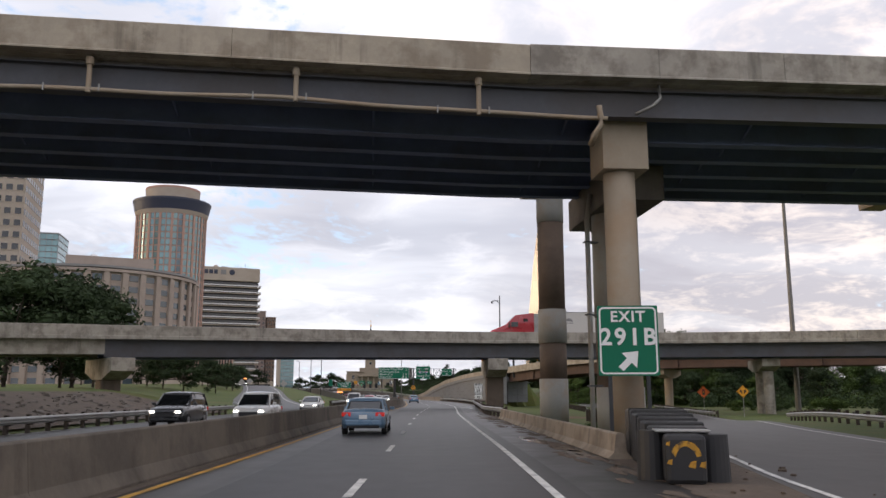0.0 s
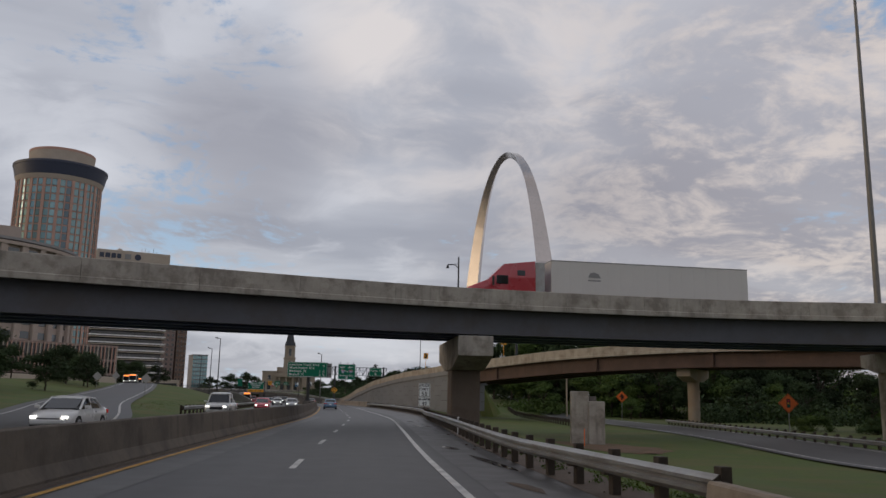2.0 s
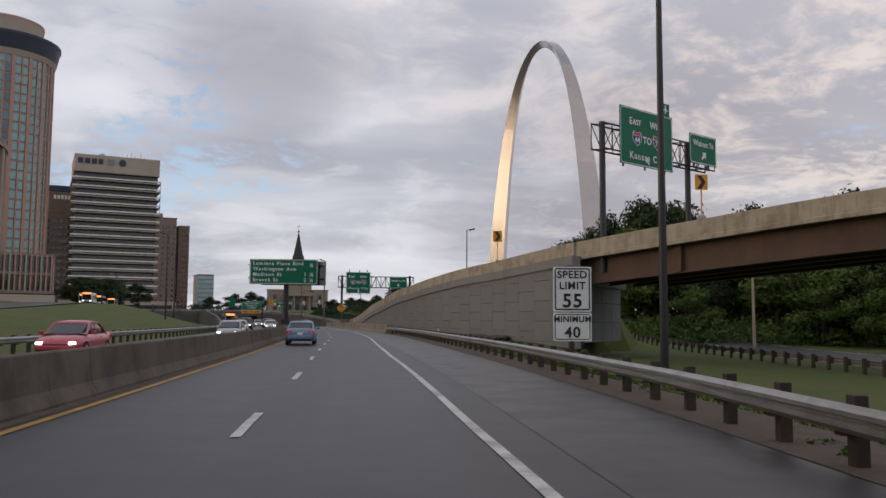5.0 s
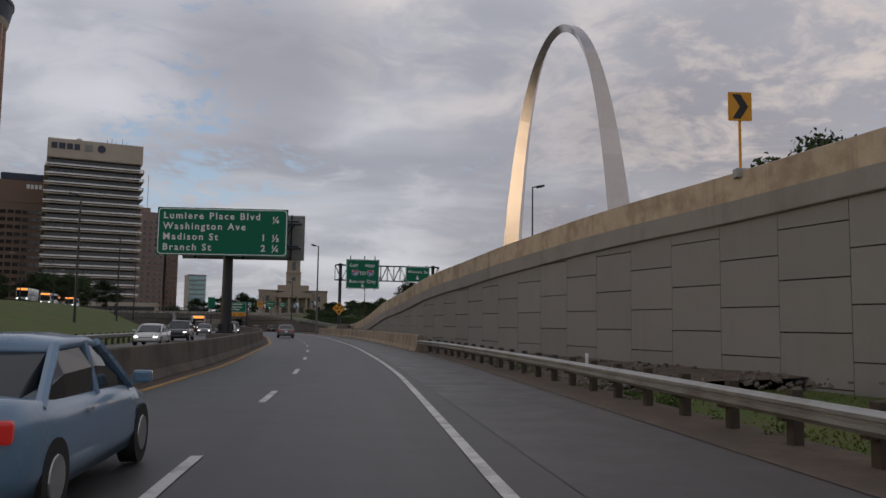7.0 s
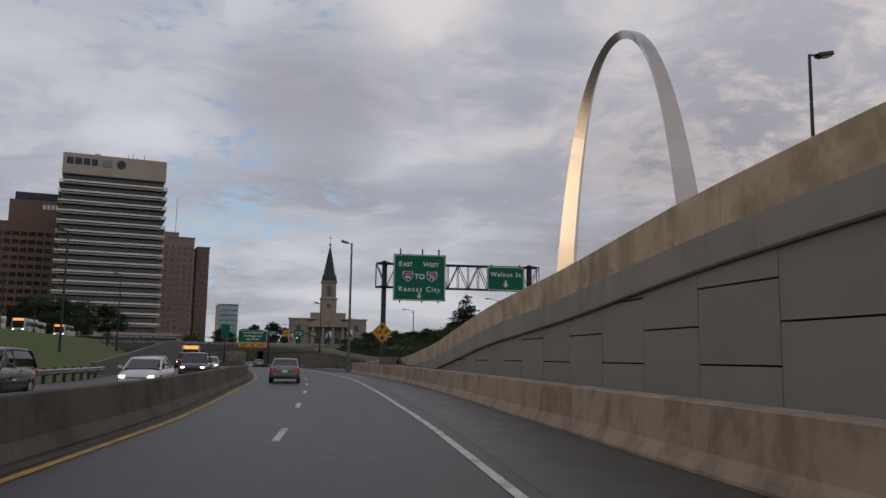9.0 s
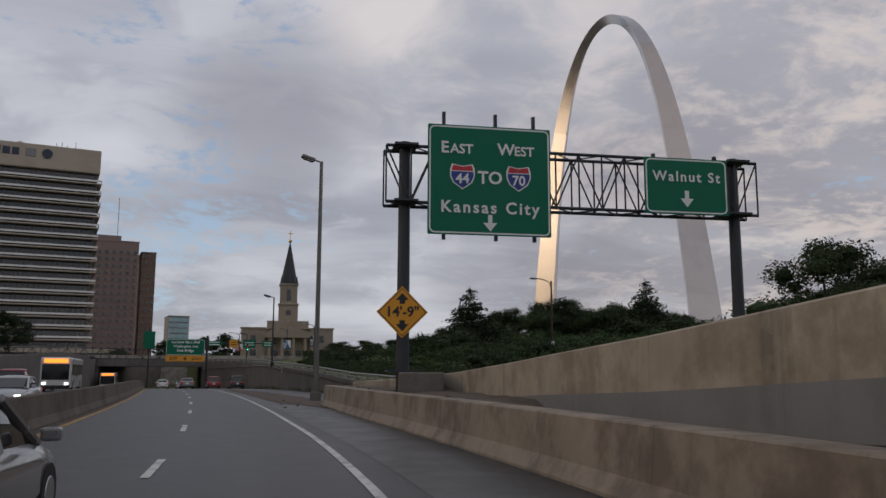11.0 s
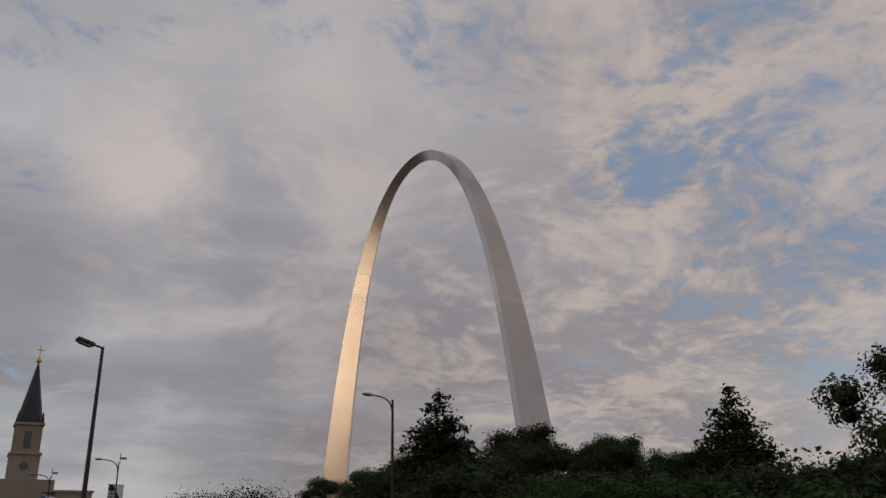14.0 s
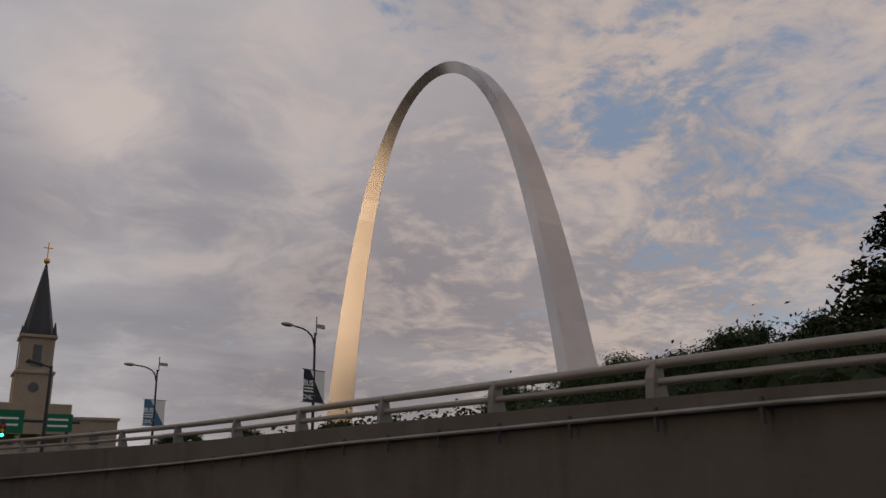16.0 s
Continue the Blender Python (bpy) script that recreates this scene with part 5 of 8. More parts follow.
def grid_building(name, label, at, rz, w, d, h, wall, glass, nx, nf, ny=0, win=(0.55, 0.5), top=0.0, roof=True):
    """A block with real window recesses in grids on its front (-y) and right (+x) sides."""
    t = thing(name, label, "building", at, rz)
    part("wall", nbox((w / 2, d / 2, h / 2), (w, d, h), bevel=0.08), wall, t)
    if roof:
        part("roof_parapet", nbox((w / 2, d / 2, h + 0.4), (w + 0.4, d + 0.4, 0.8), bevel=0.08), wall, t)
    fh = (h - top) / nf
    spots = []
    bw = w / nx
    for f in range(nf):
        for k in range(nx):
            spots.append(Matrix.Translation(((k + 0.5) * bw, -0.02, (f + 0.52) * fh)))
    panes(t, nbox((0, 0, 0), (bw * win[0], 0.16, fh * win[1])), spots, glass)
    spots = []
    if ny:
        bd = d / ny
        for f in range(nf):
            for k in range(ny):
                spots.append(Matrix.Translation((w + 0.02, (k + 0.5) * bd, (f + 0.52) * fh)))
        panes(t, nbox((0, 0, 0), (0.16, bd * win[0], fh * win[1])), spots, glass)
    for f in range(nf):
        part("sill_course", nbox((w / 2, -0.1, f * fh + fh * (0.5 - win[1] / 2)), (w, 0.22, 0.16)), wall, t)
    return t


g = grid_building("apartment_tower", "pinkish brick tower with small dark windows", (-119.5, 700.5, 4.5), 17, 32, 20, 66.5, PINK_B, GLASS_D, 9, 17, 5, (0.42, 0.48), 4)
part("penthouse", nbox((14, 10, 68.5), (18, 12, 4)), PINK_B, g)
part("aerial", rod(bmesh.new(), (21, 6, 66), (21, 6, 92), 0.18, seg=6), GALV, g)
grid_building("tower_block", "taller brown tower block behind", (-88.5, 716, 4.5), 17, 7.5, 22, 62, BROWN_B, GLASS_D, 3, 17, 6, (0.42, 0.5))
grid_building("tower_block", "narrow teal glass block", (-80.5, 760, 4.5), 17, 12, 20, 30, GREY_B, GLASS_T, 6, 9, 4, (0.85, 0.8))
g = grid_building("hotel_block", "brown banded hotel block with a dark mansard", (-171, 588, 4.5), 17, 48, 30, 56, BROWN_B, GLASS_D, 14, 14, 5, (0.8, 0.5), 3)
part("upper_block", nbox((34, 20, 62), (26, 18, 14), bevel=0.2), BROWN_B, g)
part("mansard", nbox((34, 20, 71), (22, 15, 4), bevel=0.5), DARKBAND, g)
for k in range(5):
    part("sign_bar", nbox((36 + k * 1.9, 10.9, 66), (1.4, 0.2, 2.2)), SIGN_W, g)
grid_building("glass_tower", "distant pale blue glass tower", (-240, 545, 4.5), 8, 36, 30, 101, GREY_B, GLASS_T, 10, 25, 6, (0.9, 0.8))
g = grid_building("grid_tower", "beige concrete tower of deep square windows", (-176, 292, 4.0), 10, 52, 30, 95, BEIGE_B, GLASS_D, 15, 22, 8, (0.6, 0.5))


def round_block():
    """Convex beige hotel block: piers between recessed windows."""
    t = thing("hotel_block", "curved taupe precast hotel block with projecting bays", "building", (-106, 325, 3.8))
    r, h = 38.0, 40.0
    part("core", rod(bmesh.new(), (0, 0, 0), (0, 0, h), r - 0.9, seg=96), TAUPE_B, t)
    nb, nf = 38, 10
    fh = h / (nf + 0.1)
    spots = []
    for k in range(nb):
        a = 2 * math.pi * k / nb
        if not -2.6 < ((a + math.pi) % (2 * math.pi)) - math.pi < 0.45:
            continue
        part("pier", nbox(((r - 0.4) * math.cos(a), (r - 0.4) * math.sin(a), h / 2), (1.3, 2.2, h), math.degrees(a), 0.3), TAUPE_B, t)
        am = a + math.pi / nb
        for f in range(nf):
            spots.append(Matrix.Translation(((r - 0.85) * math.cos(am), (r - 0.85) * math.sin(am), (f + 0.6) * fh)) @ Euler((0, 0, am)).to_matrix().to_4x4())
    panes(t, nbox((0, 0, 0), (0.25, 3.2, fh * 0.52)), spots, GLASS_N)
    for z, hh, q in ((h - 0.2, 1.0, r + 0.5), (0.5, 1.0, r + 0.4)):
        part("band", rod(bmesh.new(), (0, 0, z), (0, 0, z + hh), q, seg=96), TAUPE_B, t)
    part("roof_edge", rod(bmesh.new(), (0, 0, h + 1.2), (0, 0, h + 2.0), r + 0.1, seg=96), GREY_B, t)
    part("plant_room", nbox((8, -10, h + 4.2), (30, 18, 6.5), 20, 0.1), TAUPE_B, t)
    b = bmesh.new()
    bmesh.ops.create_uvsphere(b, u_segments=16, v_segments=8, radius=2.0, matrix=Matrix.Translation((3, -12, h + 7.5)))
    part("dish", b, WHITE_RAIL, t, smooth=True)


round_block()


def fin_building():
    t = thing("garage_building", "low brown building with red and beige vertical fins", "building", (-78, 296, 3.6), 38)
    w, d, h = 34, 18, 12.5
    part("wall", nbox((w / 2, d / 2, h / 2), (w, d, h)), GLASS_D, t)
    for z in (3.8, 8.0, 12.3):
        part("floor_band", nbox((w / 2, d / 2, z), (w + 0.6, d + 0.6, 0.7)), PINK_B, t)
    for k in range(30):
        part("fin", nbox((0.5 + k * (w - 1) / 29, -0.25, 8.2), (0.28, 0.5, 8.4)), SALMON if k % 3 else BEIGE_B, t)
    for k in range(14):
        part("fin", nbox((w + 0.25, 0.5 + k * (d - 1) / 13, 8.2), (0.5, 0.28, 8.4)), SALMON if k % 3 else BEIGE_B, t)
    part("base_wall", nbox((w / 2, -0.3, 1.6), (w + 1, 0.4, 3.2)), BEIGE_B, t)


fin_building()


def church():
    """Pale stone church with a columned front and a slate spire."""
    t = thing("church", "pale limestone church with a columned portico and dark slate spire", "church", (0.3, 514, 4.0), 4)
    part("nave", nbox((0.5, 20, 5.6), (27.5, 38, 11.2), bevel=0.1), STONE, t)
    part("attic_block", nbox((0, 3.2, 12.6), (13.0, 6.2, 2.6), bevel=0.08), STONE, t)
    for s in (-1, 1):
        part("wing", nbox((s * 10.6, 2.6, 5.9), (7.4, 5.5, 11.8), bevel=0.1), STONE, t)
        part("cornice", nbox((s * 10.6, 2.6, 11.5), (8.0, 6.1, 0.5), bevel=0.05), STONE, t)
        part("doorway", nbox((s * 10.6, -0.2, 2.6), (1.8, 0.25, 4.4), bevel=0.04), GLASS_D, t)
        part("niche", nbox((s * 10.6, -0.2, 8.2), (1.5, 0.2, 2.2), bevel=0.04), GLASS_D, t)
    part("entablature", nbox((0, -1.2, 9.2), (14.2, 3.4, 1.4), bevel=0.05), STONE, t)
    b = bmesh.new()
    v = [b.verts.new(p) for p in ((-7.2, -2.9, 9.9), (7.2, -2.9, 9.9), (0, -2.9, 12.6), (-7.2, 0.6, 9.9), (7.2, 0.6, 9.9), (0, 0.6, 12.6))]
    for f in ((0, 1, 2), (3, 5, 4), (0, 2, 5, 3), (1, 4, 5, 2), (0, 3, 4, 1)):
        b.faces.new([v[i] for i in f])
    part("pediment", b, STONE, t)
    for k in range(4):
        b = rod(bmesh.new(), (-5.4 + 3.6 * k, -2.2, 0.4), (-5.4 + 3.6 * k, -2.2, 8.5), 0.55, 0.46, 20)
        box(b, (-5.4 + 3.6 * k, -2.2, 0.3), (1.4, 1.4, 0.5))
        rod(b, (-5.4 + 3.6 * k, -2.2, 8.2), (-5.4 + 3.6 * k, -2.2, 8.55), 0.5, 0.75, 20)
        part("column", b, STONE, t)
    for x in (-3.6, 0, 3.6):
        part("door", nbox((x, 0.0, 2.3), (1.5, 0.3, 4.4), bevel=0.03), GLASS_D, t)
    part("steps", nbox((0, -3.6, 0.2), (16, 3.4, 0.7), bevel=0.05), STONE, t)
    part("tower_base", nbox((0, 3.4, 16.4), (6.0, 6.0, 6.4), bevel=0.12), STONE, t)
    part("tower_cornice", nbox((0, 3.4, 19.2), (6.5, 6.5, 0.5), bevel=0.08), STONE, t)
    b = rod(bmesh.new(), (0, 0.42, 16.6), (0, 0.32, 16.6), 0.85, seg=24)
    part("clock_face", b, GLASS_D, t)
    part("belfry", nbox((0, 3.4, 22.4), (5.2, 5.2, 6.2), bevel=0.1), STONE, t)
    for k in range(4):
        part("louvre", nbox((2.55 * math.cos(radians(90 * k)), 3.4 + 2.55 * math.sin(radians(90 * k)), 22.2), (0.2, 1.4, 3.8), 90 * k, 0.04), GLASS_D, t)
        for s in (-1, 1):
            a = radians(90 * k)
            part("pilaster", nbox((2.62 * math.cos(a) - s * 2.0 * math.sin(a), 3.4 + 2.62 * math.sin(a) + s * 2.0 * math.cos(a), 22.2), (0.18, 0.7, 5.6), 90 * k), STONE, t)
    part("belfry_cornice", nbox((0, 3.4, 25.6), (6.0, 6.0, 0.6), bevel=0.12), STONE, t)
    for k in range(4):
        a = radians(45 + 90 * k)
        part("pinnacle", rod(bmesh.new(), (3.4 * math.cos(a), 3.4 + 3.4 * math.sin(a), 25.9), (3.4 * math.cos(a), 3.4 + 3.4 * math.sin(a), 28.2), 0.5, 0.1, 6), SLATE, t)
    part("spire", rod(bmesh.new(), (0, 3.4, 26.0), (0, 3.4, 39.6), 2.75, 0.12, 8), SLATE, t, "dark slate octagonal spire")
    b = bmesh.new()
    bmesh.ops.create_uvsphere(b, u_segments=16, v_segments=8, radius=0.55, matrix=Matrix.Translation((0, 3.4, 40.0)))
    part("orb", b, GOLD, t, "gilded orb", smooth=True)
    b = nbox((0, 3.4, 41.9), (0.18, 0.18, 3.2))
    box(b, (0, 3.4, 42.5), (1.6, 0.18, 0.18))
    part("cross", b, GOLD, t, "gilded cross")


church()


# ---- trees ----
def leaf_mesh(name, blobs, count, leaf, rng, material, core=0.0):
    """Many small leaf clumps scattered through the blobs of a crown."""
    per = [b[3] * b[4] * b[5] for b in blobs]
    tot = sum(per)
    vs, fs = [], []
    for (bx, by, bz, rx, ry, rz_), p in zip(blobs, per):
        k = int(count * p / tot) + 4
        d = rng.normal(size=(k, 3))
        d /= np.linalg.norm(d, axis=1)[:, None]
        rad = rng.uniform(0.35, 1.05, size=(k, 1)) ** 0.6
        rad[rng.random(k) < 0.14] *= 1.28
        c = d * rad * np.array((rx, ry, rz_)) + np.array((bx, by, bz))
        nrm = d + rng.normal(scale=0.55, size=(k, 3))
        nrm /= np.linalg.norm(nrm, axis=1)[:, None]
        a = np.cross(nrm, rng.normal(size=(k, 3)))
        a /= np.linalg.norm(a, axis=1)[:, None]
        b_ = np.cross(nrm, a)
        s = leaf * rng.uniform(0.6, 1.5, size=(k, 1))
        for q in range(k):
            i = len(vs)
            e, f, g_ = a[q] * s[q], b_[q] * s[q], nrm[q] * s[q] * 0.25
            vs += [c[q] - e, c[q] - f * 0.55 + g_, c[q] + e, c[q] + f * 0.55 + g_]
            fs += [(i, i + 1, i + 2), (i, i + 2, i + 3)]
    # the dense inside of each clump
    for bx, by, bz, rx, ry, rz_ in blobs if core else ():
        i = len(vs)
        for a in range(5):
            for b in range(8):
                th, ph = math.pi * (a + 0.5) / 5, 2 * math.pi * (b + 0.5 * (a % 2)) / 8
                q = core * rng.uniform(0.72, 1.12)
                vs.append((bx + rx * q * math.sin(th) * math.cos(ph), by + ry * q * math.sin(th) * math.sin(ph), bz + rz_ * q * math.cos(th)))
        for a in range(4):
            for b in range(8):
                p, q, r_, t_ = i + a * 8 + b, i + a * 8 + (b + 1) % 8, i + a * 8 + 8 + (b + 1) % 8, i + a * 8 + 8 + b
                fs += [(p, t_, q), (q, t_, r_)]
        fs += [(i, i + b, i + b + 1) for b in range(1, 7)] + [(i + 32, i + 33 + b, i + 32 + b) for b in range(1, 7)]
    me = bpy.data.meshes.new(name)
    me.from_pydata([tuple(v) for v in vs], [], fs)
    me.materials.append(material)
    return me


def make_tree(seed, h, spread, label, material, conifer=False, count=4000, leaf=0.18):
    rng = np.random.default_rng(seed)
    rnd = random.Random(seed)
    t = thing("tree", label, "tree", (0, 0, -500))
    b = bmesh.new()
    trunk_h = h * (0.85 if conifer else 0.5)
    pts = [(rnd.uniform(-.02, .02) * h * i / 6, rnd.uniform(-.02, .02) * h * i / 6, trunk_h * i / 6) for i in range(7)]
    tube(b, pts, [h * 0.022 * (1 - 0.75 * i / 6) for i in range(7)], 8)
    blobs = []
    if conifer:
        for lv in range(14):
            f = lv / 13
            z, r = h * (0.16 + 0.8 * f), spread * (1 - f) ** 0.8 + 0.25
            n = max(3, int(9 * (1 - f)) + 2)
            for k in range(n):
                a = 2 * math.pi * (k + rnd.random() * 0.7) / n
                q = r * rnd.uniform(0.55, 0.95)
                e = (q * math.cos(a), q * math.sin(a), z + rnd.uniform(-.03, .06) * h)
                tube(b, [(0, 0, z - 0.04 * h), e], [0.05, 0.015], 5)
                blobs.append((*e, r * 0.40 + 0.15, r * 0.40 + 0.15, h * 0.03 + 0.1))
                blobs.append((e[0] * 0.45, e[1] * 0.45, e[2], r * 0.35 + 0.1, r * 0.35 + 0.1, h * 0.035 + 0.1))
    else:
        n = 17
        for k in range(n):
            a = 2 * math.pi * k / n * 2.4 + rnd.random()
            f = (k + 0.5) / n
            q = spread * math.sin(math.pi * (0.15 + 0.75 * f)) * rnd.uniform(0.45, 0.85)
            e = (q * math.cos(a), q * math.sin(a), h * (0.20 + 0.68 * f) + rnd.uniform(-.06, .06) * h)
            s = trunk_h * rnd.uniform(0.35, 0.95)
            tube(b, [(0, 0, s), (e[0] * 0.5, e[1] * 0.5, (s + e[2]) / 2 + 0.3), e], [h * 0.009, h * 0.006, 0.02], 5)
            r = spread * rnd.uniform(0.22, 0.42)
            blobs.append((*e, r, r, r * rnd.uniform(0.6, 0.85)))
        blobs.append((0, 0, h * 0.8, spread * 0.4, spread * 0.4, h * 0.17))
    part("trunk", b, BARK, t)
    me = leaf_mesh("crown", blobs, count, leaf, rng, material, 0.0 if conifer else 0.52)
    o = new("crown", me)
    o.parent = t
    return t


OAK = [make_tree(11, 10, 4.4, "broad dark green tree in full leaf", LEAF), make_tree(12, 10, 5.0, "rounded dark green tree in full leaf", LEAF),
       make_tree(13, 10, 3.9, "light green roadside tree", LEAF2), make_tree(14, 10, 4.6, "spreading dark green park tree", LEAF)]
PARK = [make_tree(21, 10, 4.4, "broad dark green park tree in full leaf", LEAF, count=8800, leaf=0.12), make_tree(22, 10, 5.0, "rounded dark green park tree", LEAF, count=8800, leaf=0.12),
        make_tree(23, 10, 4.1, "mid-green park tree in full leaf", LEAF_MID, count=9500, leaf=0.115)]
FAR = [make_tree(24, 10, 4.6, "distant dark green tree on the skyline", LEAF, count=1800, leaf=0.3)]
FIR = make_tree(15, 10, 2.9, "pointed dark green tree with layered branches", LEAF, True, 12000, 0.15)


def make_shrub(seed, label, material):
    rng = np.random.default_rng(seed)
    rnd = random.Random(seed)
    t = thing("shrub", label, "shrub", (0, 0, -500))
    b = bmesh.new()
    blobs = []
    for k in range(11):
        a, q = rnd.uniform(0, 6.28), rnd.uniform(0.5, 3.0)
        e = (q * math.cos(a) * 1.5, q * math.sin(a), rnd.uniform(1.0, 3.6) - q * 0.35)
        tube(b, [(e[0] * 0.3, e[1] * 0.3, 0), e], [0.05, 0.015], 5)
        blobs.append((*e, rnd.uniform(1.0, 1.7), rnd.uniform(1.0, 1.5), rnd.uniform(0.8, 1.3)))
    part("stems", b, BARK, t)
    o = new("foliage", leaf_mesh("foliage", blobs, 4000, 0.11, rng, material, 0.6))
    o.parent = t
    return t


SHRUB = [make_shrub(31, "dense dark green shrub thicket", LEAF), make_shrub(32, "rounded green shrub thicket", LEAF_MID), make_shrub(33, "light green overgrown shrub", LEAF2)]


def plant(src, x, y, h, z=None, wide=1.0, rz=None):
    if z is None:
        w = wall_x(y)
        z = ground_h(x - cx(y), y, x - w if x > w else None)
    k = h / 10
    s = random.Random(int(x * 31 + y * 17)).uniform(0, 360) if rz is None else rz
    return copy_thing(src, Matrix.LocRotScale((x, y, z - 0.15), Euler((0, 0, radians(s))), (k * wide, k * wide, k)))


def hedge_top(x, y):
    """How high the thickets stand: a low skyline towards the town, rising along the park."""
    a, d = math.degrees(math.atan2(x + 4.7, max(y - 355, 0.1))), math.hypot(x + 4.7, y - 355)
    top = 99.0
    if y >= 355 and a <= 66:
        top = 1.6 + d * lerp_table([(20, 0.075), (36, 0.085), (40, 0.14), (48, 0.165), (55, 0.185), (66, 0.20)], a)
    if y > 314:
        a, d = math.degrees(math.atan2(x - 3.2, y - 312.4)), math.hypot(x - 3.2, y - 312.4)
        top = min(top, 1.6 + d * lerp_table([(10, 0.06), (18, 0.065), (22, 0.10), (30, 0.135), (35, 0.10), (42, 0.085), (52, 0.095), (60, 0.13)], a))
    elif y > 280:
        top = min(top, gz(x, y) + 3.2)
    return top


def thicket(src, x, y, h, wide):
    h = min(h, (hedge_top(x, y) - gz(x, y)) / 0.42)
    if h > 1.5:
        plant(src, x, y, h, wide=wide)


TALL = ((54.7, 225, 18.5), (59.6, 220, 17.3), (66.4, 215, 17), (73, 205, 18), (78, 202, 18.5), (51.6, 228, 15.5), (86, 199, 17.5), (94, 192, 18))


def row_of_trees():
    rnd = random.Random(5)
    # park behind the railing
    plant(FIR, 35, 380, 11.0, wide=1.35)
    plant(FIR, 62, 372, 12.0, wide=1.3)
    for x, y, h in ((40, 412, 7.5), (47, 416, 9.5), (54, 413, 10), (60, 409, 10.5), (43, 405, 8), (36, 418, 6.5), (46, 400, 9.5), (54, 396, 11), (60, 404, 11.5), (66, 398, 11.0), (73, 402, 11), (80, 398, 8.5), (86, 404, 6.5), (58, 386, 8.5), (70, 385, 8.0), (50, 392, 9.5), (57, 400, 10), (63, 394, 9.8), (69, 404, 10.5), (76, 396, 9.2), (42, 396, 7), (82, 392, 7),
                    (97, 378, 21), (104, 372, 19), (92, 366, 13), (110, 380, 16), (88, 352, 12), (99, 345, 14), (116, 362, 15), (40, 430, 4.5), (28, 440, 4.5), (22, 455, 5), (16, 462, 5),
                    (48, 436, 5.5), (33, 452, 5.5), (58, 432, 11), (70, 428, 10.5), (95, 400, 6), (104, 396, 6.0), (118, 398, 9), (126, 386, 12), (75, 345, 9), (70, 330, 8.5)):
        plant(rnd.choice(PARK), x, y, h * rnd.uniform(0.92, 1.02), wide=rnd.uniform(1.0, 1.3) if y < 425 else 1.9)
    # thickets under the park trees and behind the railing
    for k in range(40):
        y = rnd.uniform(312, 432)
        x = wall_x(y) + rnd.uniform(17, 74) if y < 368 else wall_x(y) + rnd.uniform(22, 82)
        h = rnd.uniform(9, 15) * (0.75 if x > 60 else 1.0)
        thicket(rnd.choice(SHRUB[:2]), x, y, h, rnd.uniform(1.0, 1.4))
    for k in range(9):
        y = rnd.uniform(372, 394)
        thicket(rnd.choice(SHRUB[:2]), wall_x(y) + rnd.uniform(18, 32), y, rnd.uniform(8, 11), 1.3)
    for k in range(22):
        y = rnd.uniform(292, 352)
        thicket(rnd.choice(SHRUB[:2]), wall_x(y) + rnd.uniform(9, 26), y, rnd.uniform(3.5, 6.0), 1.8)
    for k in range(16):
        y = rnd.uniform(286, 345)
        thicket(rnd.choice(SHRUB[:2]), wall_x(y) + rnd.uniform(24, 60), y, rnd.uniform(5, 9), 1.6)

    # woods beyond the slip road and behind the ramp
    for k in range(34):
        x, y = 58 + rnd.uniform(0, 75), 178 + rnd.uniform(0, 95)
        if x < wall_x(y) + 26:
            continue
        plant(rnd.choice(OAK), x, y, rnd.uniform(9, 15), wide=rnd.uniform(1.0, 1.35))
    for x, y, h in ((54, 222, 15), (59, 230, 16), (66, 226, 14), (50, 238, 13), (75, 206, 17), (83, 196, 17), (92, 200, 15), (100, 188, 16), (74, 168, 7), (90, 160, 8), (83, 166, 7),
                    (64, 186, 8.5), (70, 178, 8), (105, 150, 9), (118, 140, 10), (128, 128, 10), (112, 165, 11), (125, 150, 12), (140, 135, 11)):
        plant(rnd.choice(OAK), x, y, h, wide=1.15)
    # thick undergrowth and young trees beyond the slip road, sunlight put into paler leaves
    for x, y, h in ((50, 198, 6.5), (61, 192, 8.5), (66, 196, 7), (76, 184, 7.5), (84, 176, 7), (58, 176, 4), (96, 168, 8)):
        plant(OAK[2], x, y, h, wide=1.3)
    # bushes between slip road and guardrail, under the bridges
    for x, y, h in ((12.2, 38.8, 2.8), (13.2, 36.8, 3.2), (12.0, 41, 2.2), (60, 120, 5), (64, 112, 6), (68, 104, 6), (58, 128, 5), (72, 98, 7), (63, 96, 4.5)):
        plant(rnd.choice(SHRUB), x, y, h, wide=1.2)
    # taller crowns that show over the ramp
    for x, y, h in TALL:
        plant(OAK[int(x) % 2], x, y, h, wide=0.75)
    # left bank
    for x, y, h in ((-33, 152, 7.5), (-38, 158, 8.5), (-43, 166, 8.5), (-31, 172, 6), (-48, 150, 9.5), (-38, 122, 15), (-44, 128, 18), (-52, 124, 18.5), (-60, 130, 19), (-68, 122, 16), (-50, 140, 15), (-75, 135, 18),
                    (-36, 215, 7), (-41, 222, 8), (-33, 205, 6), (-44, 232, 8), (-75, 440, 12), (-66, 430, 11), (-82, 450, 13), (-70, 455, 12), (-58, 445, 10), (-90, 436, 12), (-98, 455, 12), (-40, 470, 10),
                    (-47, 240, 7), (-80, 240, 9), (-60, 250, 8)):
        plant(OAK[(0, 1, 3)[int(y) % 3]], x, y, h, wide=1.25)
    # far trees on the skyline
    for k in range(26):
        plant(FAR[0], -45 + k * 9 + rnd.uniform(-3, 3), 560 + rnd.uniform(0, 60), rnd.uniform(9, 13), z=4, wide=1.4)


row_of_trees()


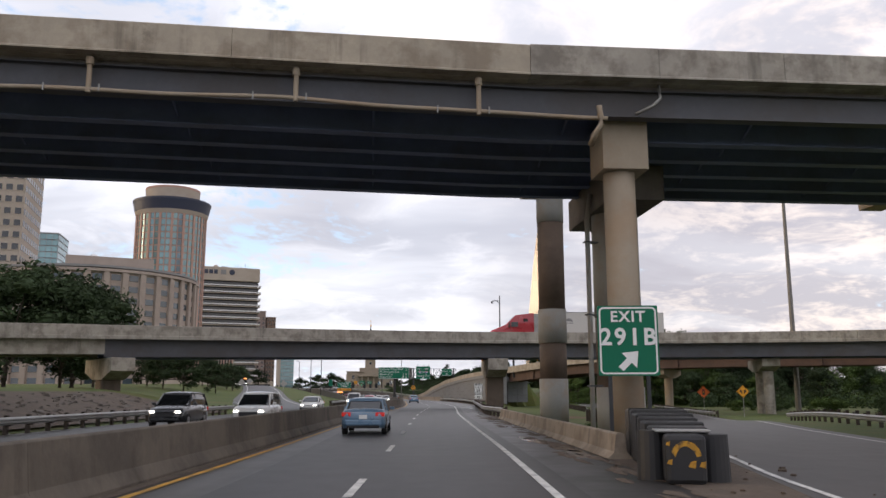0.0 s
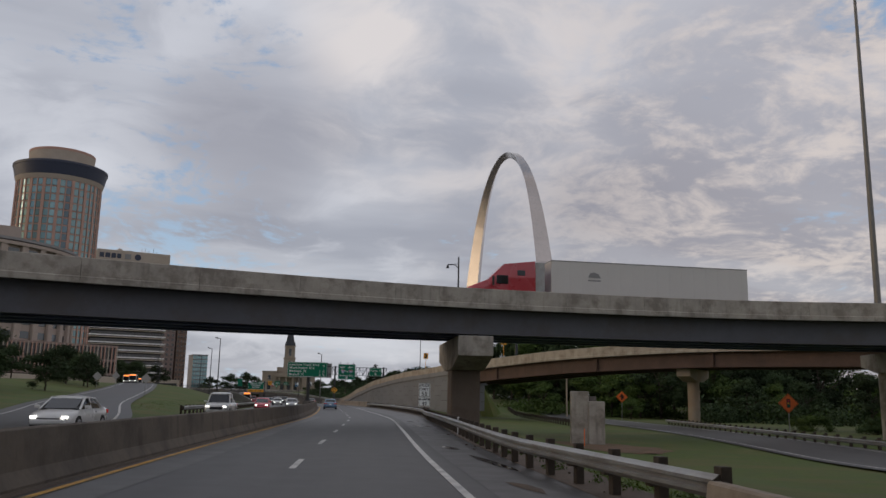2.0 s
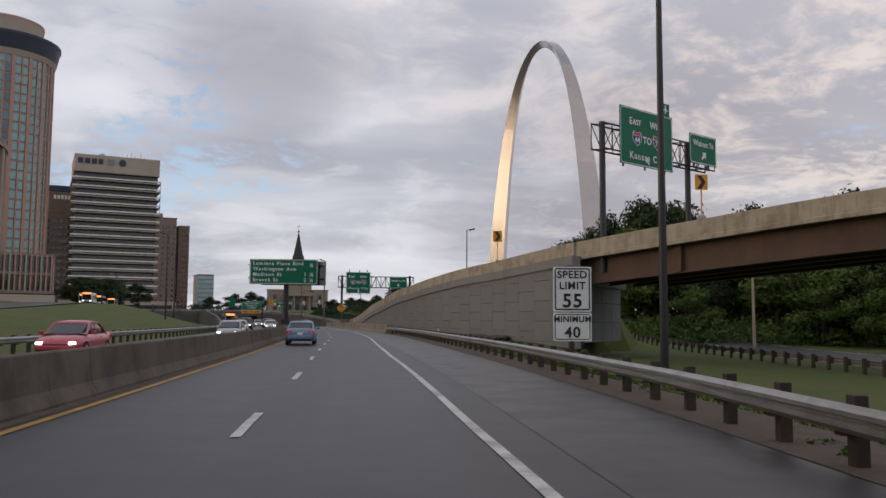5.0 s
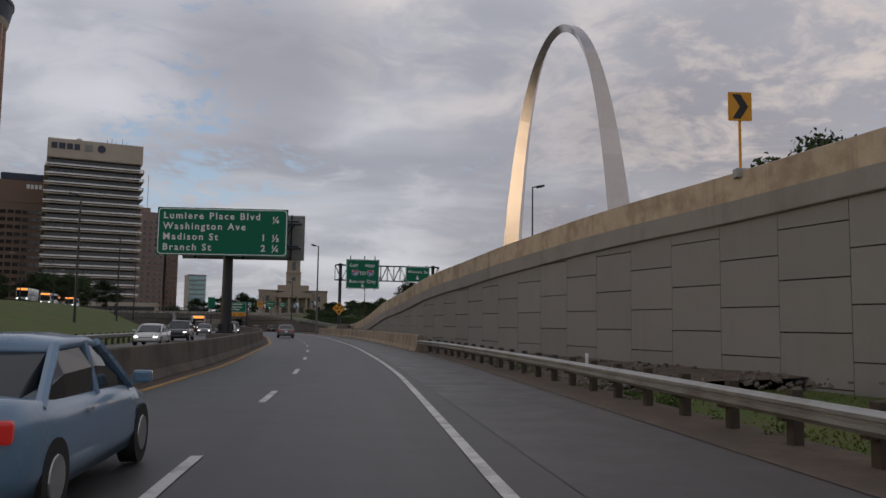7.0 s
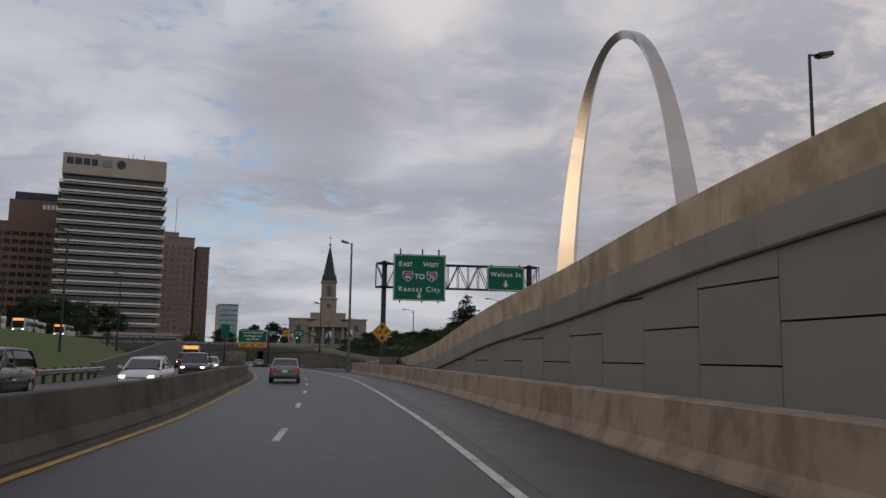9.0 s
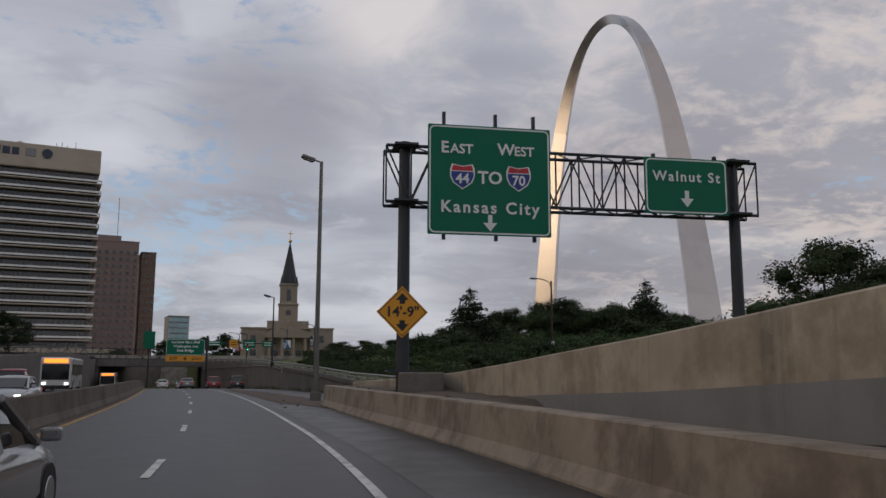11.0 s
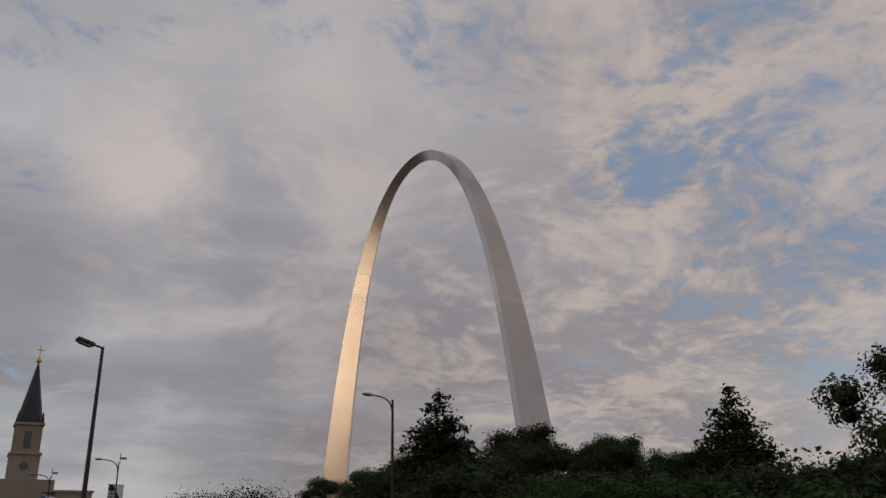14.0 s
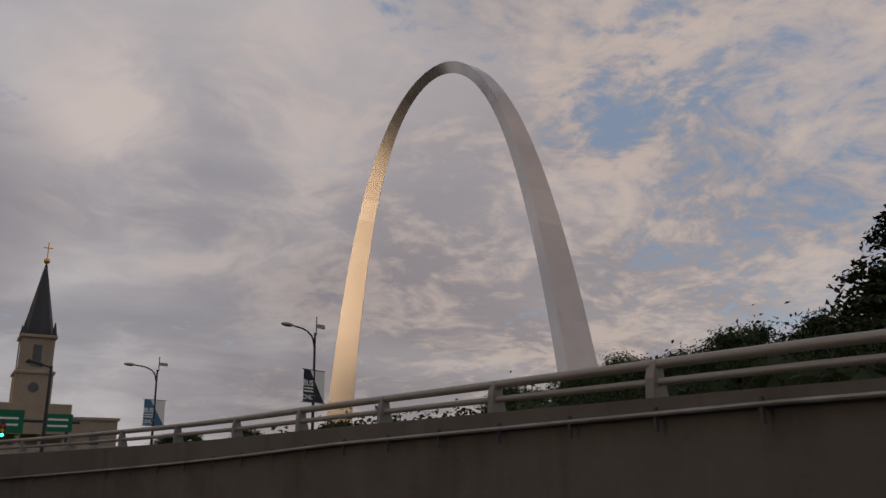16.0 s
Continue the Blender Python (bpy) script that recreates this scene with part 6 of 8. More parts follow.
def undergrowth(name, label, spots, per, leaf, seed, material, core=0.0):
    """Low growth that nobody could count, as one mesh of leaf clumps: spots of (x, y, width, height)."""
    rng = np.random.default_rng(seed)
    blobs = []
    for x, y, w, h in spots:
        z = gz(x, y)
        blobs.append((x, y, z + h * 0.35, w, w * 0.8, h * 0.65))
        blobs.append((x + rng.uniform(-w, w) * 0.7, y + rng.uniform(-w, w) * 0.5, z + h * 0.25, w * 0.7, w * 0.7, h * 0.5))
    o = new(name, leaf_mesh(name, blobs, per * len(spots), leaf, rng, material, core))
    tagged(o, label, "undergrowth", kind="stuff")




def turf():
    """Blades of the nearer grass, as one mesh."""
    rng = np.random.default_rng(9)
    vs, fs = [], []
    for k in range(42000):
        if k % 4 < 3:
            y = rng.uniform(58, 172)
            x = cx(y) + rail_right(y) + 0.7 + 2.6 * rng.random() ** 1.8
        elif k % 8 == 3:
            y = rng.uniform(172, 210)
            x = cx(y) + rail_right(y) + 0.6 + rng.random() * (wall_x(y) - 0.8 - cx(y) - rail_right(y))
        else:
            y = rng.uniform(120, 260)
            x = cx(y) - 16.2 - 7 * rng.random()
        z, h, a = gz(x, y) - 0.02, rng.uniform(0.035, 0.10), rng.uniform(0, 6.28)
        dx, dy, w = math.cos(a), math.sin(a), rng.uniform(0.014, 0.03)
        i = len(vs)
        vs += [(x - dx * w, y - dy * w, z), (x + dx * w, y + dy * w, z), (x + rng.normal() * 0.06, y + rng.normal() * 0.06, z + h)]
        fs.append((i, i + 1, i + 2))
    me = bpy.data.meshes.new("grass")
    me.from_pydata(vs, [], fs)
    me.materials.append(mat("grass_blade", (0.075, 0.105, 0.013), 0.95, vary=0.4, scale=0.4, island=0.3, spec=0.1))
    tagged(new("grass", me), "short uneven green grass of the verges", "grass", kind="stuff")


turf()
rnd = random.Random(77)
spots = []
for k in range(190):
    y = rnd.uniform(292, 358)
    spots.append((wall_x(y) + rnd.uniform(4.5, 14), y, rnd.uniform(1.2, 2.4), rnd.uniform(0.5, 1.1)))
undergrowth("undergrowth", "dark low undergrowth behind the railing", spots, 300, 0.085, 41, LEAF)
spots = []
for k in range(150):
    y = rnd.uniform(296, 400)
    spots.append((wall_x(y) + rnd.uniform(14, 46), y, rnd.uniform(2.0, 3.4), rnd.uniform(1.0, 2.2)))
undergrowth("thicket_floor", "dark low growth under the park trees", spots, 170, 0.14, 46, LEAF)
spots = [(wall_x(y) + 9.0 + rnd.uniform(0, 3.5), y, rnd.uniform(1.3, 2.0), lerp_table([(362, 2.9), (368, 2.7), (374, 2.3), (379, 1.6), (384, 0.7)], y) * rnd.uniform(0.8, 1.1)) for y in [361 + 0.42 * k for k in range(56)]]
undergrowth("hedge_growth", "dense dark clipped growth behind the wall railing", spots, 640, 0.065, 45, LEAF, 0.55)
spots = [(46 + k * 0.9 + rnd.uniform(-1, 1), 204 - k * 0.42 + rnd.uniform(-7, 8), rnd.uniform(1.8, 3.2), rnd.uniform(1.4, 3.0)) for k in range(110)]
undergrowth("hedge_growth", "rough green bushes beyond the slip road", spots, 330, 0.20, 42, LEAF2)
spots = [(54 + k * 1.3 + rnd.uniform(-2, 2), 236 - k * 0.36 + rnd.uniform(-7, 7), rnd.uniform(2.5, 4.5), rnd.uniform(5, 9)) for k in range(90)]
spots += [(66 + k * 1.6 + rnd.uniform(-2, 2), 168 - k * 1.3 + rnd.uniform(-6, 6), rnd.uniform(2, 3.5), rnd.uniform(2.5, 4.5)) for k in range(50)]
undergrowth("woodland", "dense dark woodland behind the ramp bridge", spots, 420, 0.30, 43, LEAF)
weeds = []
for k in range(60):
    y = rnd.uniform(296, 400)
    weeds.append((wall_x(y) - rnd.uniform(0.15, 0.45), y, rnd.uniform(0.12, 0.3), rnd.uniform(0.15, 0.5)))
for k in range(90):
    y = rnd.uniform(30, 205)
    weeds.append((cx(y) + (rail_right(y) if y > 56 else 4.5) + rnd.uniform(0.5, 1.1), y, rnd.uniform(0.15, 0.4), rnd.uniform(0.12, 0.4)))
undergrowth("weeds", "scruffy weeds at the foot of wall and guardrail", weeds, 70, 0.04, 44, LEAF2)
for src in (*OAK, *PARK, *FAR, *SHRUB, FIR):
    for o in (*src.children, src):
        bpy.data.objects.remove(o)


# ---- road signs ----
def sign_face(parent, w, h, z, material=None, border=SIGN_W, r=0.22, x=0.0, y=0.0, name="sign_panel", back=True):
    """A sign plate with rounded corners, a border line and a ribbed back; its centre at (x, z)."""
    material = material or SIGN_G
    p = part(name, flat_poly(bmesh.new(), round_rect(w, h, 0.04, x, z, 3), y, 0.05), material, parent)
    bw = min(0.055, 0.03 * h)
    outer, inner = round_rect(w - 0.10, h - 0.10, r, x, z, 7), round_rect(w - 0.10 - 2 * bw, h - 0.10 - 2 * bw, max(0.02, r - bw), x, z, 7)
    b = bmesh.new()
    vo = [b.verts.new((a, y - 0.008, c)) for a, c in outer]
    vi = [b.verts.new((a, y - 0.008, c)) for a, c in inner]
    for i in range(len(vo)):
        j = (i + 1) % len(vo)
        b.faces.new((vo[i], vo[j], vi[j], vi[i]))
    bmesh.ops.recalc_face_normals(b, faces=b.faces[:])
    part("border", b, border, p)
    if back:
        k = max(2, int(h / 0.9))
        for i in range(k):
            part("stringer", nbox((x, y + 0.09, z - h / 2 + (i + 0.5) * h / k), (w - 0.1, 0.07, 0.07)), SIGN_BACK, parent)
    return p


def arrow(parent, x, z, s, ang, y=-0.012, material=None):
    pts = [(-0.13, 0.0), (-0.13, 0.48), (-0.42, 0.48), (0, 1.0), (0.42, 0.48), (0.13, 0.48), (0.13, 0.0)]
    c, q = math.cos(radians(ang)), math.sin(radians(ang))
    pts = [(x + s * (a * c - (b - 0.5) * q), z + s * (a * q + (b - 0.5) * c)) for a, b in pts]
    part("arrow", flat_poly(bmesh.new(), pts, y), material or SIGN_W, parent)


def shield(parent, x, z, s, number, y=0.0):
    pts = [(-0.42, 0.5), (0, 0.42), (0.42, 0.5), (0.5, 0.28), (0.5, 0.0), (0.38, -0.28), (0, -0.55), (-0.38, -0.28), (-0.5, 0.0), (-0.5, 0.28)]
    part("shield_rim", flat_poly(bmesh.new(), [(x + s * a * 1.12, z + s * b * 1.1) for a, b in pts], y - 0.012), SIGN_W, parent)
    part("shield_field", flat_poly(bmesh.new(), [(x + s * a, z + s * min(b, 0.2)) for a, b in pts], y - 0.02), SIGN_B, parent)
    part("shield_crown", flat_poly(bmesh.new(), [(x - 0.49 * s, z + 0.24 * s), (x - 0.42 * s, z + 0.5 * s), (x, z + 0.42 * s), (x + 0.42 * s, z + 0.5 * s), (x + 0.49 * s, z + 0.24 * s)], y - 0.02), SIGN_R, parent)
    put_text(number, 0.62 * s, x, z - 0.32 * s, parent, y - 0.03)


def distance_sign():
    t = thing("distance_sign", "large green distance sign on a black post in the median", "road sign", (5.92, 208.7, 0), -5)
    sign_face(t, 7.6, 2.82, 6.93)
    for k, (a, d) in enumerate((("Lumiere Place Blvd", "\u00bc"), ("Washington Ave", ""), ("Madison St", "1 \u00bd"), ("Branch St", "2 \u00bc"))):
        put_text(a, 0.55, -3.45, 7.68 - k * 0.62, t, align="LEFT", spacing=1.3)
        if d:
            put_text(d[-1], 0.58, 3.35, 7.66 - k * 0.62 - (0.16 if k == 0 else 0), t, align="RIGHT")
            if len(d) > 1:
                put_text(d[0], 0.55, 2.52, 7.68 - k * 0.62, t, align="RIGHT")
    part("post", rod(bmesh.new(), (0.15, 1.2, 0.9), (0.15, 1.2, 7.9), 0.34, 0.26, 20), BLACKPOLE, t)
    part("base_plate", nbox((0.15, 1.2, 1.05), (1.0, 1.0, 0.12), bevel=0.02), BLACKPOLE, t)
    for k in range(4):
        a = radians(45 + 90 * k)
        part("gusset", nbox((0.15 + 0.38 * math.cos(a), 1.2 + 0.38 * math.sin(a), 1.3), (0.3, 0.03, 0.5), 45 + 90 * k), BLACKPOLE, t)
    for z in (6.2, 7.7):
        for y in (0.45, 1.95):
            part("chord", rod(bmesh.new(), (-4.0, y, z), (4.4, y, z), 0.06, seg=8), TRUSS, t)
        for x in range(-4, 4):
            part("lacing", rod(bmesh.new(), (x, 0.45, z), (x + 1, 1.95, z), 0.035, seg=6), TRUSS, t)
    for x in range(-4, 4):
        for y in (0.45, 1.95):
            part("lacing", rod(bmesh.new(), (x, y, 6.2), (x + 1, y, 7.7), 0.035, seg=6), TRUSS, t)
        part("lacing", rod(bmesh.new(), (x, 1.95, 6.2), (x, 1.95, 7.7), 0.035, seg=6), TRUSS, t)
    # the back of the sign for the other way
    part("sign_back", nbox((0.85, 2.35, 6.9), (7.4, 0.05, 2.8)), SIGN_BACK, t, "ribbed aluminium back of a sign")
    for k in range(12):
        part("back_rib", nbox((0.85, 2.28, 5.65 + k * 0.23), (7.4, 0.09, 0.05)), SIGN_BACK, t)
    for x in (-2.05, 0.85, 3.75):
        part("back_post", nbox((x, 2.2, 6.9), (0.1, 0.14, 2.8)), TRUSS, t)
    part("plinth", nbox((0.15, 1.2, 0.45), (1.6, 3.4, 1.05), bevel=0.06), CONC_DIRTY, t, "stained concrete plinth in the median wall")


distance_sign()


def box_truss(t, x0, x1, z0, z1, y0, y1, bays, mat_=None):
    mat_ = mat_ or TRUSS
    for y in (y0, y1):
        for z in (z0, z1):
            part("chord", rod(bmesh.new(), (x0, y, z), (x1, y, z), 0.065, seg=8), mat_, t)
    s = (x1 - x0) / bays
    for k in range(bays + 1):
        x = x0 + k * s
        for y in (y0, y1):
            part("lacing", rod(bmesh.new(), (x, y, z0), (x, y, z1), 0.035, seg=6), mat_, t)
        if k < bays:
            e = x + s
            for y in (y0, y1):
                a, c = ((z0, z1) if k % 2 else (z1, z0))
                part("lacing", rod(bmesh.new(), (x, y, a), (e, y, c), 0.035, seg=6), mat_, t)
            for z in (z0, z1):
                a, c = ((y0, y1) if k % 2 else (y1, y0))
                part("lacing", rod(bmesh.new(), (x, a, z), (e, c, z), 0.03, seg=6), mat_, t)


def interstate_face(t, ox, z0, w, h, angle, y=0.0):
    """East/West 44 to 70 sign with its lower edge at z0, centred on ox."""
    k = w / 4.7
    f = y - 0.03
    put_text("E", 0.62 * k, ox - 1.72 * k, z0 + h - 1.08 * k, t, f)
    put_text("AST", 0.5 * k, ox - 1.08 * k, z0 + h - 1.08 * k, t, f)
    put_text("W", 0.62 * k, ox + 0.62 * k, z0 + h - 1.08 * k, t, f)
    put_text("EST", 0.5 * k, ox + 1.32 * k, z0 + h - 1.08 * k, t, f)
    shield(t, ox - 1.05 * k, z0 + h - 1.95 * k, 0.84 * k, "44", y)
    put_text("TO", 0.66 * k, ox, z0 + h - 2.2 * k, t, f)
    shield(t, ox + 1.1 * k, z0 + h - 1.95 * k, 0.84 * k, "70", y)
    put_text("Kansas City", 0.62 * k, ox, z0 + h - 3.32 * k, t, f, spacing=1.26)
    arrow(t, ox, z0 + 0.46 * k, 0.62 * k, angle, y - 0.012)


def gantry_main():
    t = thing("sign_gantry", "black truss sign gantry with two green exit signs", "sign gantry", (14.45, 278.05, 0), 2)
    for x, z in ((0, 1.0), (13.5, 0.8)):
        part("post", rod(bmesh.new(), (x, 0, z), (x, 0, 10.35), 0.25, 0.21, 20), TRUSS, t)
        part("base_plate", nbox((x, 0, 1.72), (1.2, 1.2, 0.08)), TRUSS, t)
        for zz in (8.0, 10.15):
            part("bracket", nbox((x, 0, zz), (0.9, 1.3, 0.1), bevel=0.02), TRUSS, t)
    box_truss(t, -0.75, 14.3, 7.95, 10.1, -0.45, 0.45, 16)
    face = sign_face(t, 4.75, 4.2, 8.83, x=3.15, y=-0.75)
    for x in (1.4, 3.4, 4.9):
        part("hanger", nbox((x, -0.6, 9.0), (0.12, 0.14, 4.9)), TRUSS, t)
    interstate_face(face, 3.15, 6.73, 4.75, 4.2, 180, -0.75)
    face = sign_face(t, 3.5, 2.25, 8.96, x=11.1, y=-0.75)
    put_text("Walnut St", 0.56, 11.1, 9.15, face, -0.78, spacing=1.24)
    arrow(face, 11.1, 8.45, 0.66, 180, -0.762)
    for x in (9.8, 12.4):
        part("hanger", nbox((x, -0.6, 9.0), (0.12, 0.14, 2.5)), TRUSS, t)
    part("pedestal", nbox((0.55, -0.4, 0.8), (1.5, 4.2, 1.75), -6, bevel=0.05), CONC_DIRTY, t, "dark stained concrete pedestal")
    return t


gantry_main()


def diamond(at, rz, size, material, draw, label, post=True, z=0.0):
    t = thing("warning_sign", label, "road sign", at, rz)
    d = size / math.sqrt(2)
    part("sign_panel", flat_poly(bmesh.new(), [(0, z - d), (d, z), (0, z + d), (-d, z)], 0.0, 0.02), material, t)
    k = 0.93
    b = bmesh.new()
    o = [b.verts.new((a * k * d, -0.006, z + c * k * d)) for a, c in ((0, -1), (1, 0), (0, 1), (-1, 0))]
    i_ = [b.verts.new((a * 0.89 * d, -0.006, z + c * 0.89 * d)) for a, c in ((0, -1), (1, 0), (0, 1), (-1, 0))]
    for q in range(4):
        b.faces.new((o[q], o[(q + 1) % 4], i_[(q + 1) % 4], i_[q]))
    part("border", b, SIGN_K, t)
    draw(t, z, d)
    if post:
        part("post", nbox((0, 0.05, (z + 0.2) / 2 - 0.1), (0.07, 0.05, z + 0.4)), GALV, t)
    return t


def clearance(t, z, d):
    put_text("14'-9\"", 0.52, 0, z - 0.16, t, -0.012, SIGN_K)
    for s in (1, -1):
        pts = [(-0.10, 0.30), (-0.10, 0.44), (-0.24, 0.44), (0, 0.70), (0.24, 0.44), (0.10, 0.44), (0.10, 0.30)]
        part("arrow", flat_poly(bmesh.new(), [(a, z + s * b) for a, b in pts], -0.008), SIGN_K, t)


diamond((14.38, 277.62, 0), 0, 1.34, SIGN_Y, clearance, "yellow low-clearance diamond sign on the gantry post", False, 3.85)


def merge_mark(t, z, d):
    arrow(t, 0, z, 0.9, 0, -0.008, SIGN_K)
    part("arrow_tail", flat_poly(bmesh.new(), [(0.05, z - 0.05), (0.3, z - 0.35), (0.38, z - 0.28), (0.1, z + 0.08)], -0.008), SIGN_K, t)


def signal_mark(t, z, d):
    part("symbol", nbox((0, -0.006, z), (0.3, 0.006, 0.75)), SIGN_K, t)
    for k, m in ((0.22, SIGN_R), (0.0, SIGN_Y), (-0.22, SIGN_G)):
        part("symbol_lamp", rod(bmesh.new(), (0, -0.014, z + k), (0, -0.008, z + k), 0.085, seg=16), m, t)


def divide_mark(t, z, d):
    for s in (-1, 1):
        arrow(t, 0.2 * s, z, 0.5, -20 * s, -0.008, SIGN_K)


diamond((51, 162.5, -0.9), -20, 1.22, SIGN_O, merge_mark, "orange temporary merge diamond sign on a post", True, 3.5)
diamond((46.5, 113.4, -0.9), -18, 1.22, SIGN_O, signal_mark, "orange signal-ahead diamond sign on a dark post", True, 2.8)
diamond((42.6, 92.5, -0.9), -18, 1.0, SIGN_Y, divide_mark, "yellow diamond sign with two arrows on a post", True, 2.8)


def speed_signs():
    t = thing("speed_sign", "white speed limit and minimum speed signs on a post", "road sign", (18.45, 141.6, 0), -9)
    sign_face(t, 1.32, 1.55, 2.68, SIGN_W, SIGN_K, 0.08, back=False)
    put_text("SPEED", 0.36, 0, 3.06, t, -0.012, SIGN_K, spacing=1.08)
    put_text("LIMIT", 0.36, 0, 2.68, t, -0.012, SIGN_K, spacing=1.08)
    put_text("55", 0.66, 0, 2.06, t, -0.012, SIGN_K, spacing=1.1)
    sign_face(t, 1.32, 0.98, 1.38, SIGN_W, SIGN_K, 0.08, back=False)
    put_text("MINIMUM", 0.29, 0, 1.55, t, -0.012, SIGN_K, spacing=1.05)
    put_text("40", 0.52, 0, 1.02, t, -0.012, SIGN_K, spacing=1.1)
    part("post", nbox((0, 0.1, 1.55), (0.14, 0.1, 3.4)), WOOD, t)


speed_signs()


def exit_sign():
    t = thing("exit_sign", "green exit gore sign on two dark posts", "road sign", (8.45, 26.6, 0), -8)
    sign_face(t, 1.98, 2.3, 3.34, r=0.16)
    put_text("EXIT", 0.50, 0, 3.96, t, -0.02, spacing=1.15)
    put_text("291B", 0.78, 0, 3.2, t, -0.02, spacing=1.2)
    arrow(t, 0.02, 2.7, 0.82, -45)
    for x in (-0.62, 0.62):
        part("post", nbox((x, 0.1, 1.95), (0.12, 0.14, 4.3)), BLACKPOLE, t)


exit_sign()


def ramp_gantry():
    t = thing("sign_gantry", "black truss gantry with two green signs over the ramp", "sign gantry", (30.4, 168.5, 5.0), 31)
    for x in (-0.7, 9.6):
        part("post", rod(bmesh.new(), (x, 0.9, 0), (x, 0.9, 10.6), 0.22, seg=14), TRUSS, t)
    box_truss(t, -1.4, 12.6, 8.6, 10.4, 0.4, 1.3, 12)
    sign_face(t, 6.2, 4.15, 9.75, x=3.25)
    interstate_face(t, 3.25, 7.67, 5.2, 4.15, 35)
    sign_face(t, 3.6, 2.3, 9.95, x=10.4)
    put_text("Walnut St", 0.62, 10.4, 10.2, t, -0.03, spacing=1.08)
    arrow(t, 10.5, 9.5, 0.8, -45)
    part("sign_panel", nbox((5.5, 0.0, 12.3), (1.0, 0.05, 0.95)), SIGN_G, t, "small green airport sign")
    b = flat_poly(bmesh.new(), [(5.44, 12.6), (5.5, 12.7), (5.56, 12.6), (5.56, 12.4), (5.85, 12.22), (5.56, 12.26), (5.56, 12.08), (5.5, 12.0), (5.44, 12.08), (5.44, 12.26), (5.15, 12.22), (5.44, 12.4)], -0.04)
    part("aircraft_symbol", b, SIGN_W, t)
    for x in (0.7, 3.2, 5.6, 9.4, 11.4):
        part("hanger", nbox((x, 0.2, 9.7), (0.1, 0.12, 4.4 if x < 7 else 2.5)), TRUSS, t)


ramp_gantry()


def chevron(x, y, z, rz):
    t = thing("chevron_sign", "yellow chevron curve sign bolted to the parapet", "road sign", (x, y, z), rz, group="chevrons")
    part("sign_panel", flat_poly(bmesh.new(), round_rect(0.78, 0.95, 0.04, 0, 2.3, 3), 0, 0.02), SIGN_Y, t)
    part("chevron", flat_poly(bmesh.new(), [(-0.25, 2.7), (0.02, 2.7), (0.27, 2.3), (0.02, 1.9), (-0.25, 1.9), (0.0, 2.3)], -0.008), SIGN_K, t)
    part("post", nbox((0, 0.05, 1.1), (0.07, 0.07, 2.6)), SIGN_Y, t, "yellow post")
    part("clamp", nbox((0, 0.05, 0.1), (0.4, 0.35, 0.3), bevel=0.02), GALV, t)


chevron(25.05, 183.6, 6.55, -6)
chevron(32.7, 160.8, 7.75, -6)


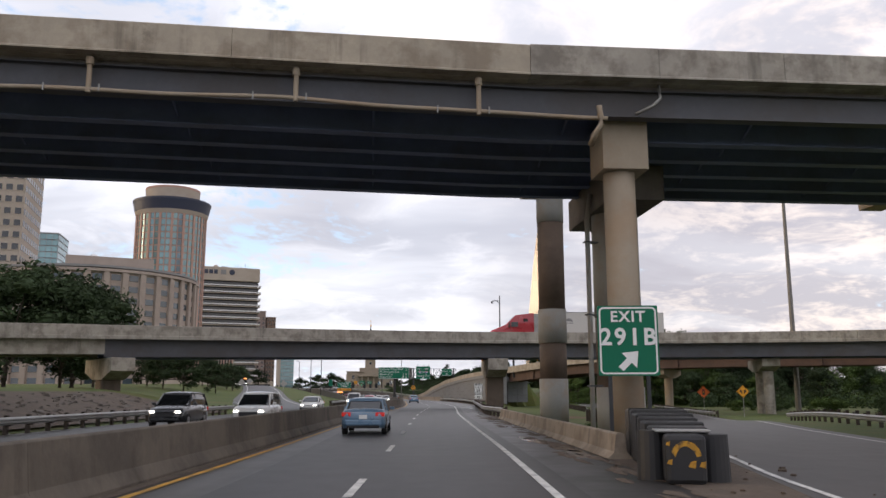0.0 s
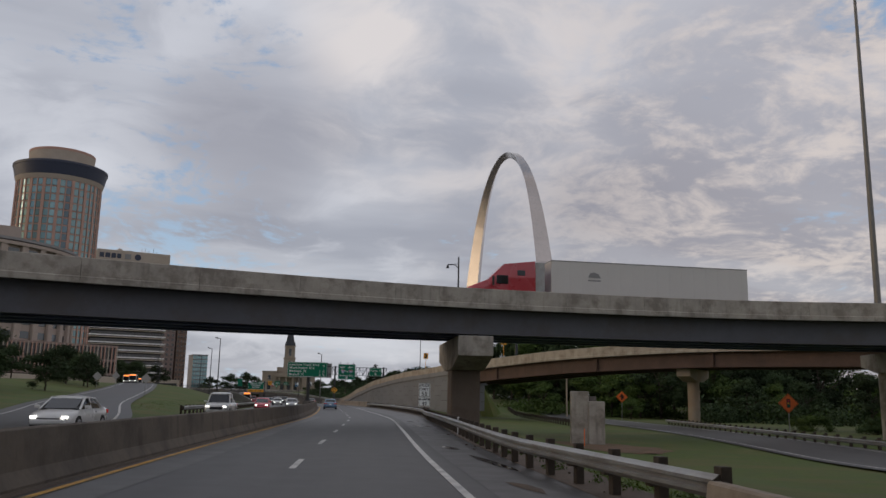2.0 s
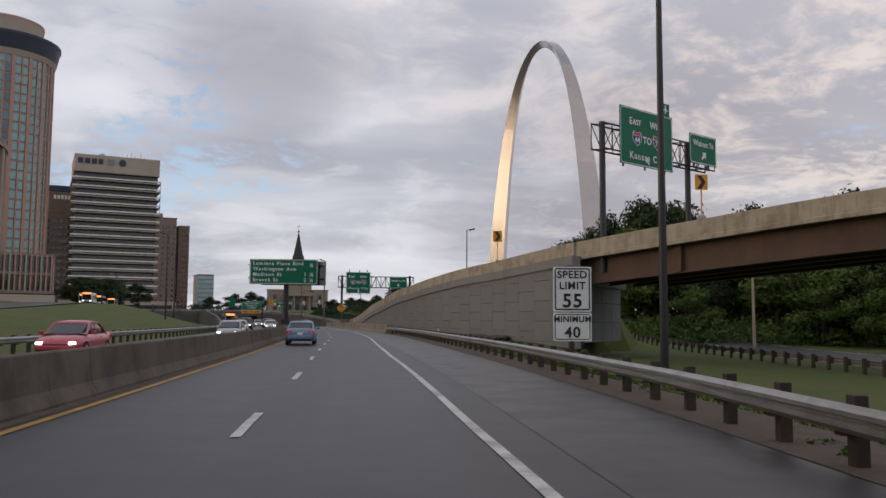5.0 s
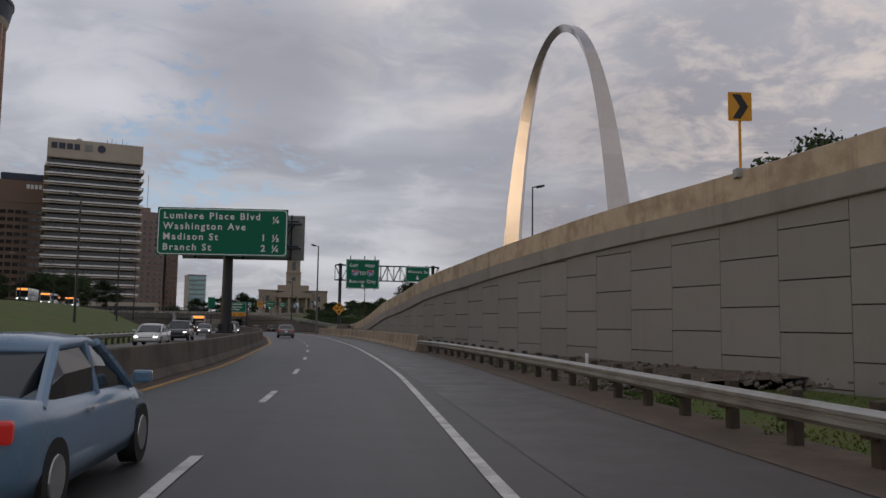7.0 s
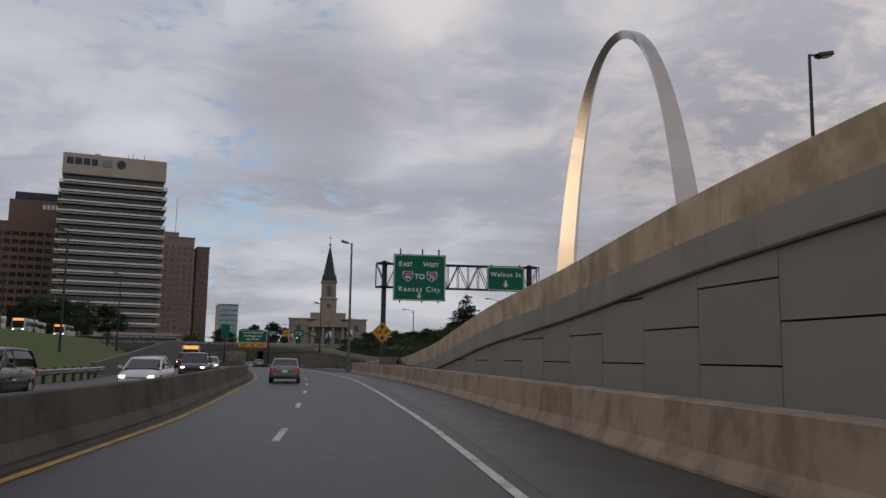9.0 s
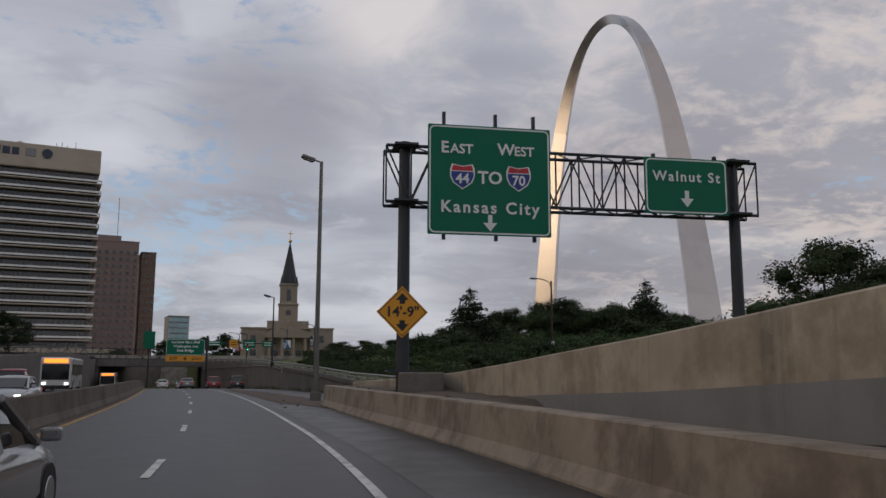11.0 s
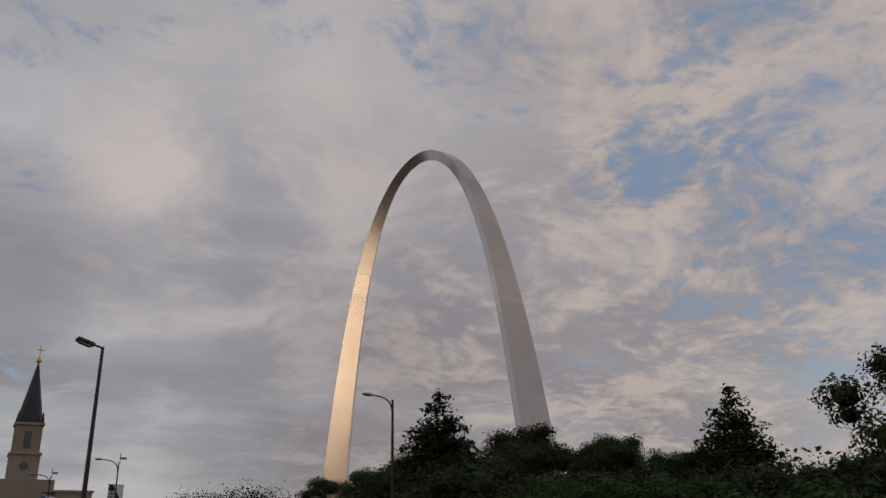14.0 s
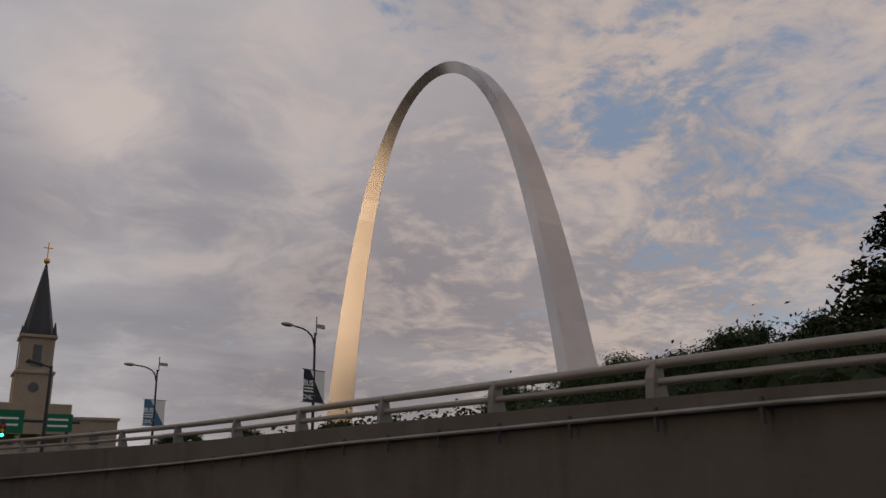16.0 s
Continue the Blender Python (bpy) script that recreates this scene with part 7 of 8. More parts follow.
def portal_signs():
    t = thing("sign_gantry", "dark truss gantry with a green and yellow exit-only sign", "sign gantry", (-12.0, 396.0, 0), 10)
    box_truss(t, -32, -3, 3.9, 5.6, 0.3, 1.2, 22)
    part("post", rod(bmesh.new(), (3.6, 0.8, -1.5), (3.6, 0.8, 8.0), 0.2, seg=12), TRUSS, t)
    part("post", rod(bmesh.new(), (-31, 0.8, 0), (-31, 0.8, 6.2), 0.2, seg=12), TRUSS, t)
    sign_face(t, 6.4, 2.75, 5.95)
    for k, s in enumerate(("Lumiere Place Blvd", "Washington Ave", "Eads Bridge")):
        put_text(s, 0.6, 0, 6.62 - 0.72 * k, t, -0.02)
    part("sign_panel", nbox((0, 0.02, 4.0), (6.4, 0.05, 1.0)), SIGN_Y, t, "yellow exit-only strip")
    put_text("EXIT", 0.62, -1.9, 3.78, t, -0.02, SIGN_K)
    put_text("ONLY", 0.62, 1.9, 3.78, t, -0.02, SIGN_K)
    arrow(t, 0, 4.0, 0.7, 180, -0.02, SIGN_K)
    t = thing("sign_gantry", "small green and yellow direction signs over the street", "sign gantry", (-9.0, 428.0, 4.2), 8)
    for x in (0.5, 9.6):
        part("post", rod(bmesh.new(), (x, 0.2, 0), (x, 0.2, 4.2), 0.14, seg=10), TRUSS, t)
    part("beam", rod(bmesh.new(), (-3.5, 0.2, 3.6), (10.5, 0.2, 3.6), 0.12, seg=10), TRUSS, t)
    for x, w, h, m in ((-2.2, 3.0, 1.0, SIGN_G), (1.7, 1.7, 1.6, SIGN_Y), (5.0, 2.6, 1.8, SIGN_G), (8.8, 2.2, 1.4, SIGN_G)):
        p = part("sign_panel", nbox((x, 0, 3.5), (w, 0.06, h)), m, t)
        for k in range(2):
            part("legend_bar", nbox((x, -0.04, 3.75 - 0.5 * k), (w * 0.7, 0.012, 0.16)), SIGN_K if m is SIGN_Y else SIGN_W, p)
    s = thing("traffic_signal", "traffic signal with a green lamp lit over the street", "traffic signal", (-4.2, 426, 4.2))
    part("pole", rod(bmesh.new(), (0, 0, 0), (0, 0, 3.4), 0.08, seg=8), BLACKPOLE, s)
    part("housing", nbox((0, -0.1, 2.6), (0.4, 0.3, 1.2), bevel=0.03), BLACKPLASTIC, s)
    for k, m in ((0.35, SIGN_R), (0, SIGN_Y), (-0.35, SIGNAL)):
        part("lens", rod(bmesh.new(), (0, -0.27, 2.6 + k), (0, -0.25, 2.6 + k), 0.14, seg=14), m, s)
    # direction sign facing the oncoming lanes, tall and narrow
    t = thing("direction_sign", "tall narrow green sign beside the gantry", "road sign", (-18.5, 398, 0), 10)
    part("sign_panel", nbox((0, 0, 7.2), (1.9, 0.06, 3.0)), SIGN_G, t)
    part("post", rod(bmesh.new(), (0, 0.15, -1.0), (0, 0.15, 8.6), 0.12, seg=10), TRUSS, t)


portal_signs()


# ---- lamps ----
def cobra(at, h, rz, label, mat_, arm=1.6, rise=0.5, r=0.11, shoebox=False, base=True, group=""):
    t = thing("street_lamp", label, "street lamp", at, rz, group)
    part("pole", rod(bmesh.new(), (0, 0, 0), (0, 0, h), r, r * 0.62, 14), mat_, t)
    if base:
        part("base", nbox((0, 0, 0.25), (r * 3.2, r * 3.2, 0.55), bevel=0.04), mat_, t)
    if shoebox:
        part("arm", rod(bmesh.new(), (0, 0, h - 0.05), (-0.5, 0, h + 0.06), 0.05, seg=8), mat_, t)
        b = nbox((-0.85, 0, h + 0.12), (0.85, 0.42, 0.2), bevel=0.05, ry=14)
        part("lamp_head", b, mat_, t)
        part("lens", nbox((-0.87, 0, h + 0.0), (0.6, 0.32, 0.05), ry=14), SIGN_BACK, t)
    else:
        pts = [(0, 0, h - 0.9), (-0.12 * arm, 0, h - 0.25), (-0.45 * arm, 0, h + 0.15 * rise), (-arm, 0, h + rise * 0.35)]
        part("arm", tube(bmesh.new(), [tuple(p) for p in curve_pts(pts, 5)], 0.045, 8), mat_, t, smooth=True)
        b = bmesh.new()
        bmesh.ops.create_uvsphere(b, u_segments=14, v_segments=8, radius=1.0, matrix=Matrix.Translation((-arm - 0.3, 0, h + rise * 0.35)) @ Matrix.Diagonal((0.42, 0.17, 0.11, 1)))
        part("lamp_head", b, GALV, t, smooth=True)
    return t


cobra((11.17, 298.0, 0.0), 14.6, 20, "tall grey steel lamp post in the gravel gore", POLE_GREY, r=0.165, shoebox=True)
cobra((32.0, 236.8, 4.0), 11.3, 195, "dark street lamp on the ramp", BLACKPOLE, r=0.11, shoebox=True)
cobra((5.2, 354.4, 2.4), 8.75, 18, "black lamp post on top of the retaining wall", BLACKPOLE, r=0.12, shoebox=True)
cobra((22.35, 359.7, 3.5), 7.0, 12, "weathered street lamp with a curved arm by the park", WOOD, arm=1.5, r=0.11)
lamp = cobra((32.25, 321.2, 2.5), 7.6, 12, "weathered street lamp with a curved arm and small notices", WOOD, arm=1.5, r=0.12)
for z in (1.35, 1.9):
    part("notice", nbox((0, -0.14, z), (0.3, 0.02, 0.34), bevel=0.005), SIGN_W, lamp, "small white notice")
part("cross_arm", rod(bmesh.new(), (-0.55, 0, 6.1), (0.55, 0, 5.95), 0.025, seg=6), WOOD, lamp)
cobra((-14.7, 254, 1.0), 14.4, 0, "tall lamp post beside the oncoming carriageway", BLACKPOLE, r=0.15, shoebox=True, group="lamps along the oncoming lanes")
cobra((-21.0, 300, 1.0), 14.4, 0, "tall lamp post beside the oncoming carriageway", BLACKPOLE, r=0.15, shoebox=True, group="lamps along the oncoming lanes")
cobra((-29.5, 352, 2.0), 13.4, 0, "tall lamp post beside the oncoming carriageway", BLACKPOLE, r=0.15, shoebox=True, group="lamps along the oncoming lanes")
cobra((-2.4, 404, 0.0), 8.6, 10, "black street lamp before the church", BLACKPOLE, r=0.12, shoebox=True)
for x, y in ((-40, 330), (-43.5, 352), (-36, 300), (-52, 410)):
    cobra((x, y, gz(x, y)), 7.5, 30, "dark street lamp along the climbing street", BLACKPOLE, arm=1.2, r=0.1, group="street lamps in town")


def banner_lamp(at, rz, colour, label, up=0.0):
    t = cobra(at, 5.6 + up, rz, label, BLACKPOLE, arm=1.7, r=0.09)
    for z in (1.9 + up, 3.6 + up):
        part("banner_arm", rod(bmesh.new(), (-0.85, 0, z), (0.85, 0, z), 0.02, seg=6), BLACKPOLE, t)
    part("banner", nbox((0, -0.02, 2.75 + up), (1.5, 0.015, 1.65)), colour, t)
    b = flat_poly(bmesh.new(), [(0.75, 1.93 + up), (0.75, 3.57 + up), (-0.3, 3.57 + up)], -0.035)
    part("banner_field", b, SIGN_W, t)
    put_text("BUS", 0.42, -0.42, 2.75 + up, t, -0.035)
    put_text("ONLY", 0.34, -0.36, 2.05 + up, t, -0.035)
    for k in range(2):
        part("legend_bar", nbox((-0.36, -0.035, 2.62 + up - 0.16 * k), (0.7, 0.01, 0.08)), SIGN_W, t)
    part("street_sign", nbox((0.42, 0, 6.0 + up), (0.62, 0.03, 0.22)), SIGN_BACK, t)
    part("finial", rod(bmesh.new(), (0.1, 0, 5.5 + up), (0.1, 0, 6.5 + up), 0.03, seg=6), BLACKPOLE, t)


NAVY = mat("navy_banner", (0.02, 0.025, 0.05), 0.8)
BANNER_B = mat("blue_banner", (0.06, 0.17, 0.32), 0.8)
BANNER_R = mat("red_banner", (0.5, 0.08, 0.05), 0.8)
banner_lamp((9.9, 396.8, 3.75), 25, NAVY, "curved street lamp with a dark bus-lane banner", 0.7)
banner_lamp((4.5, 413.0, 4.4), 20, BANNER_B, "curved street lamp with a blue bus-lane banner")
banner_lamp((-6.5, 432.0, 4.4), 15, BANNER_R, "curved street lamp with a red bus-lane banner")


def lantern_pole():
    t = thing("street_lamp", "tall black pole with a small hanging lantern on a bracket", "street lamp", (22.6, 143.5, gz(22.6, 143.5)))
    part("pole", rod(bmesh.new(), (0, 0, 0), (0, 0, 19.6), 0.17, 0.09, 14), BLACKPOLE, t)
    part("base", rod(bmesh.new(), (0, 0, 0), (0, 0, 0.7), 0.27, 0.2, 14), BLACKPOLE, t)
    part("base_plate", nbox((0, 0, 0.05), (0.75, 0.75, 0.12), bevel=0.02), BLACKPOLE, t)
    part("bracket", tube(bmesh.new(), [(0, 0, 18.2), (-0.5, 0, 18.65), (-1.3, 0, 18.6)], 0.05, 8), BLACKPOLE, t)
    part("bracket_brace", rod(bmesh.new(), (0, 0, 18.75), (-1.35, 0, 18.65), 0.035, seg=6), BLACKPOLE, t)
    b = rod(bmesh.new(), (-1.35, 0, 18.6), (-1.35, 0, 18.2), 0.08, 0.2, 12)
    part("lantern", b, BLACKPOLE, t)


lantern_pole()


def high_mast():
    t = thing("high_mast", "very tall grey lighting mast with lit floodlights", "light mast", (69, 130, -1.0))
    part("mast", rod(bmesh.new(), (0, 0, 0), (0, 0, 54.2), 0.45, 0.16, 16), POLE_GREY, t)
    part("ring", rod(bmesh.new(), (0, 0, 53.8), (0, 0, 54.2), 0.9, seg=16), GALV, t)
    for k in range(6):
        a = radians(60 * k)
        l = part("floodlight", nbox((1.5 * math.cos(a), 1.5 * math.sin(a), 54.0), (0.8, 0.5, 0.45), 60 * k, 0.05), GALV, t)
        part("lens", nbox((1.55 * math.cos(a), 1.55 * math.sin(a), 53.75), (0.6, 0.4, 0.06), 60 * k), LAMPGLOW, l)


high_mast()


# ---- gore: crash cushion ----
WORN_YELLOW = mat("worn_yellow_paint", (0.50, 0.26, 0.02), 0.7, vary=0.3, scale=6, stain=(0.05, 0.04, 0.03), stain_scale=9.0, stain_amt=0.9)


def crash_cushion():
    t = thing("crash_cushion", "black plastic crash cushion with a worn yellow chevron", "crash cushion", (5.72, 15.0, 0), -15)
    part("nose", nbox((0, 0, 0.44), (0.72, 0.7, 0.88), bevel=0.09), BLACKPLASTIC, t)
    arc = [(0.27 * math.cos(radians(a)), 0.47 + 0.30 * math.sin(radians(a))) for a in range(8, 173, 15)]
    arc += [(0.19 * math.cos(radians(a)), 0.46 + 0.20 * math.sin(radians(a)) + 0.02 * math.sin(a)) for a in range(168, 11, -12)]
    part("chevron", flat_poly(bmesh.new(), arc, -0.358), WORN_YELLOW, t, "worn yellow chevron")
    for x, z, w in ((0.1, 0.36, 0.07), (-0.29, 0.40, 0.05), (0.28, 0.36, 0.06), (-0.31, 0.72, 0.04)):
        part("paint_scrap", flat_poly(bmesh.new(), [(x - w, z - w * 0.6), (x + w * 0.8, z - w), (x + w, z + w), (x - w * 0.4, z + w * 0.7)], -0.358), WORN_YELLOW, t)
    part("side_barrel", rod(bmesh.new(), (0.56, 0.35, 0.0), (0.56, 0.35, 0.86), 0.30, 0.27, 20), BLACKPLASTIC, t)
    part("side_barrel", rod(bmesh.new(), (-0.5, 0.6, 0.0), (-0.5, 0.6, 0.92), 0.32, 0.29, 20), BLACKPLASTIC, t)
    for k in range(5):
        part("bay", nbox((0, 1.2 + k * 1.12, 0.5 + 0.03 * k), (1.12 + 0.06 * k, 1.10, 0.95 + 0.06 * k), (-4, 3, -2, 4, 0)[k], 0.05), BLACKPLASTIC, t)
        part("hoop", nbox((0, 1.76 + k * 1.12, 0.52 + 0.03 * k), (1.15 + 0.06 * k, 0.05, 0.97 + 0.06 * k), bevel=0.015), RUBBER, t)
    part("lid", nbox((0, 0.5, 0.92), (1.0, 0.7, 0.05), 3, 0.02), GALV, t)
    part("backstop", nbox((0, 7.0, 0.6), (1.5, 0.4, 1.2), bevel=0.06), CONC_DIRTY, t)


crash_cushion()


def debris():
    rnd = random.Random(8)
    b = bmesh.new()
    for k in range(150):
        y = rnd.choice((rnd.uniform(8, 26), rnd.uniform(26, 120), rnd.uniform(285, 330)))
        lat = rnd.uniform(3.4, 5.2) if y < 120 else rnd.uniform(2.6, 7)
        if y < 26:
            lat = rnd.uniform(3.8, 8.0)
        s = rnd.uniform(0.015, 0.06)
        x, yy, z = on(lat, y, 0.02)
        box(b, (x, yy, z + s * 0.3), (s * rnd.uniform(1, 3), s, s * 0.7), rnd.uniform(0, 180), 0, rnd.uniform(-20, 20))
    tagged(part("debris", b, SOIL), "scattered grit, bark and rubbish on the shoulder", "debris", kind="stuff")
    b = bmesh.new()
    for k in range(14):
        y = rnd.uniform(22, 108)
        x, yy, z = on(rnd.uniform(2.9, 4.1), y, 0.012)
        n = rnd.randint(6, 9)
        L, W_ = rnd.uniform(1.0, 3.2), rnd.uniform(0.15, 0.5)
        vs = [b.verts.new((x + W_ * math.sin(2 * math.pi * i / n) * rnd.uniform(0.6, 1.2), yy + L * math.cos(2 * math.pi * i / n) * rnd.uniform(0.6, 1.2), z)) for i in range(n)]
        b.faces.new(vs[::-1])
    bmesh.ops.recalc_face_normals(b, faces=b.faces[:])
    tagged(part("patches", b, mat("wet_patch", (0.022, 0.022, 0.024), 0.16, vary=0.1)), "dark wet patches and tar repairs on the shoulder", "road patch", kind="stuff")


debris()


def rubble_bank():
    rnd = random.Random(4)
    b = bmesh.new()
    for k in range(900):
        y = rnd.uniform(18, 74)
        la = -rnd.uniform(19.2, 28.5)
        x = cx(y) + la
        s = rnd.uniform(0.08, 0.32)
        z = ground_h(la, y, None)
        box(b, (x, y, z + s * 0.15), (s * rnd.uniform(0.8, 1.8), s * rnd.uniform(0.7, 1.4), s * 0.7), rnd.uniform(0, 180), 0, rnd.uniform(-25, 25), rnd.uniform(-25, 25))
    tagged(part("rubble", b, CONC_DIRTY), "grey rubble and broken stone on the bank", "rubble", kind="stuff")
    b = bmesh.new()
    grid = [[b.verts.new((cx(y) + la, y, 0)) for la in (-29, -27.5, -26, -24.5, -23, -21.5, -20, -18.6)] for y in ys(-20, 76, 2.5)]
    for p, q in zip(grid, grid[1:]):
        for k in range(7):
            b.faces.new((p[k], p[k + 1], q[k + 1], q[k]))
    for v in b.verts:
        v.co.z = ground_h(v.co.x - cx(v.co.y), v.co.y, None) + 0.11
    tagged(part("gravel_bank", b, SOIL), "dark grey gravel bank beside the oncoming lanes", "gravel", kind="stuff")


rubble_bank()


def dirt_bed():
    """Earth filling between the barrier and the end of the ramp wall."""
    rnd = random.Random(21)
    b = bmesh.new()
    prev = None
    for y in ys(265.5, 290.6, 1.0):
        x0 = cx(y) + lerp_table([(228, 5.0), (280, 4.85), (291, 5.15)], y) + 0.4
        x1 = max(wall_x(y) - 0.1, x0 + 0.05)
        h = 0.35 + 0.66 * smooth(265.4, 267, y)
        cur = [b.verts.new((x0 + (x1 - x0) * k / 4, y, h + rnd.uniform(-0.03, 0.05))) for k in range(5)]
        if prev:
            for k in range(4):
                b.faces.new((prev[k], prev[k + 1], cur[k + 1], cur[k]))
        prev = cur
    tagged(part("dirt_bed", b, SOIL), "brown earth bed between barrier and ramp wall", "dirt", kind="stuff")


dirt_bed()


def wall_foot():
    """Broken stone and dirt between the guardrail and the panel wall."""
    rnd = random.Random(14)
    b = bmesh.new()
    prev = None
    for y in ys(181, 211, 1.0):
        x0, x1 = cx(y) + rail_right(y) + 0.1, wall_x(y) - 0.03
        cur = [b.verts.new((x0 + (x1 - x0) * k / 5, y, gz(x0 + (x1 - x0) * k / 5, y) + 0.06 + 0.30 * (k / 5) ** 1.5 + rnd.uniform(0, 0.06))) for k in range(6)]
        if prev:
            for k in range(5):
                b.faces.new((prev[k], prev[k + 1], cur[k + 1], cur[k]))
        prev = cur
    tagged(part("dirt_bank", b, SOIL), "brown dirt banked against the panel wall", "dirt", kind="stuff")
    b = bmesh.new()
    for k in range(750):
        y = rnd.uniform(178, 211)
        f = rnd.random()
        x0, x1 = cx(y) + rail_right(y) + 0.1, wall_x(y) - 0.15
        s = rnd.uniform(0.04, 0.17)
        x = x0 + (x1 - x0) * f
        box(b, (x, y, gz(x, y) + 0.08 + 0.30 * f ** 1.5 + s * 0.1), (s * rnd.uniform(0.8, 1.9), s * rnd.uniform(0.7, 1.4), s * 0.6), rnd.uniform(0, 180), 0, rnd.uniform(-30, 30), rnd.uniform(-30, 30))
    tagged(part("rubble", b, CONC_DIRTY), "broken stone along the foot of the panel wall", "rubble", kind="stuff")
    # mud and grit washed up on the shoulder
    b = bmesh.new()
    for k in range(70):
        y = rnd.uniform(10, 62)
        x, yy, z = on(rnd.uniform(3.1, 4.7), y, 0.014)
        n = rnd.randint(7, 10)
        L, W_ = rnd.uniform(0.3, 1.3), rnd.uniform(0.1, 0.35)
        top = b.verts.new((x, yy, z + rnd.uniform(0.02, 0.06)))
        rim = [b.verts.new((x + W_ * math.sin(2 * math.pi * i / n) * rnd.uniform(0.5, 1.3), yy + L * math.cos(2 * math.pi * i / n) * rnd.uniform(0.5, 1.3), z)) for i in range(n)]
        for i in range(n):
            b.faces.new((top, rim[(i + 1) % n], rim[i]))
    bmesh.ops.recalc_face_normals(b, faces=b.faces[:])
    tagged(part("mud", b, SOIL), "low ridges of mud and leaf litter on the shoulder", "mud", kind="stuff")


wall_foot()


def gore_ground():
    b = bmesh.new()
    v = [(4.6, -6), (5.0, 0), (6.9, 12.8), (8.3, 18.4), (11.5, 32), (14.2, 43), (13, 45), (9, 30), (6.4, 21), (4.6, 8)]
    b.faces.new([b.verts.new((x, y, 0.008)) for x, y in v])
    bmesh.ops.recalc_face_normals(b, faces=b.faces[:])
    tagged(part("gravel", b, SOIL), "brown dirt and gravel in the exit gore", "gravel", kind="stuff")


gore_ground()


def old_pier_stub():
    t = thing("concrete_stub", "broken stepped concrete stub standing on the grass", "concrete block", (21.6, 96.2, -1.0), -14)
    part("tall_block", nbox((-0.35, 0, 1.65), (1.1, 0.9, 3.3), bevel=0.05), CONC, t)
    part("low_block", nbox((0.65, -0.2, 1.35), (1.0, 0.9, 2.7), bevel=0.05), CONC, t)
    part("core_block", nbox((0.2, 0.35, 1.5), (1.0, 0.8, 3.0), bevel=0.05), CONC_DIRTY, t)
    s = thing("marker_stake", "thin orange plastic marker stake", "stake", (20.4, 93.0, gz(20.4, 93) - 0.05))
    part("stake", rod(bmesh.new(), (0, 0, 0), (0, 0, 1.1), 0.03, seg=8), SIGN_O, s)
    b = bmesh.new()
    rows = []
    for a in range(9):
        y, half = 87 + a * 1.5, 3.2 * math.sin(math.pi * (a + 0.6) / 9.2) * (0.75 + 0.1 * ((a * 7) % 5))
        rows.append([b.verts.new((21.8 + half * (k / 3 - 1), y, gz(21.8 + half * (k / 3 - 1), y) + (0.05 if 0 < k < 6 else 0.015))) for k in range(7)])
    for p, q in zip(rows, rows[1:]):
        for k in range(6):
            b.faces.new((p[k], p[k + 1], q[k + 1], q[k]))
    tagged(part("bare_soil", b, SOIL_RED), "patch of bare brown soil round the concrete stub", "soil", kind="stuff")


old_pier_stub()


def delineators():
    for x, y in ((11.4, 85.3), (20, 184)):
        t = thing("delineator", "short white delineator post behind the guardrail", "delineator", (x, y, gz(x, y)), group="delineators")
        part("post", nbox((0, 0, 0.42), (0.1, 0.03, 0.95), bevel=0.01), SIGN_W, t)


delineators()


def sign_backs():
    """Road signs of the street, seen from behind."""
    for x, y, rz in ((-17.5, 172, 15), (-29.5, 196, 10), (-30.5, 216, 10)):
        t = thing("warning_sign", "grey metal back of a diamond sign on a post", "road sign", (x, y, gz(x, y)), rz)
        part("sign_panel", flat_poly(bmesh.new(), [(0, 1.5), (0.75, 2.25), (0, 3.0), (-0.75, 2.25)], 0, 0.02), SIGN_BACK, t)
        part("post", nbox((0, 0.05, 1.4), (0.07, 0.05, 3.0)), GALV, t)


sign_backs()


# ---- vehicles ----
def loft(sections):
    """A closed shell through rings of equal length."""
    b = bmesh.new()
    rings = [[b.verts.new(p) for p in s] for s in sections]
    n = len(rings[0])
    for p, q in zip(rings, rings[1:]):
        for k in range(n):
            b.faces.new((p[k], p[(k + 1) % n], q[(k + 1) % n], q[k]))
    b.faces.new(rings[0][::-1])
    b.faces.new(rings[-1])
    bmesh.ops.recalc_face_normals(b, faces=b.faces[:])
    return b


def ring(y, w, z0, z1, tuck=0.06, crown=0.03):
    return [(-w + tuck, y, z0), (-w, y, z0 + 0.25 * (z1 - z0)), (-w * 0.985, y, z0 + 0.72 * (z1 - z0)), (-w * 0.90, y, z1 - 0.015), (-w * 0.45, y, z1 + crown), (w * 0.45, y, z1 + crown),
            (w * 0.90, y, z1 - 0.015), (w * 0.985, y, z0 + 0.72 * (z1 - z0)), (w, y, z0 + 0.25 * (z1 - z0)), (w - tuck, y, z0)]


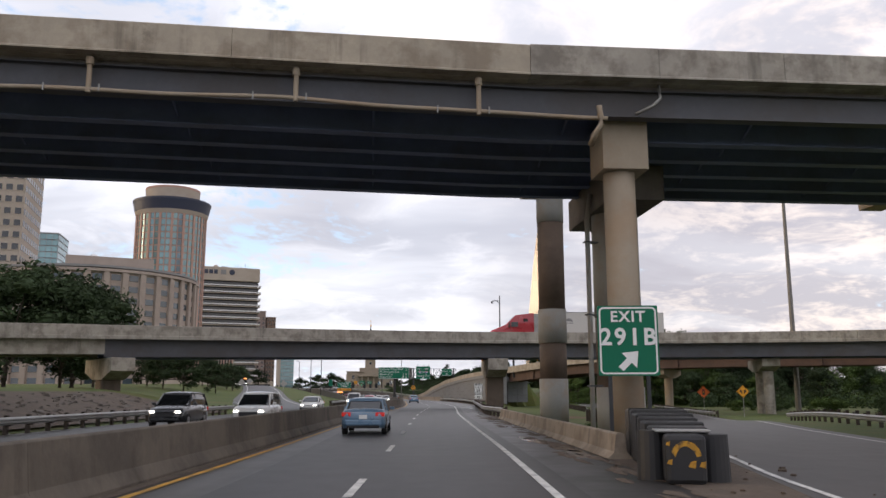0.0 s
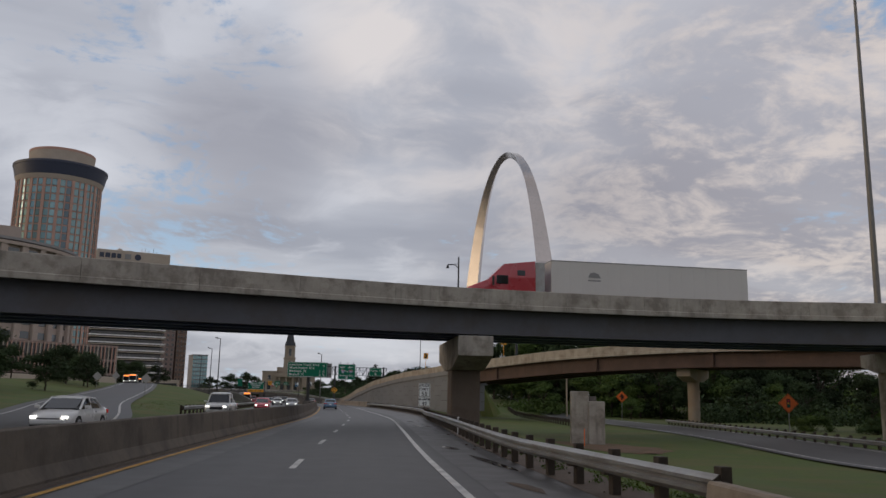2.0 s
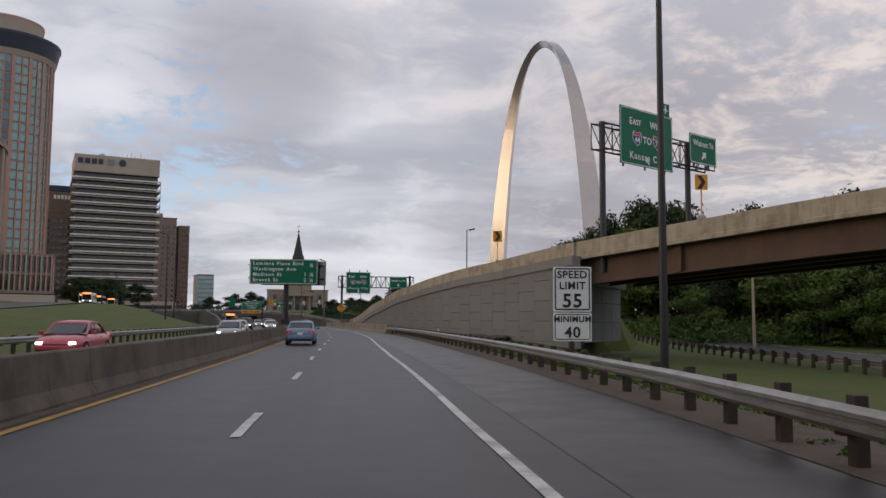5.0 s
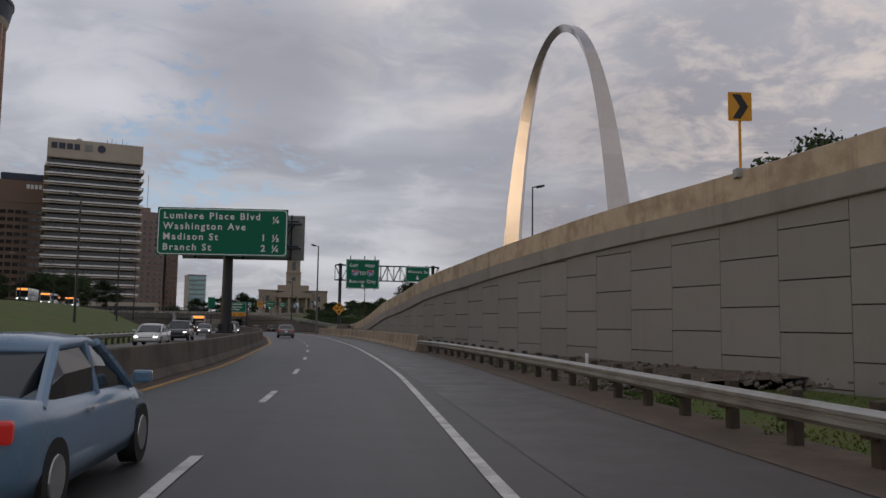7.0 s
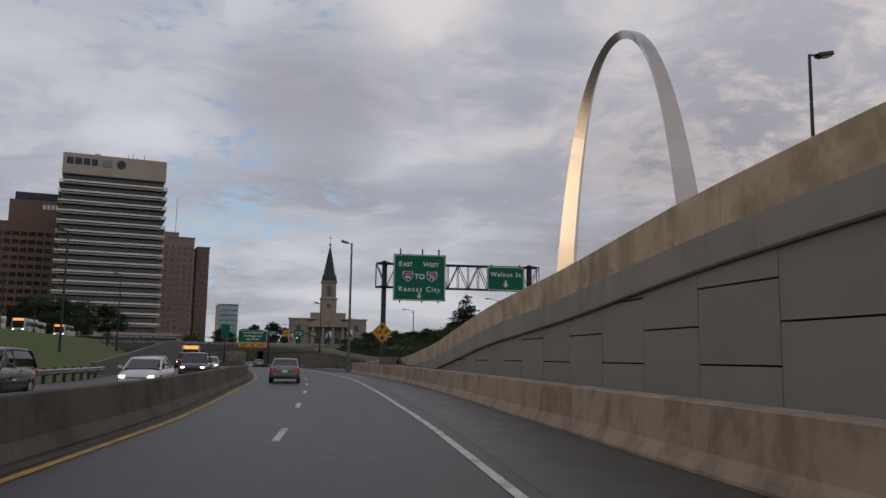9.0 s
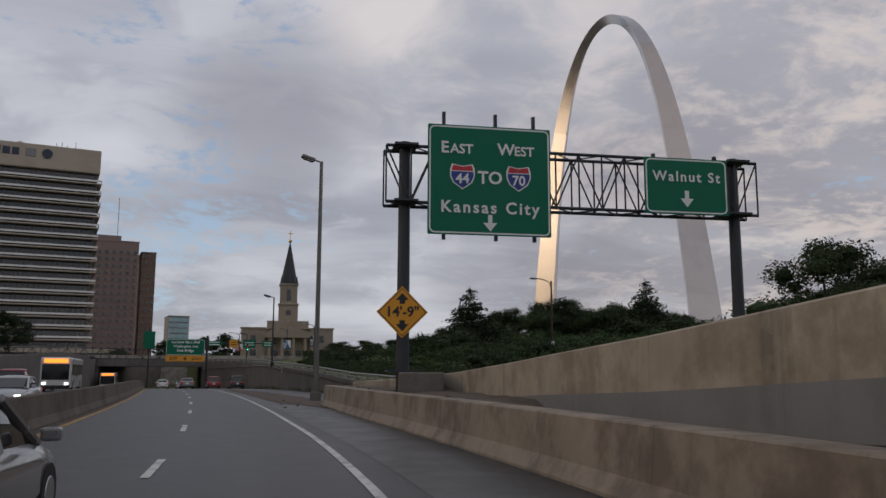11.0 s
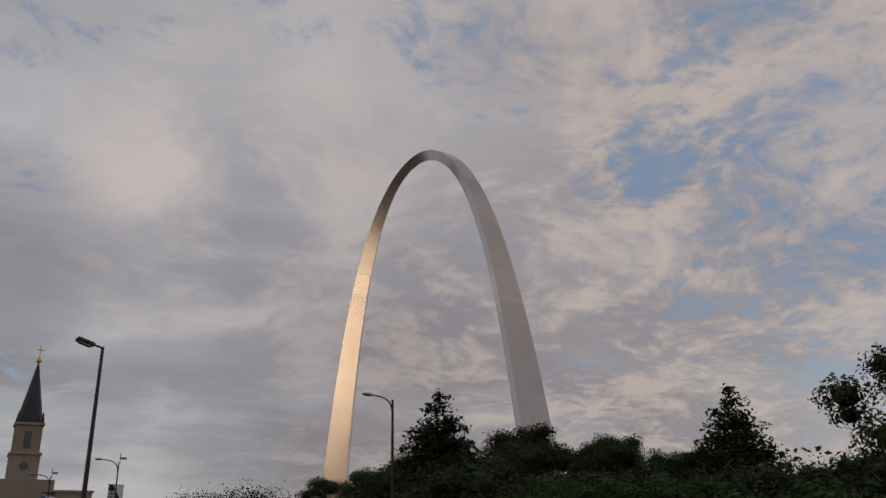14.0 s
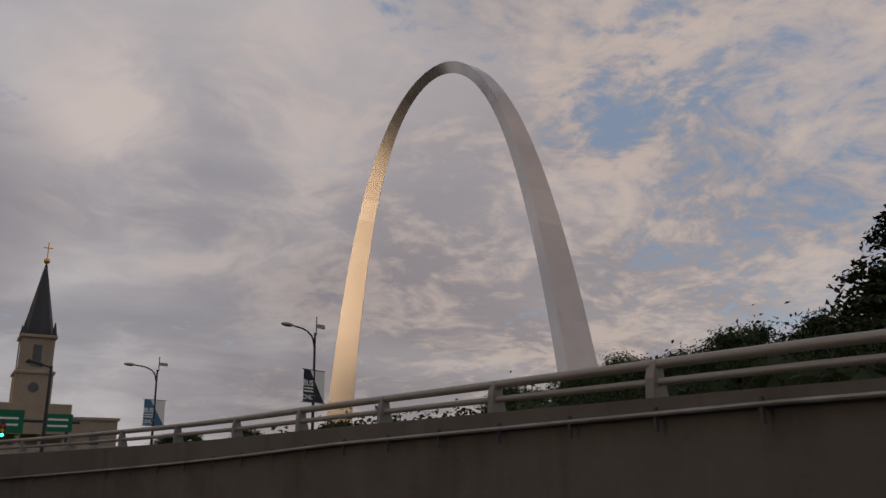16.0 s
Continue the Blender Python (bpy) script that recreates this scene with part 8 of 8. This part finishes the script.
def vehicle(kind, colour, at, rz, label, lights="tail"):
    """A parked-looking road vehicle; its nose points along local +y."""
    t = thing("car", label, "car", at, rz)
    suv, pick = kind == "suv", kind == "pickup"
    L, w, h = (4.75, 0.94, 1.74) if suv else (5.4, 0.98, 1.85) if pick else (4.7, 0.91, 1.46)
    belt = 1.08 if suv or pick else 0.94
    hood = 1.02 if suv or pick else 0.86
    tail_z = 1.05 if (suv or pick) else 1.0
    f, r = L / 2, -L / 2
    secs = [ring(r, w * 0.80, 0.42, tail_z - 0.16), ring(r + 0.08, w * 0.92, 0.30, tail_z - 0.03), ring(r + 0.5, w * 0.99, 0.24, tail_z), ring(r + 1.2, w, 0.22, belt), ring(0, w, 0.22, belt),
            ring(f - 1.45, w, 0.22, belt - 0.02), ring(f - 0.9, w * 0.98, 0.23, hood), ring(f - 0.3, w * 0.93, 0.26, hood - 0.10), ring(f - 0.04, w * 0.80, 0.34, hood - 0.26), ring(f, w * 0.72, 0.42, hood - 0.34)]
    body = part("body", loft(secs), colour, t, smooth=True)
    # greenhouse: glass core and a roof skin over it
    if pick:
        a0, a1, a2, a3 = -0.55, -0.45, 0.75, 1.35
    elif suv:
        a0, a1, a2, a3 = r + 0.12, r + 0.45, 0.35, 1.15
    else:
        a0, a1, a2, a3 = r + 0.75, r + 1.45, 0.35, 1.25
    def cab(y, ww, z0, z1):
        return [(-ww, y, z0), (-ww * 0.96, y, z0 + 0.5 * (z1 - z0)), (-ww * 0.80, y, z1), (ww * 0.80, y, z1), (ww * 0.96, y, z0 + 0.5 * (z1 - z0)), (ww, y, z0)]
    b0 = belt - 0.05
    part("glazing", loft([cab(a0, w * 0.84, b0, b0 + 0.06), cab(a1, w * 0.87, b0, h - 0.09), cab(0, w * 0.89, b0, h - 0.03), cab(a2, w * 0.88, b0, h - 0.07), cab(a3, w * 0.85, b0, b0 + 0.06)]), GLASS_CAR, t)
    roof = [ring(a1 - 0.08, w * 0.70, h - 0.16, h - 0.08, 0.02, 0.01), ring(a1 + 0.25, w * 0.76, h - 0.13, h - 0.02, 0.02, 0.02), ring(0, w * 0.77, h - 0.11, h, 0.02, 0.02), ring(a2, w * 0.74, h - 0.14, h - 0.05, 0.02, 0.01), ring(a2 + 0.1, w * 0.70, h - 0.17, h - 0.10, 0.02, 0.01)]
    part("roof", loft(roof), colour, t, smooth=True)
    for s in (-1, 1):
        for ya, za, yb, zb in ((a0 + 0.02, b0, a1, h - 0.1), (-0.1, b0, -0.12, h - 0.06), (a3 - 0.02, b0, a2, h - 0.08)):
            part("pillar", rod(bmesh.new(), (s * w * 0.885, ya, za), (s * w * 0.73, yb, zb), 0.05, seg=6), colour, t)
        part("mirror", nbox((s * (w + 0.10), a3 - 0.3, belt + 0.06), (0.2, 0.12, 0.14), bevel=0.03), colour, t)
        part("door_handle", nbox((s * w * 0.985, -0.55, belt - 0.14), (0.03, 0.16, 0.03)), CHROME if lights == "tail" else BLACKPLASTIC, t)
        part("headlight", nbox((s * w * 0.66, f - 0.10, hood - 0.26), (0.26, 0.18, 0.11), -s * 14, 0.03), HEAD if lights == "head" else SIGN_W, t)
        part("tail_light", nbox((s * w * 0.74, r + 0.07, tail_z - 0.2), (0.38, 0.12, 0.17), s * 8, 0.03), TAIL, t)
        for y in (f - 0.88, r + 0.92):
            wh = part("wheel", rod(bmesh.new(), (s * (w - 0.2), y, 0.33), (s * (w + 0.0), y, 0.33), 0.33, seg=24), RUBBER, t)
            part("rim", rod(bmesh.new(), (s * (w - 0.02), y, 0.33), (s * (w + 0.012), y, 0.33), 0.21, 0.19, 16), RIM, wh)
    part("rear_bumper", nbox((0, r + 0.03, 0.48), (w * 1.6, 0.16, 0.24), bevel=0.06), colour, t)
    part("rear_plate", nbox((0, r - 0.02, tail_z - 0.3 if not suv else 0.7), (0.32, 0.03, 0.16)), SIGN_W, t)
    part("boot_strip", nbox((0, r + 0.035, tail_z - 0.13), (w * 1.05, 0.06, 0.035), bevel=0.01), CHROME, t, "chrome boot strip")
    part("rear_valance", nbox((0, r + 0.06, 0.33), (w * 1.45, 0.14, 0.14), bevel=0.04), BLACKPLASTIC, t, "black lower valance")
    part("grille", nbox((0, f - 0.01, hood - 0.40), (w * 1.0, 0.08, 0.22), bevel=0.03), BLACKPLASTIC, t)
    part("front_bumper", nbox((0, f - 0.03, 0.42), (w * 1.5, 0.18, 0.22), bevel=0.06), colour, t)
    if pick:
        part("bed", nbox((0, -1.7, 1.10), (w * 1.72, 1.9, 0.06)), BLACKPLASTIC, t)
    return t


def pale_pole():
    t = thing("utility_pole", "pale slender utility pole among the bushes", "pole", (51.1, 188, gz(51.1, 188)))
    part("pole", rod(bmesh.new(), (0, 0, 0), (0, 0, 8.5), 0.16, 0.11, 12), CONC_BEIGE, t)
    part("cap", rod(bmesh.new(), (0, 0, 8.5), (0, 0, 8.6), 0.13, seg=12), GALV, t)


pale_pole()


def head_deg(y):
    return -math.degrees(math.atan2(cx(y + 3) - cx(y - 3), 6))


def traffic(kind, colour, lat, y, label, oncoming=False):
    return vehicle(kind, colour, on(lat, y, 0.012), head_deg(y) + (180 if oncoming else 0), label, "head" if oncoming else "tail")


traffic("sedan", P_BLUE, -3.05, 36.2, "light blue saloon with red tail lamps in the inner lane")
traffic("sedan", P_BLUE, -3.15, 167.6, "light blue sedan with red tail lamps in the inner lane")
traffic("sedan", P_GREY, -3.1, 255.8, "grey sedan ahead in the inner lane")
traffic("sedan", P_GREY, 0.0, 366, "grey sedan ahead in the middle lane")
traffic("suv", P_RED, 3.9, 372, "dark red sport utility vehicle near the underpass")
traffic("suv", P_BLACK, 6.4, 364, "black sport utility vehicle in the merging lane")
traffic("sedan", P_WHITE, -3.0, 384, "white sedan near the underpass")
traffic("sedan", P_SILVER, 0.2, 396, "silver sedan entering the underpass")
traffic("suv", P_BLACK, -13.4, 44.5, "dark sport utility vehicle with headlamps lit", True)
traffic("suv", P_WHITE, -9.6, 45.5, "white sport utility vehicle with headlamps lit", True)
traffic("sedan", P_WHITE, -12.6, 84, "white sedan with headlamps lit", True)
traffic("pickup", P_WHITE, -12.0, 116, "white pickup truck with headlamps lit", True)
traffic("sedan", P_PINK, -11.6, 150, "bright red hatchback with headlamps lit", True)
traffic("sedan", P_SILVER, -8.8, 178, "silver sedan with headlamps lit", True)
traffic("sedan", P_WHITE, -11.9, 218, "white saloon with headlamps lit", True)
traffic("suv", P_BLACK, -12.2, 233, "black sport utility vehicle with headlamps lit beside the bank", True)
traffic("sedan", P_WHITE, -9.0, 243, "white compact car with headlamps lit", True)
traffic("suv", P_BLACK, -9.2, 262, "dark vehicle with headlamps lit", True)
traffic("sedan", P_GREY, -12.6, 268, "grey saloon with headlamps lit", True)
traffic("sedan", P_SILVER, -9.4, 288, "silver saloon with headlamps lit", True)
traffic("pickup", P_RED, -12.8, 306, "red pickup with headlamps lit", True)


def bus(at, rz, label, group="city buses"):
    t = thing("bus", label, "bus", at, rz, group)
    part("body", nbox((0, 0, 1.65), (2.5, 11.5, 2.75), bevel=0.16), P_WHITE, t)
    part("windscreen", nbox((0, 5.72, 1.75), (2.2, 0.08, 1.4), bevel=0.03), GLASS_CAR, t)
    part("destination_sign", nbox((0, 5.78, 2.72), (1.9, 0.08, 0.34)), BUSLED, t, "lit orange destination sign")
    for s in (-1, 1):
        part("window_band", nbox((s * 1.25, -0.2, 1.95), (0.06, 10.0, 0.95)), GLASS_CAR, t)
        part("headlight", nbox((s * 0.9, 5.76, 0.75), (0.3, 0.06, 0.2)), HEAD, t)
        for y in (3.6, -3.4):
            wh = part("wheel", rod(bmesh.new(), (s * 1.0, y, 0.48), (s * 1.27, y, 0.48), 0.48, seg=20), RUBBER, t)
            part("rim", rod(bmesh.new(), (s * 1.25, y, 0.48), (s * 1.29, y, 0.48), 0.26, seg=14), RIM, wh)
    part("bumper", nbox((0, 5.78, 0.45), (2.4, 0.16, 0.3), bevel=0.04), BLACKPLASTIC, t)


for x, y in ((-52.0, 352), (-56.6, 366), (-57.3, 384), (-61.5, 400), (-61.8, 420)):
    bus((x, y, 5.42), 188, "white city bus with a lit orange destination sign")
bus(on(-12.5, 330, 0.012), head_deg(330) + 180, "white bus with a lit orange destination sign on the oncoming lanes")
bus(on(-12.0, 404, 0.012), head_deg(404) + 180, "white bus with a lit orange sign leaving the underpass")


def semi_truck():
    t = thing("semi_truck", "red sleeper-cab lorry with a long white box trailer", "truck", (0, 0, 0))
    x0, y, z = 19.0, 106.2, 8.14
    t.location, t.rotation_euler = (x0, y, z), (0, 0, radians(90))
    # local +y is the nose; the truck reaches back along -y
    part("trailer_body", nbox((0, -11.2, 2.55), (2.5, 16.0, 2.75), bevel=0.04), TRAILER, t, "plain white box trailer")
    for k in range(16):
        for s in (-1, 1):
            part("trailer_rib", nbox((s * 1.255, -3.7 - k, 2.55), (0.012, 0.05, 2.7)), TRAILER, t)
    part("trailer_rail", nbox((0, -11.2, 1.15), (2.52, 16.0, 0.14)), GALV, t)
    part("trailer_top_rail", nbox((0, -11.2, 3.95), (2.53, 16.0, 0.08)), GALV, t)
    for s in (-1, 1):
        o = part("logo_shape", flat_poly(bmesh.new(), [(-0.5, 0), (0.5, 0.05), (0.35, 0.35), (0.0, 0.45), (-0.35, 0.3)], 0, 0.01), GREY_B, t)
        o.location, o.rotation_euler = (s * 1.265, -6.6, 2.75), (0, 0, radians(90))
        part("logo_bar", nbox((s * 1.265, -6.6, 2.55), (0.012, 1.0, 0.1)), GREY_B, t)
    b = loft([[(-1.15, -2.0, 0.5), (1.15, -2.0, 0.5), (1.2, -2.0, 2.6), (1.1, -2.0, 3.85), (-1.1, -2.0, 3.85), (-1.2, -2.0, 2.6)],
              [(-1.15, 0.4, 0.5), (1.15, 0.4, 0.5), (1.2, 0.4, 2.5), (1.05, 0.4, 3.55), (-1.05, 0.4, 3.55), (-1.2, 0.4, 2.5)],
              [(-1.12, 1.6, 0.5), (1.12, 1.6, 0.5), (1.1, 1.6, 1.9), (0.95, 1.6, 2.35), (-0.95, 1.6, 2.35), (-1.1, 1.6, 1.9)],
              [(-1.05, 3.4, 0.5), (1.05, 3.4, 0.5), (0.95, 3.4, 1.4), (0.7, 3.4, 1.62), (-0.7, 3.4, 1.62), (-0.95, 3.4, 1.4)],
              [(-0.95, 3.9, 0.55), (0.95, 3.9, 0.55), (0.8, 3.9, 1.1), (0.6, 3.9, 1.3), (-0.6, 3.9, 1.3), (-0.8, 3.9, 1.1)]])
    part("cab", b, P_RED_TRUCK, t, smooth=False)
    for s in (-1, 1):
        part("side_window", nbox((s * 1.19, 0.55, 2.35), (0.06, 0.9, 0.65), bevel=0.02), GLASS_CAR, t)
        part("sleeper_window", nbox((s * 1.17, -0.9, 2.9), (0.06, 0.6, 0.4), bevel=0.02), GLASS_CAR, t)
        part("fairing", nbox((s * 1.18, -2.35, 2.2), (0.06, 0.7, 3.1)), GALV, t)
        part("mirror", nbox((s * 1.45, 1.3, 2.2), (0.15, 0.15, 0.7), bevel=0.03), BLACKPLASTIC, t)
        for y in (2.6, -2.2, -3.5, -16.6, -17.9):
            wh = part("wheel", rod(bmesh.new(), (s * 0.85, y, 0.52), (s * 1.2, y, 0.52), 0.52, seg=20), RUBBER, t)
            part("rim", rod(bmesh.new(), (s * 1.17, y, 0.52), (s * 1.22, y, 0.52), 0.28, seg=14), RIM, wh)
    part("windscreen", nbox((0, 1.05, 2.72), (1.9, 0.08, 0.95), rx=38), GLASS_CAR, t)
    part("chassis", nbox((0, -3, 0.85), (1.0, 8, 0.3)), BLACKPLASTIC, t)


P_RED_TRUCK = paint("red_truck_paint", (0.36, 0.02, 0.03))
semi_truck()
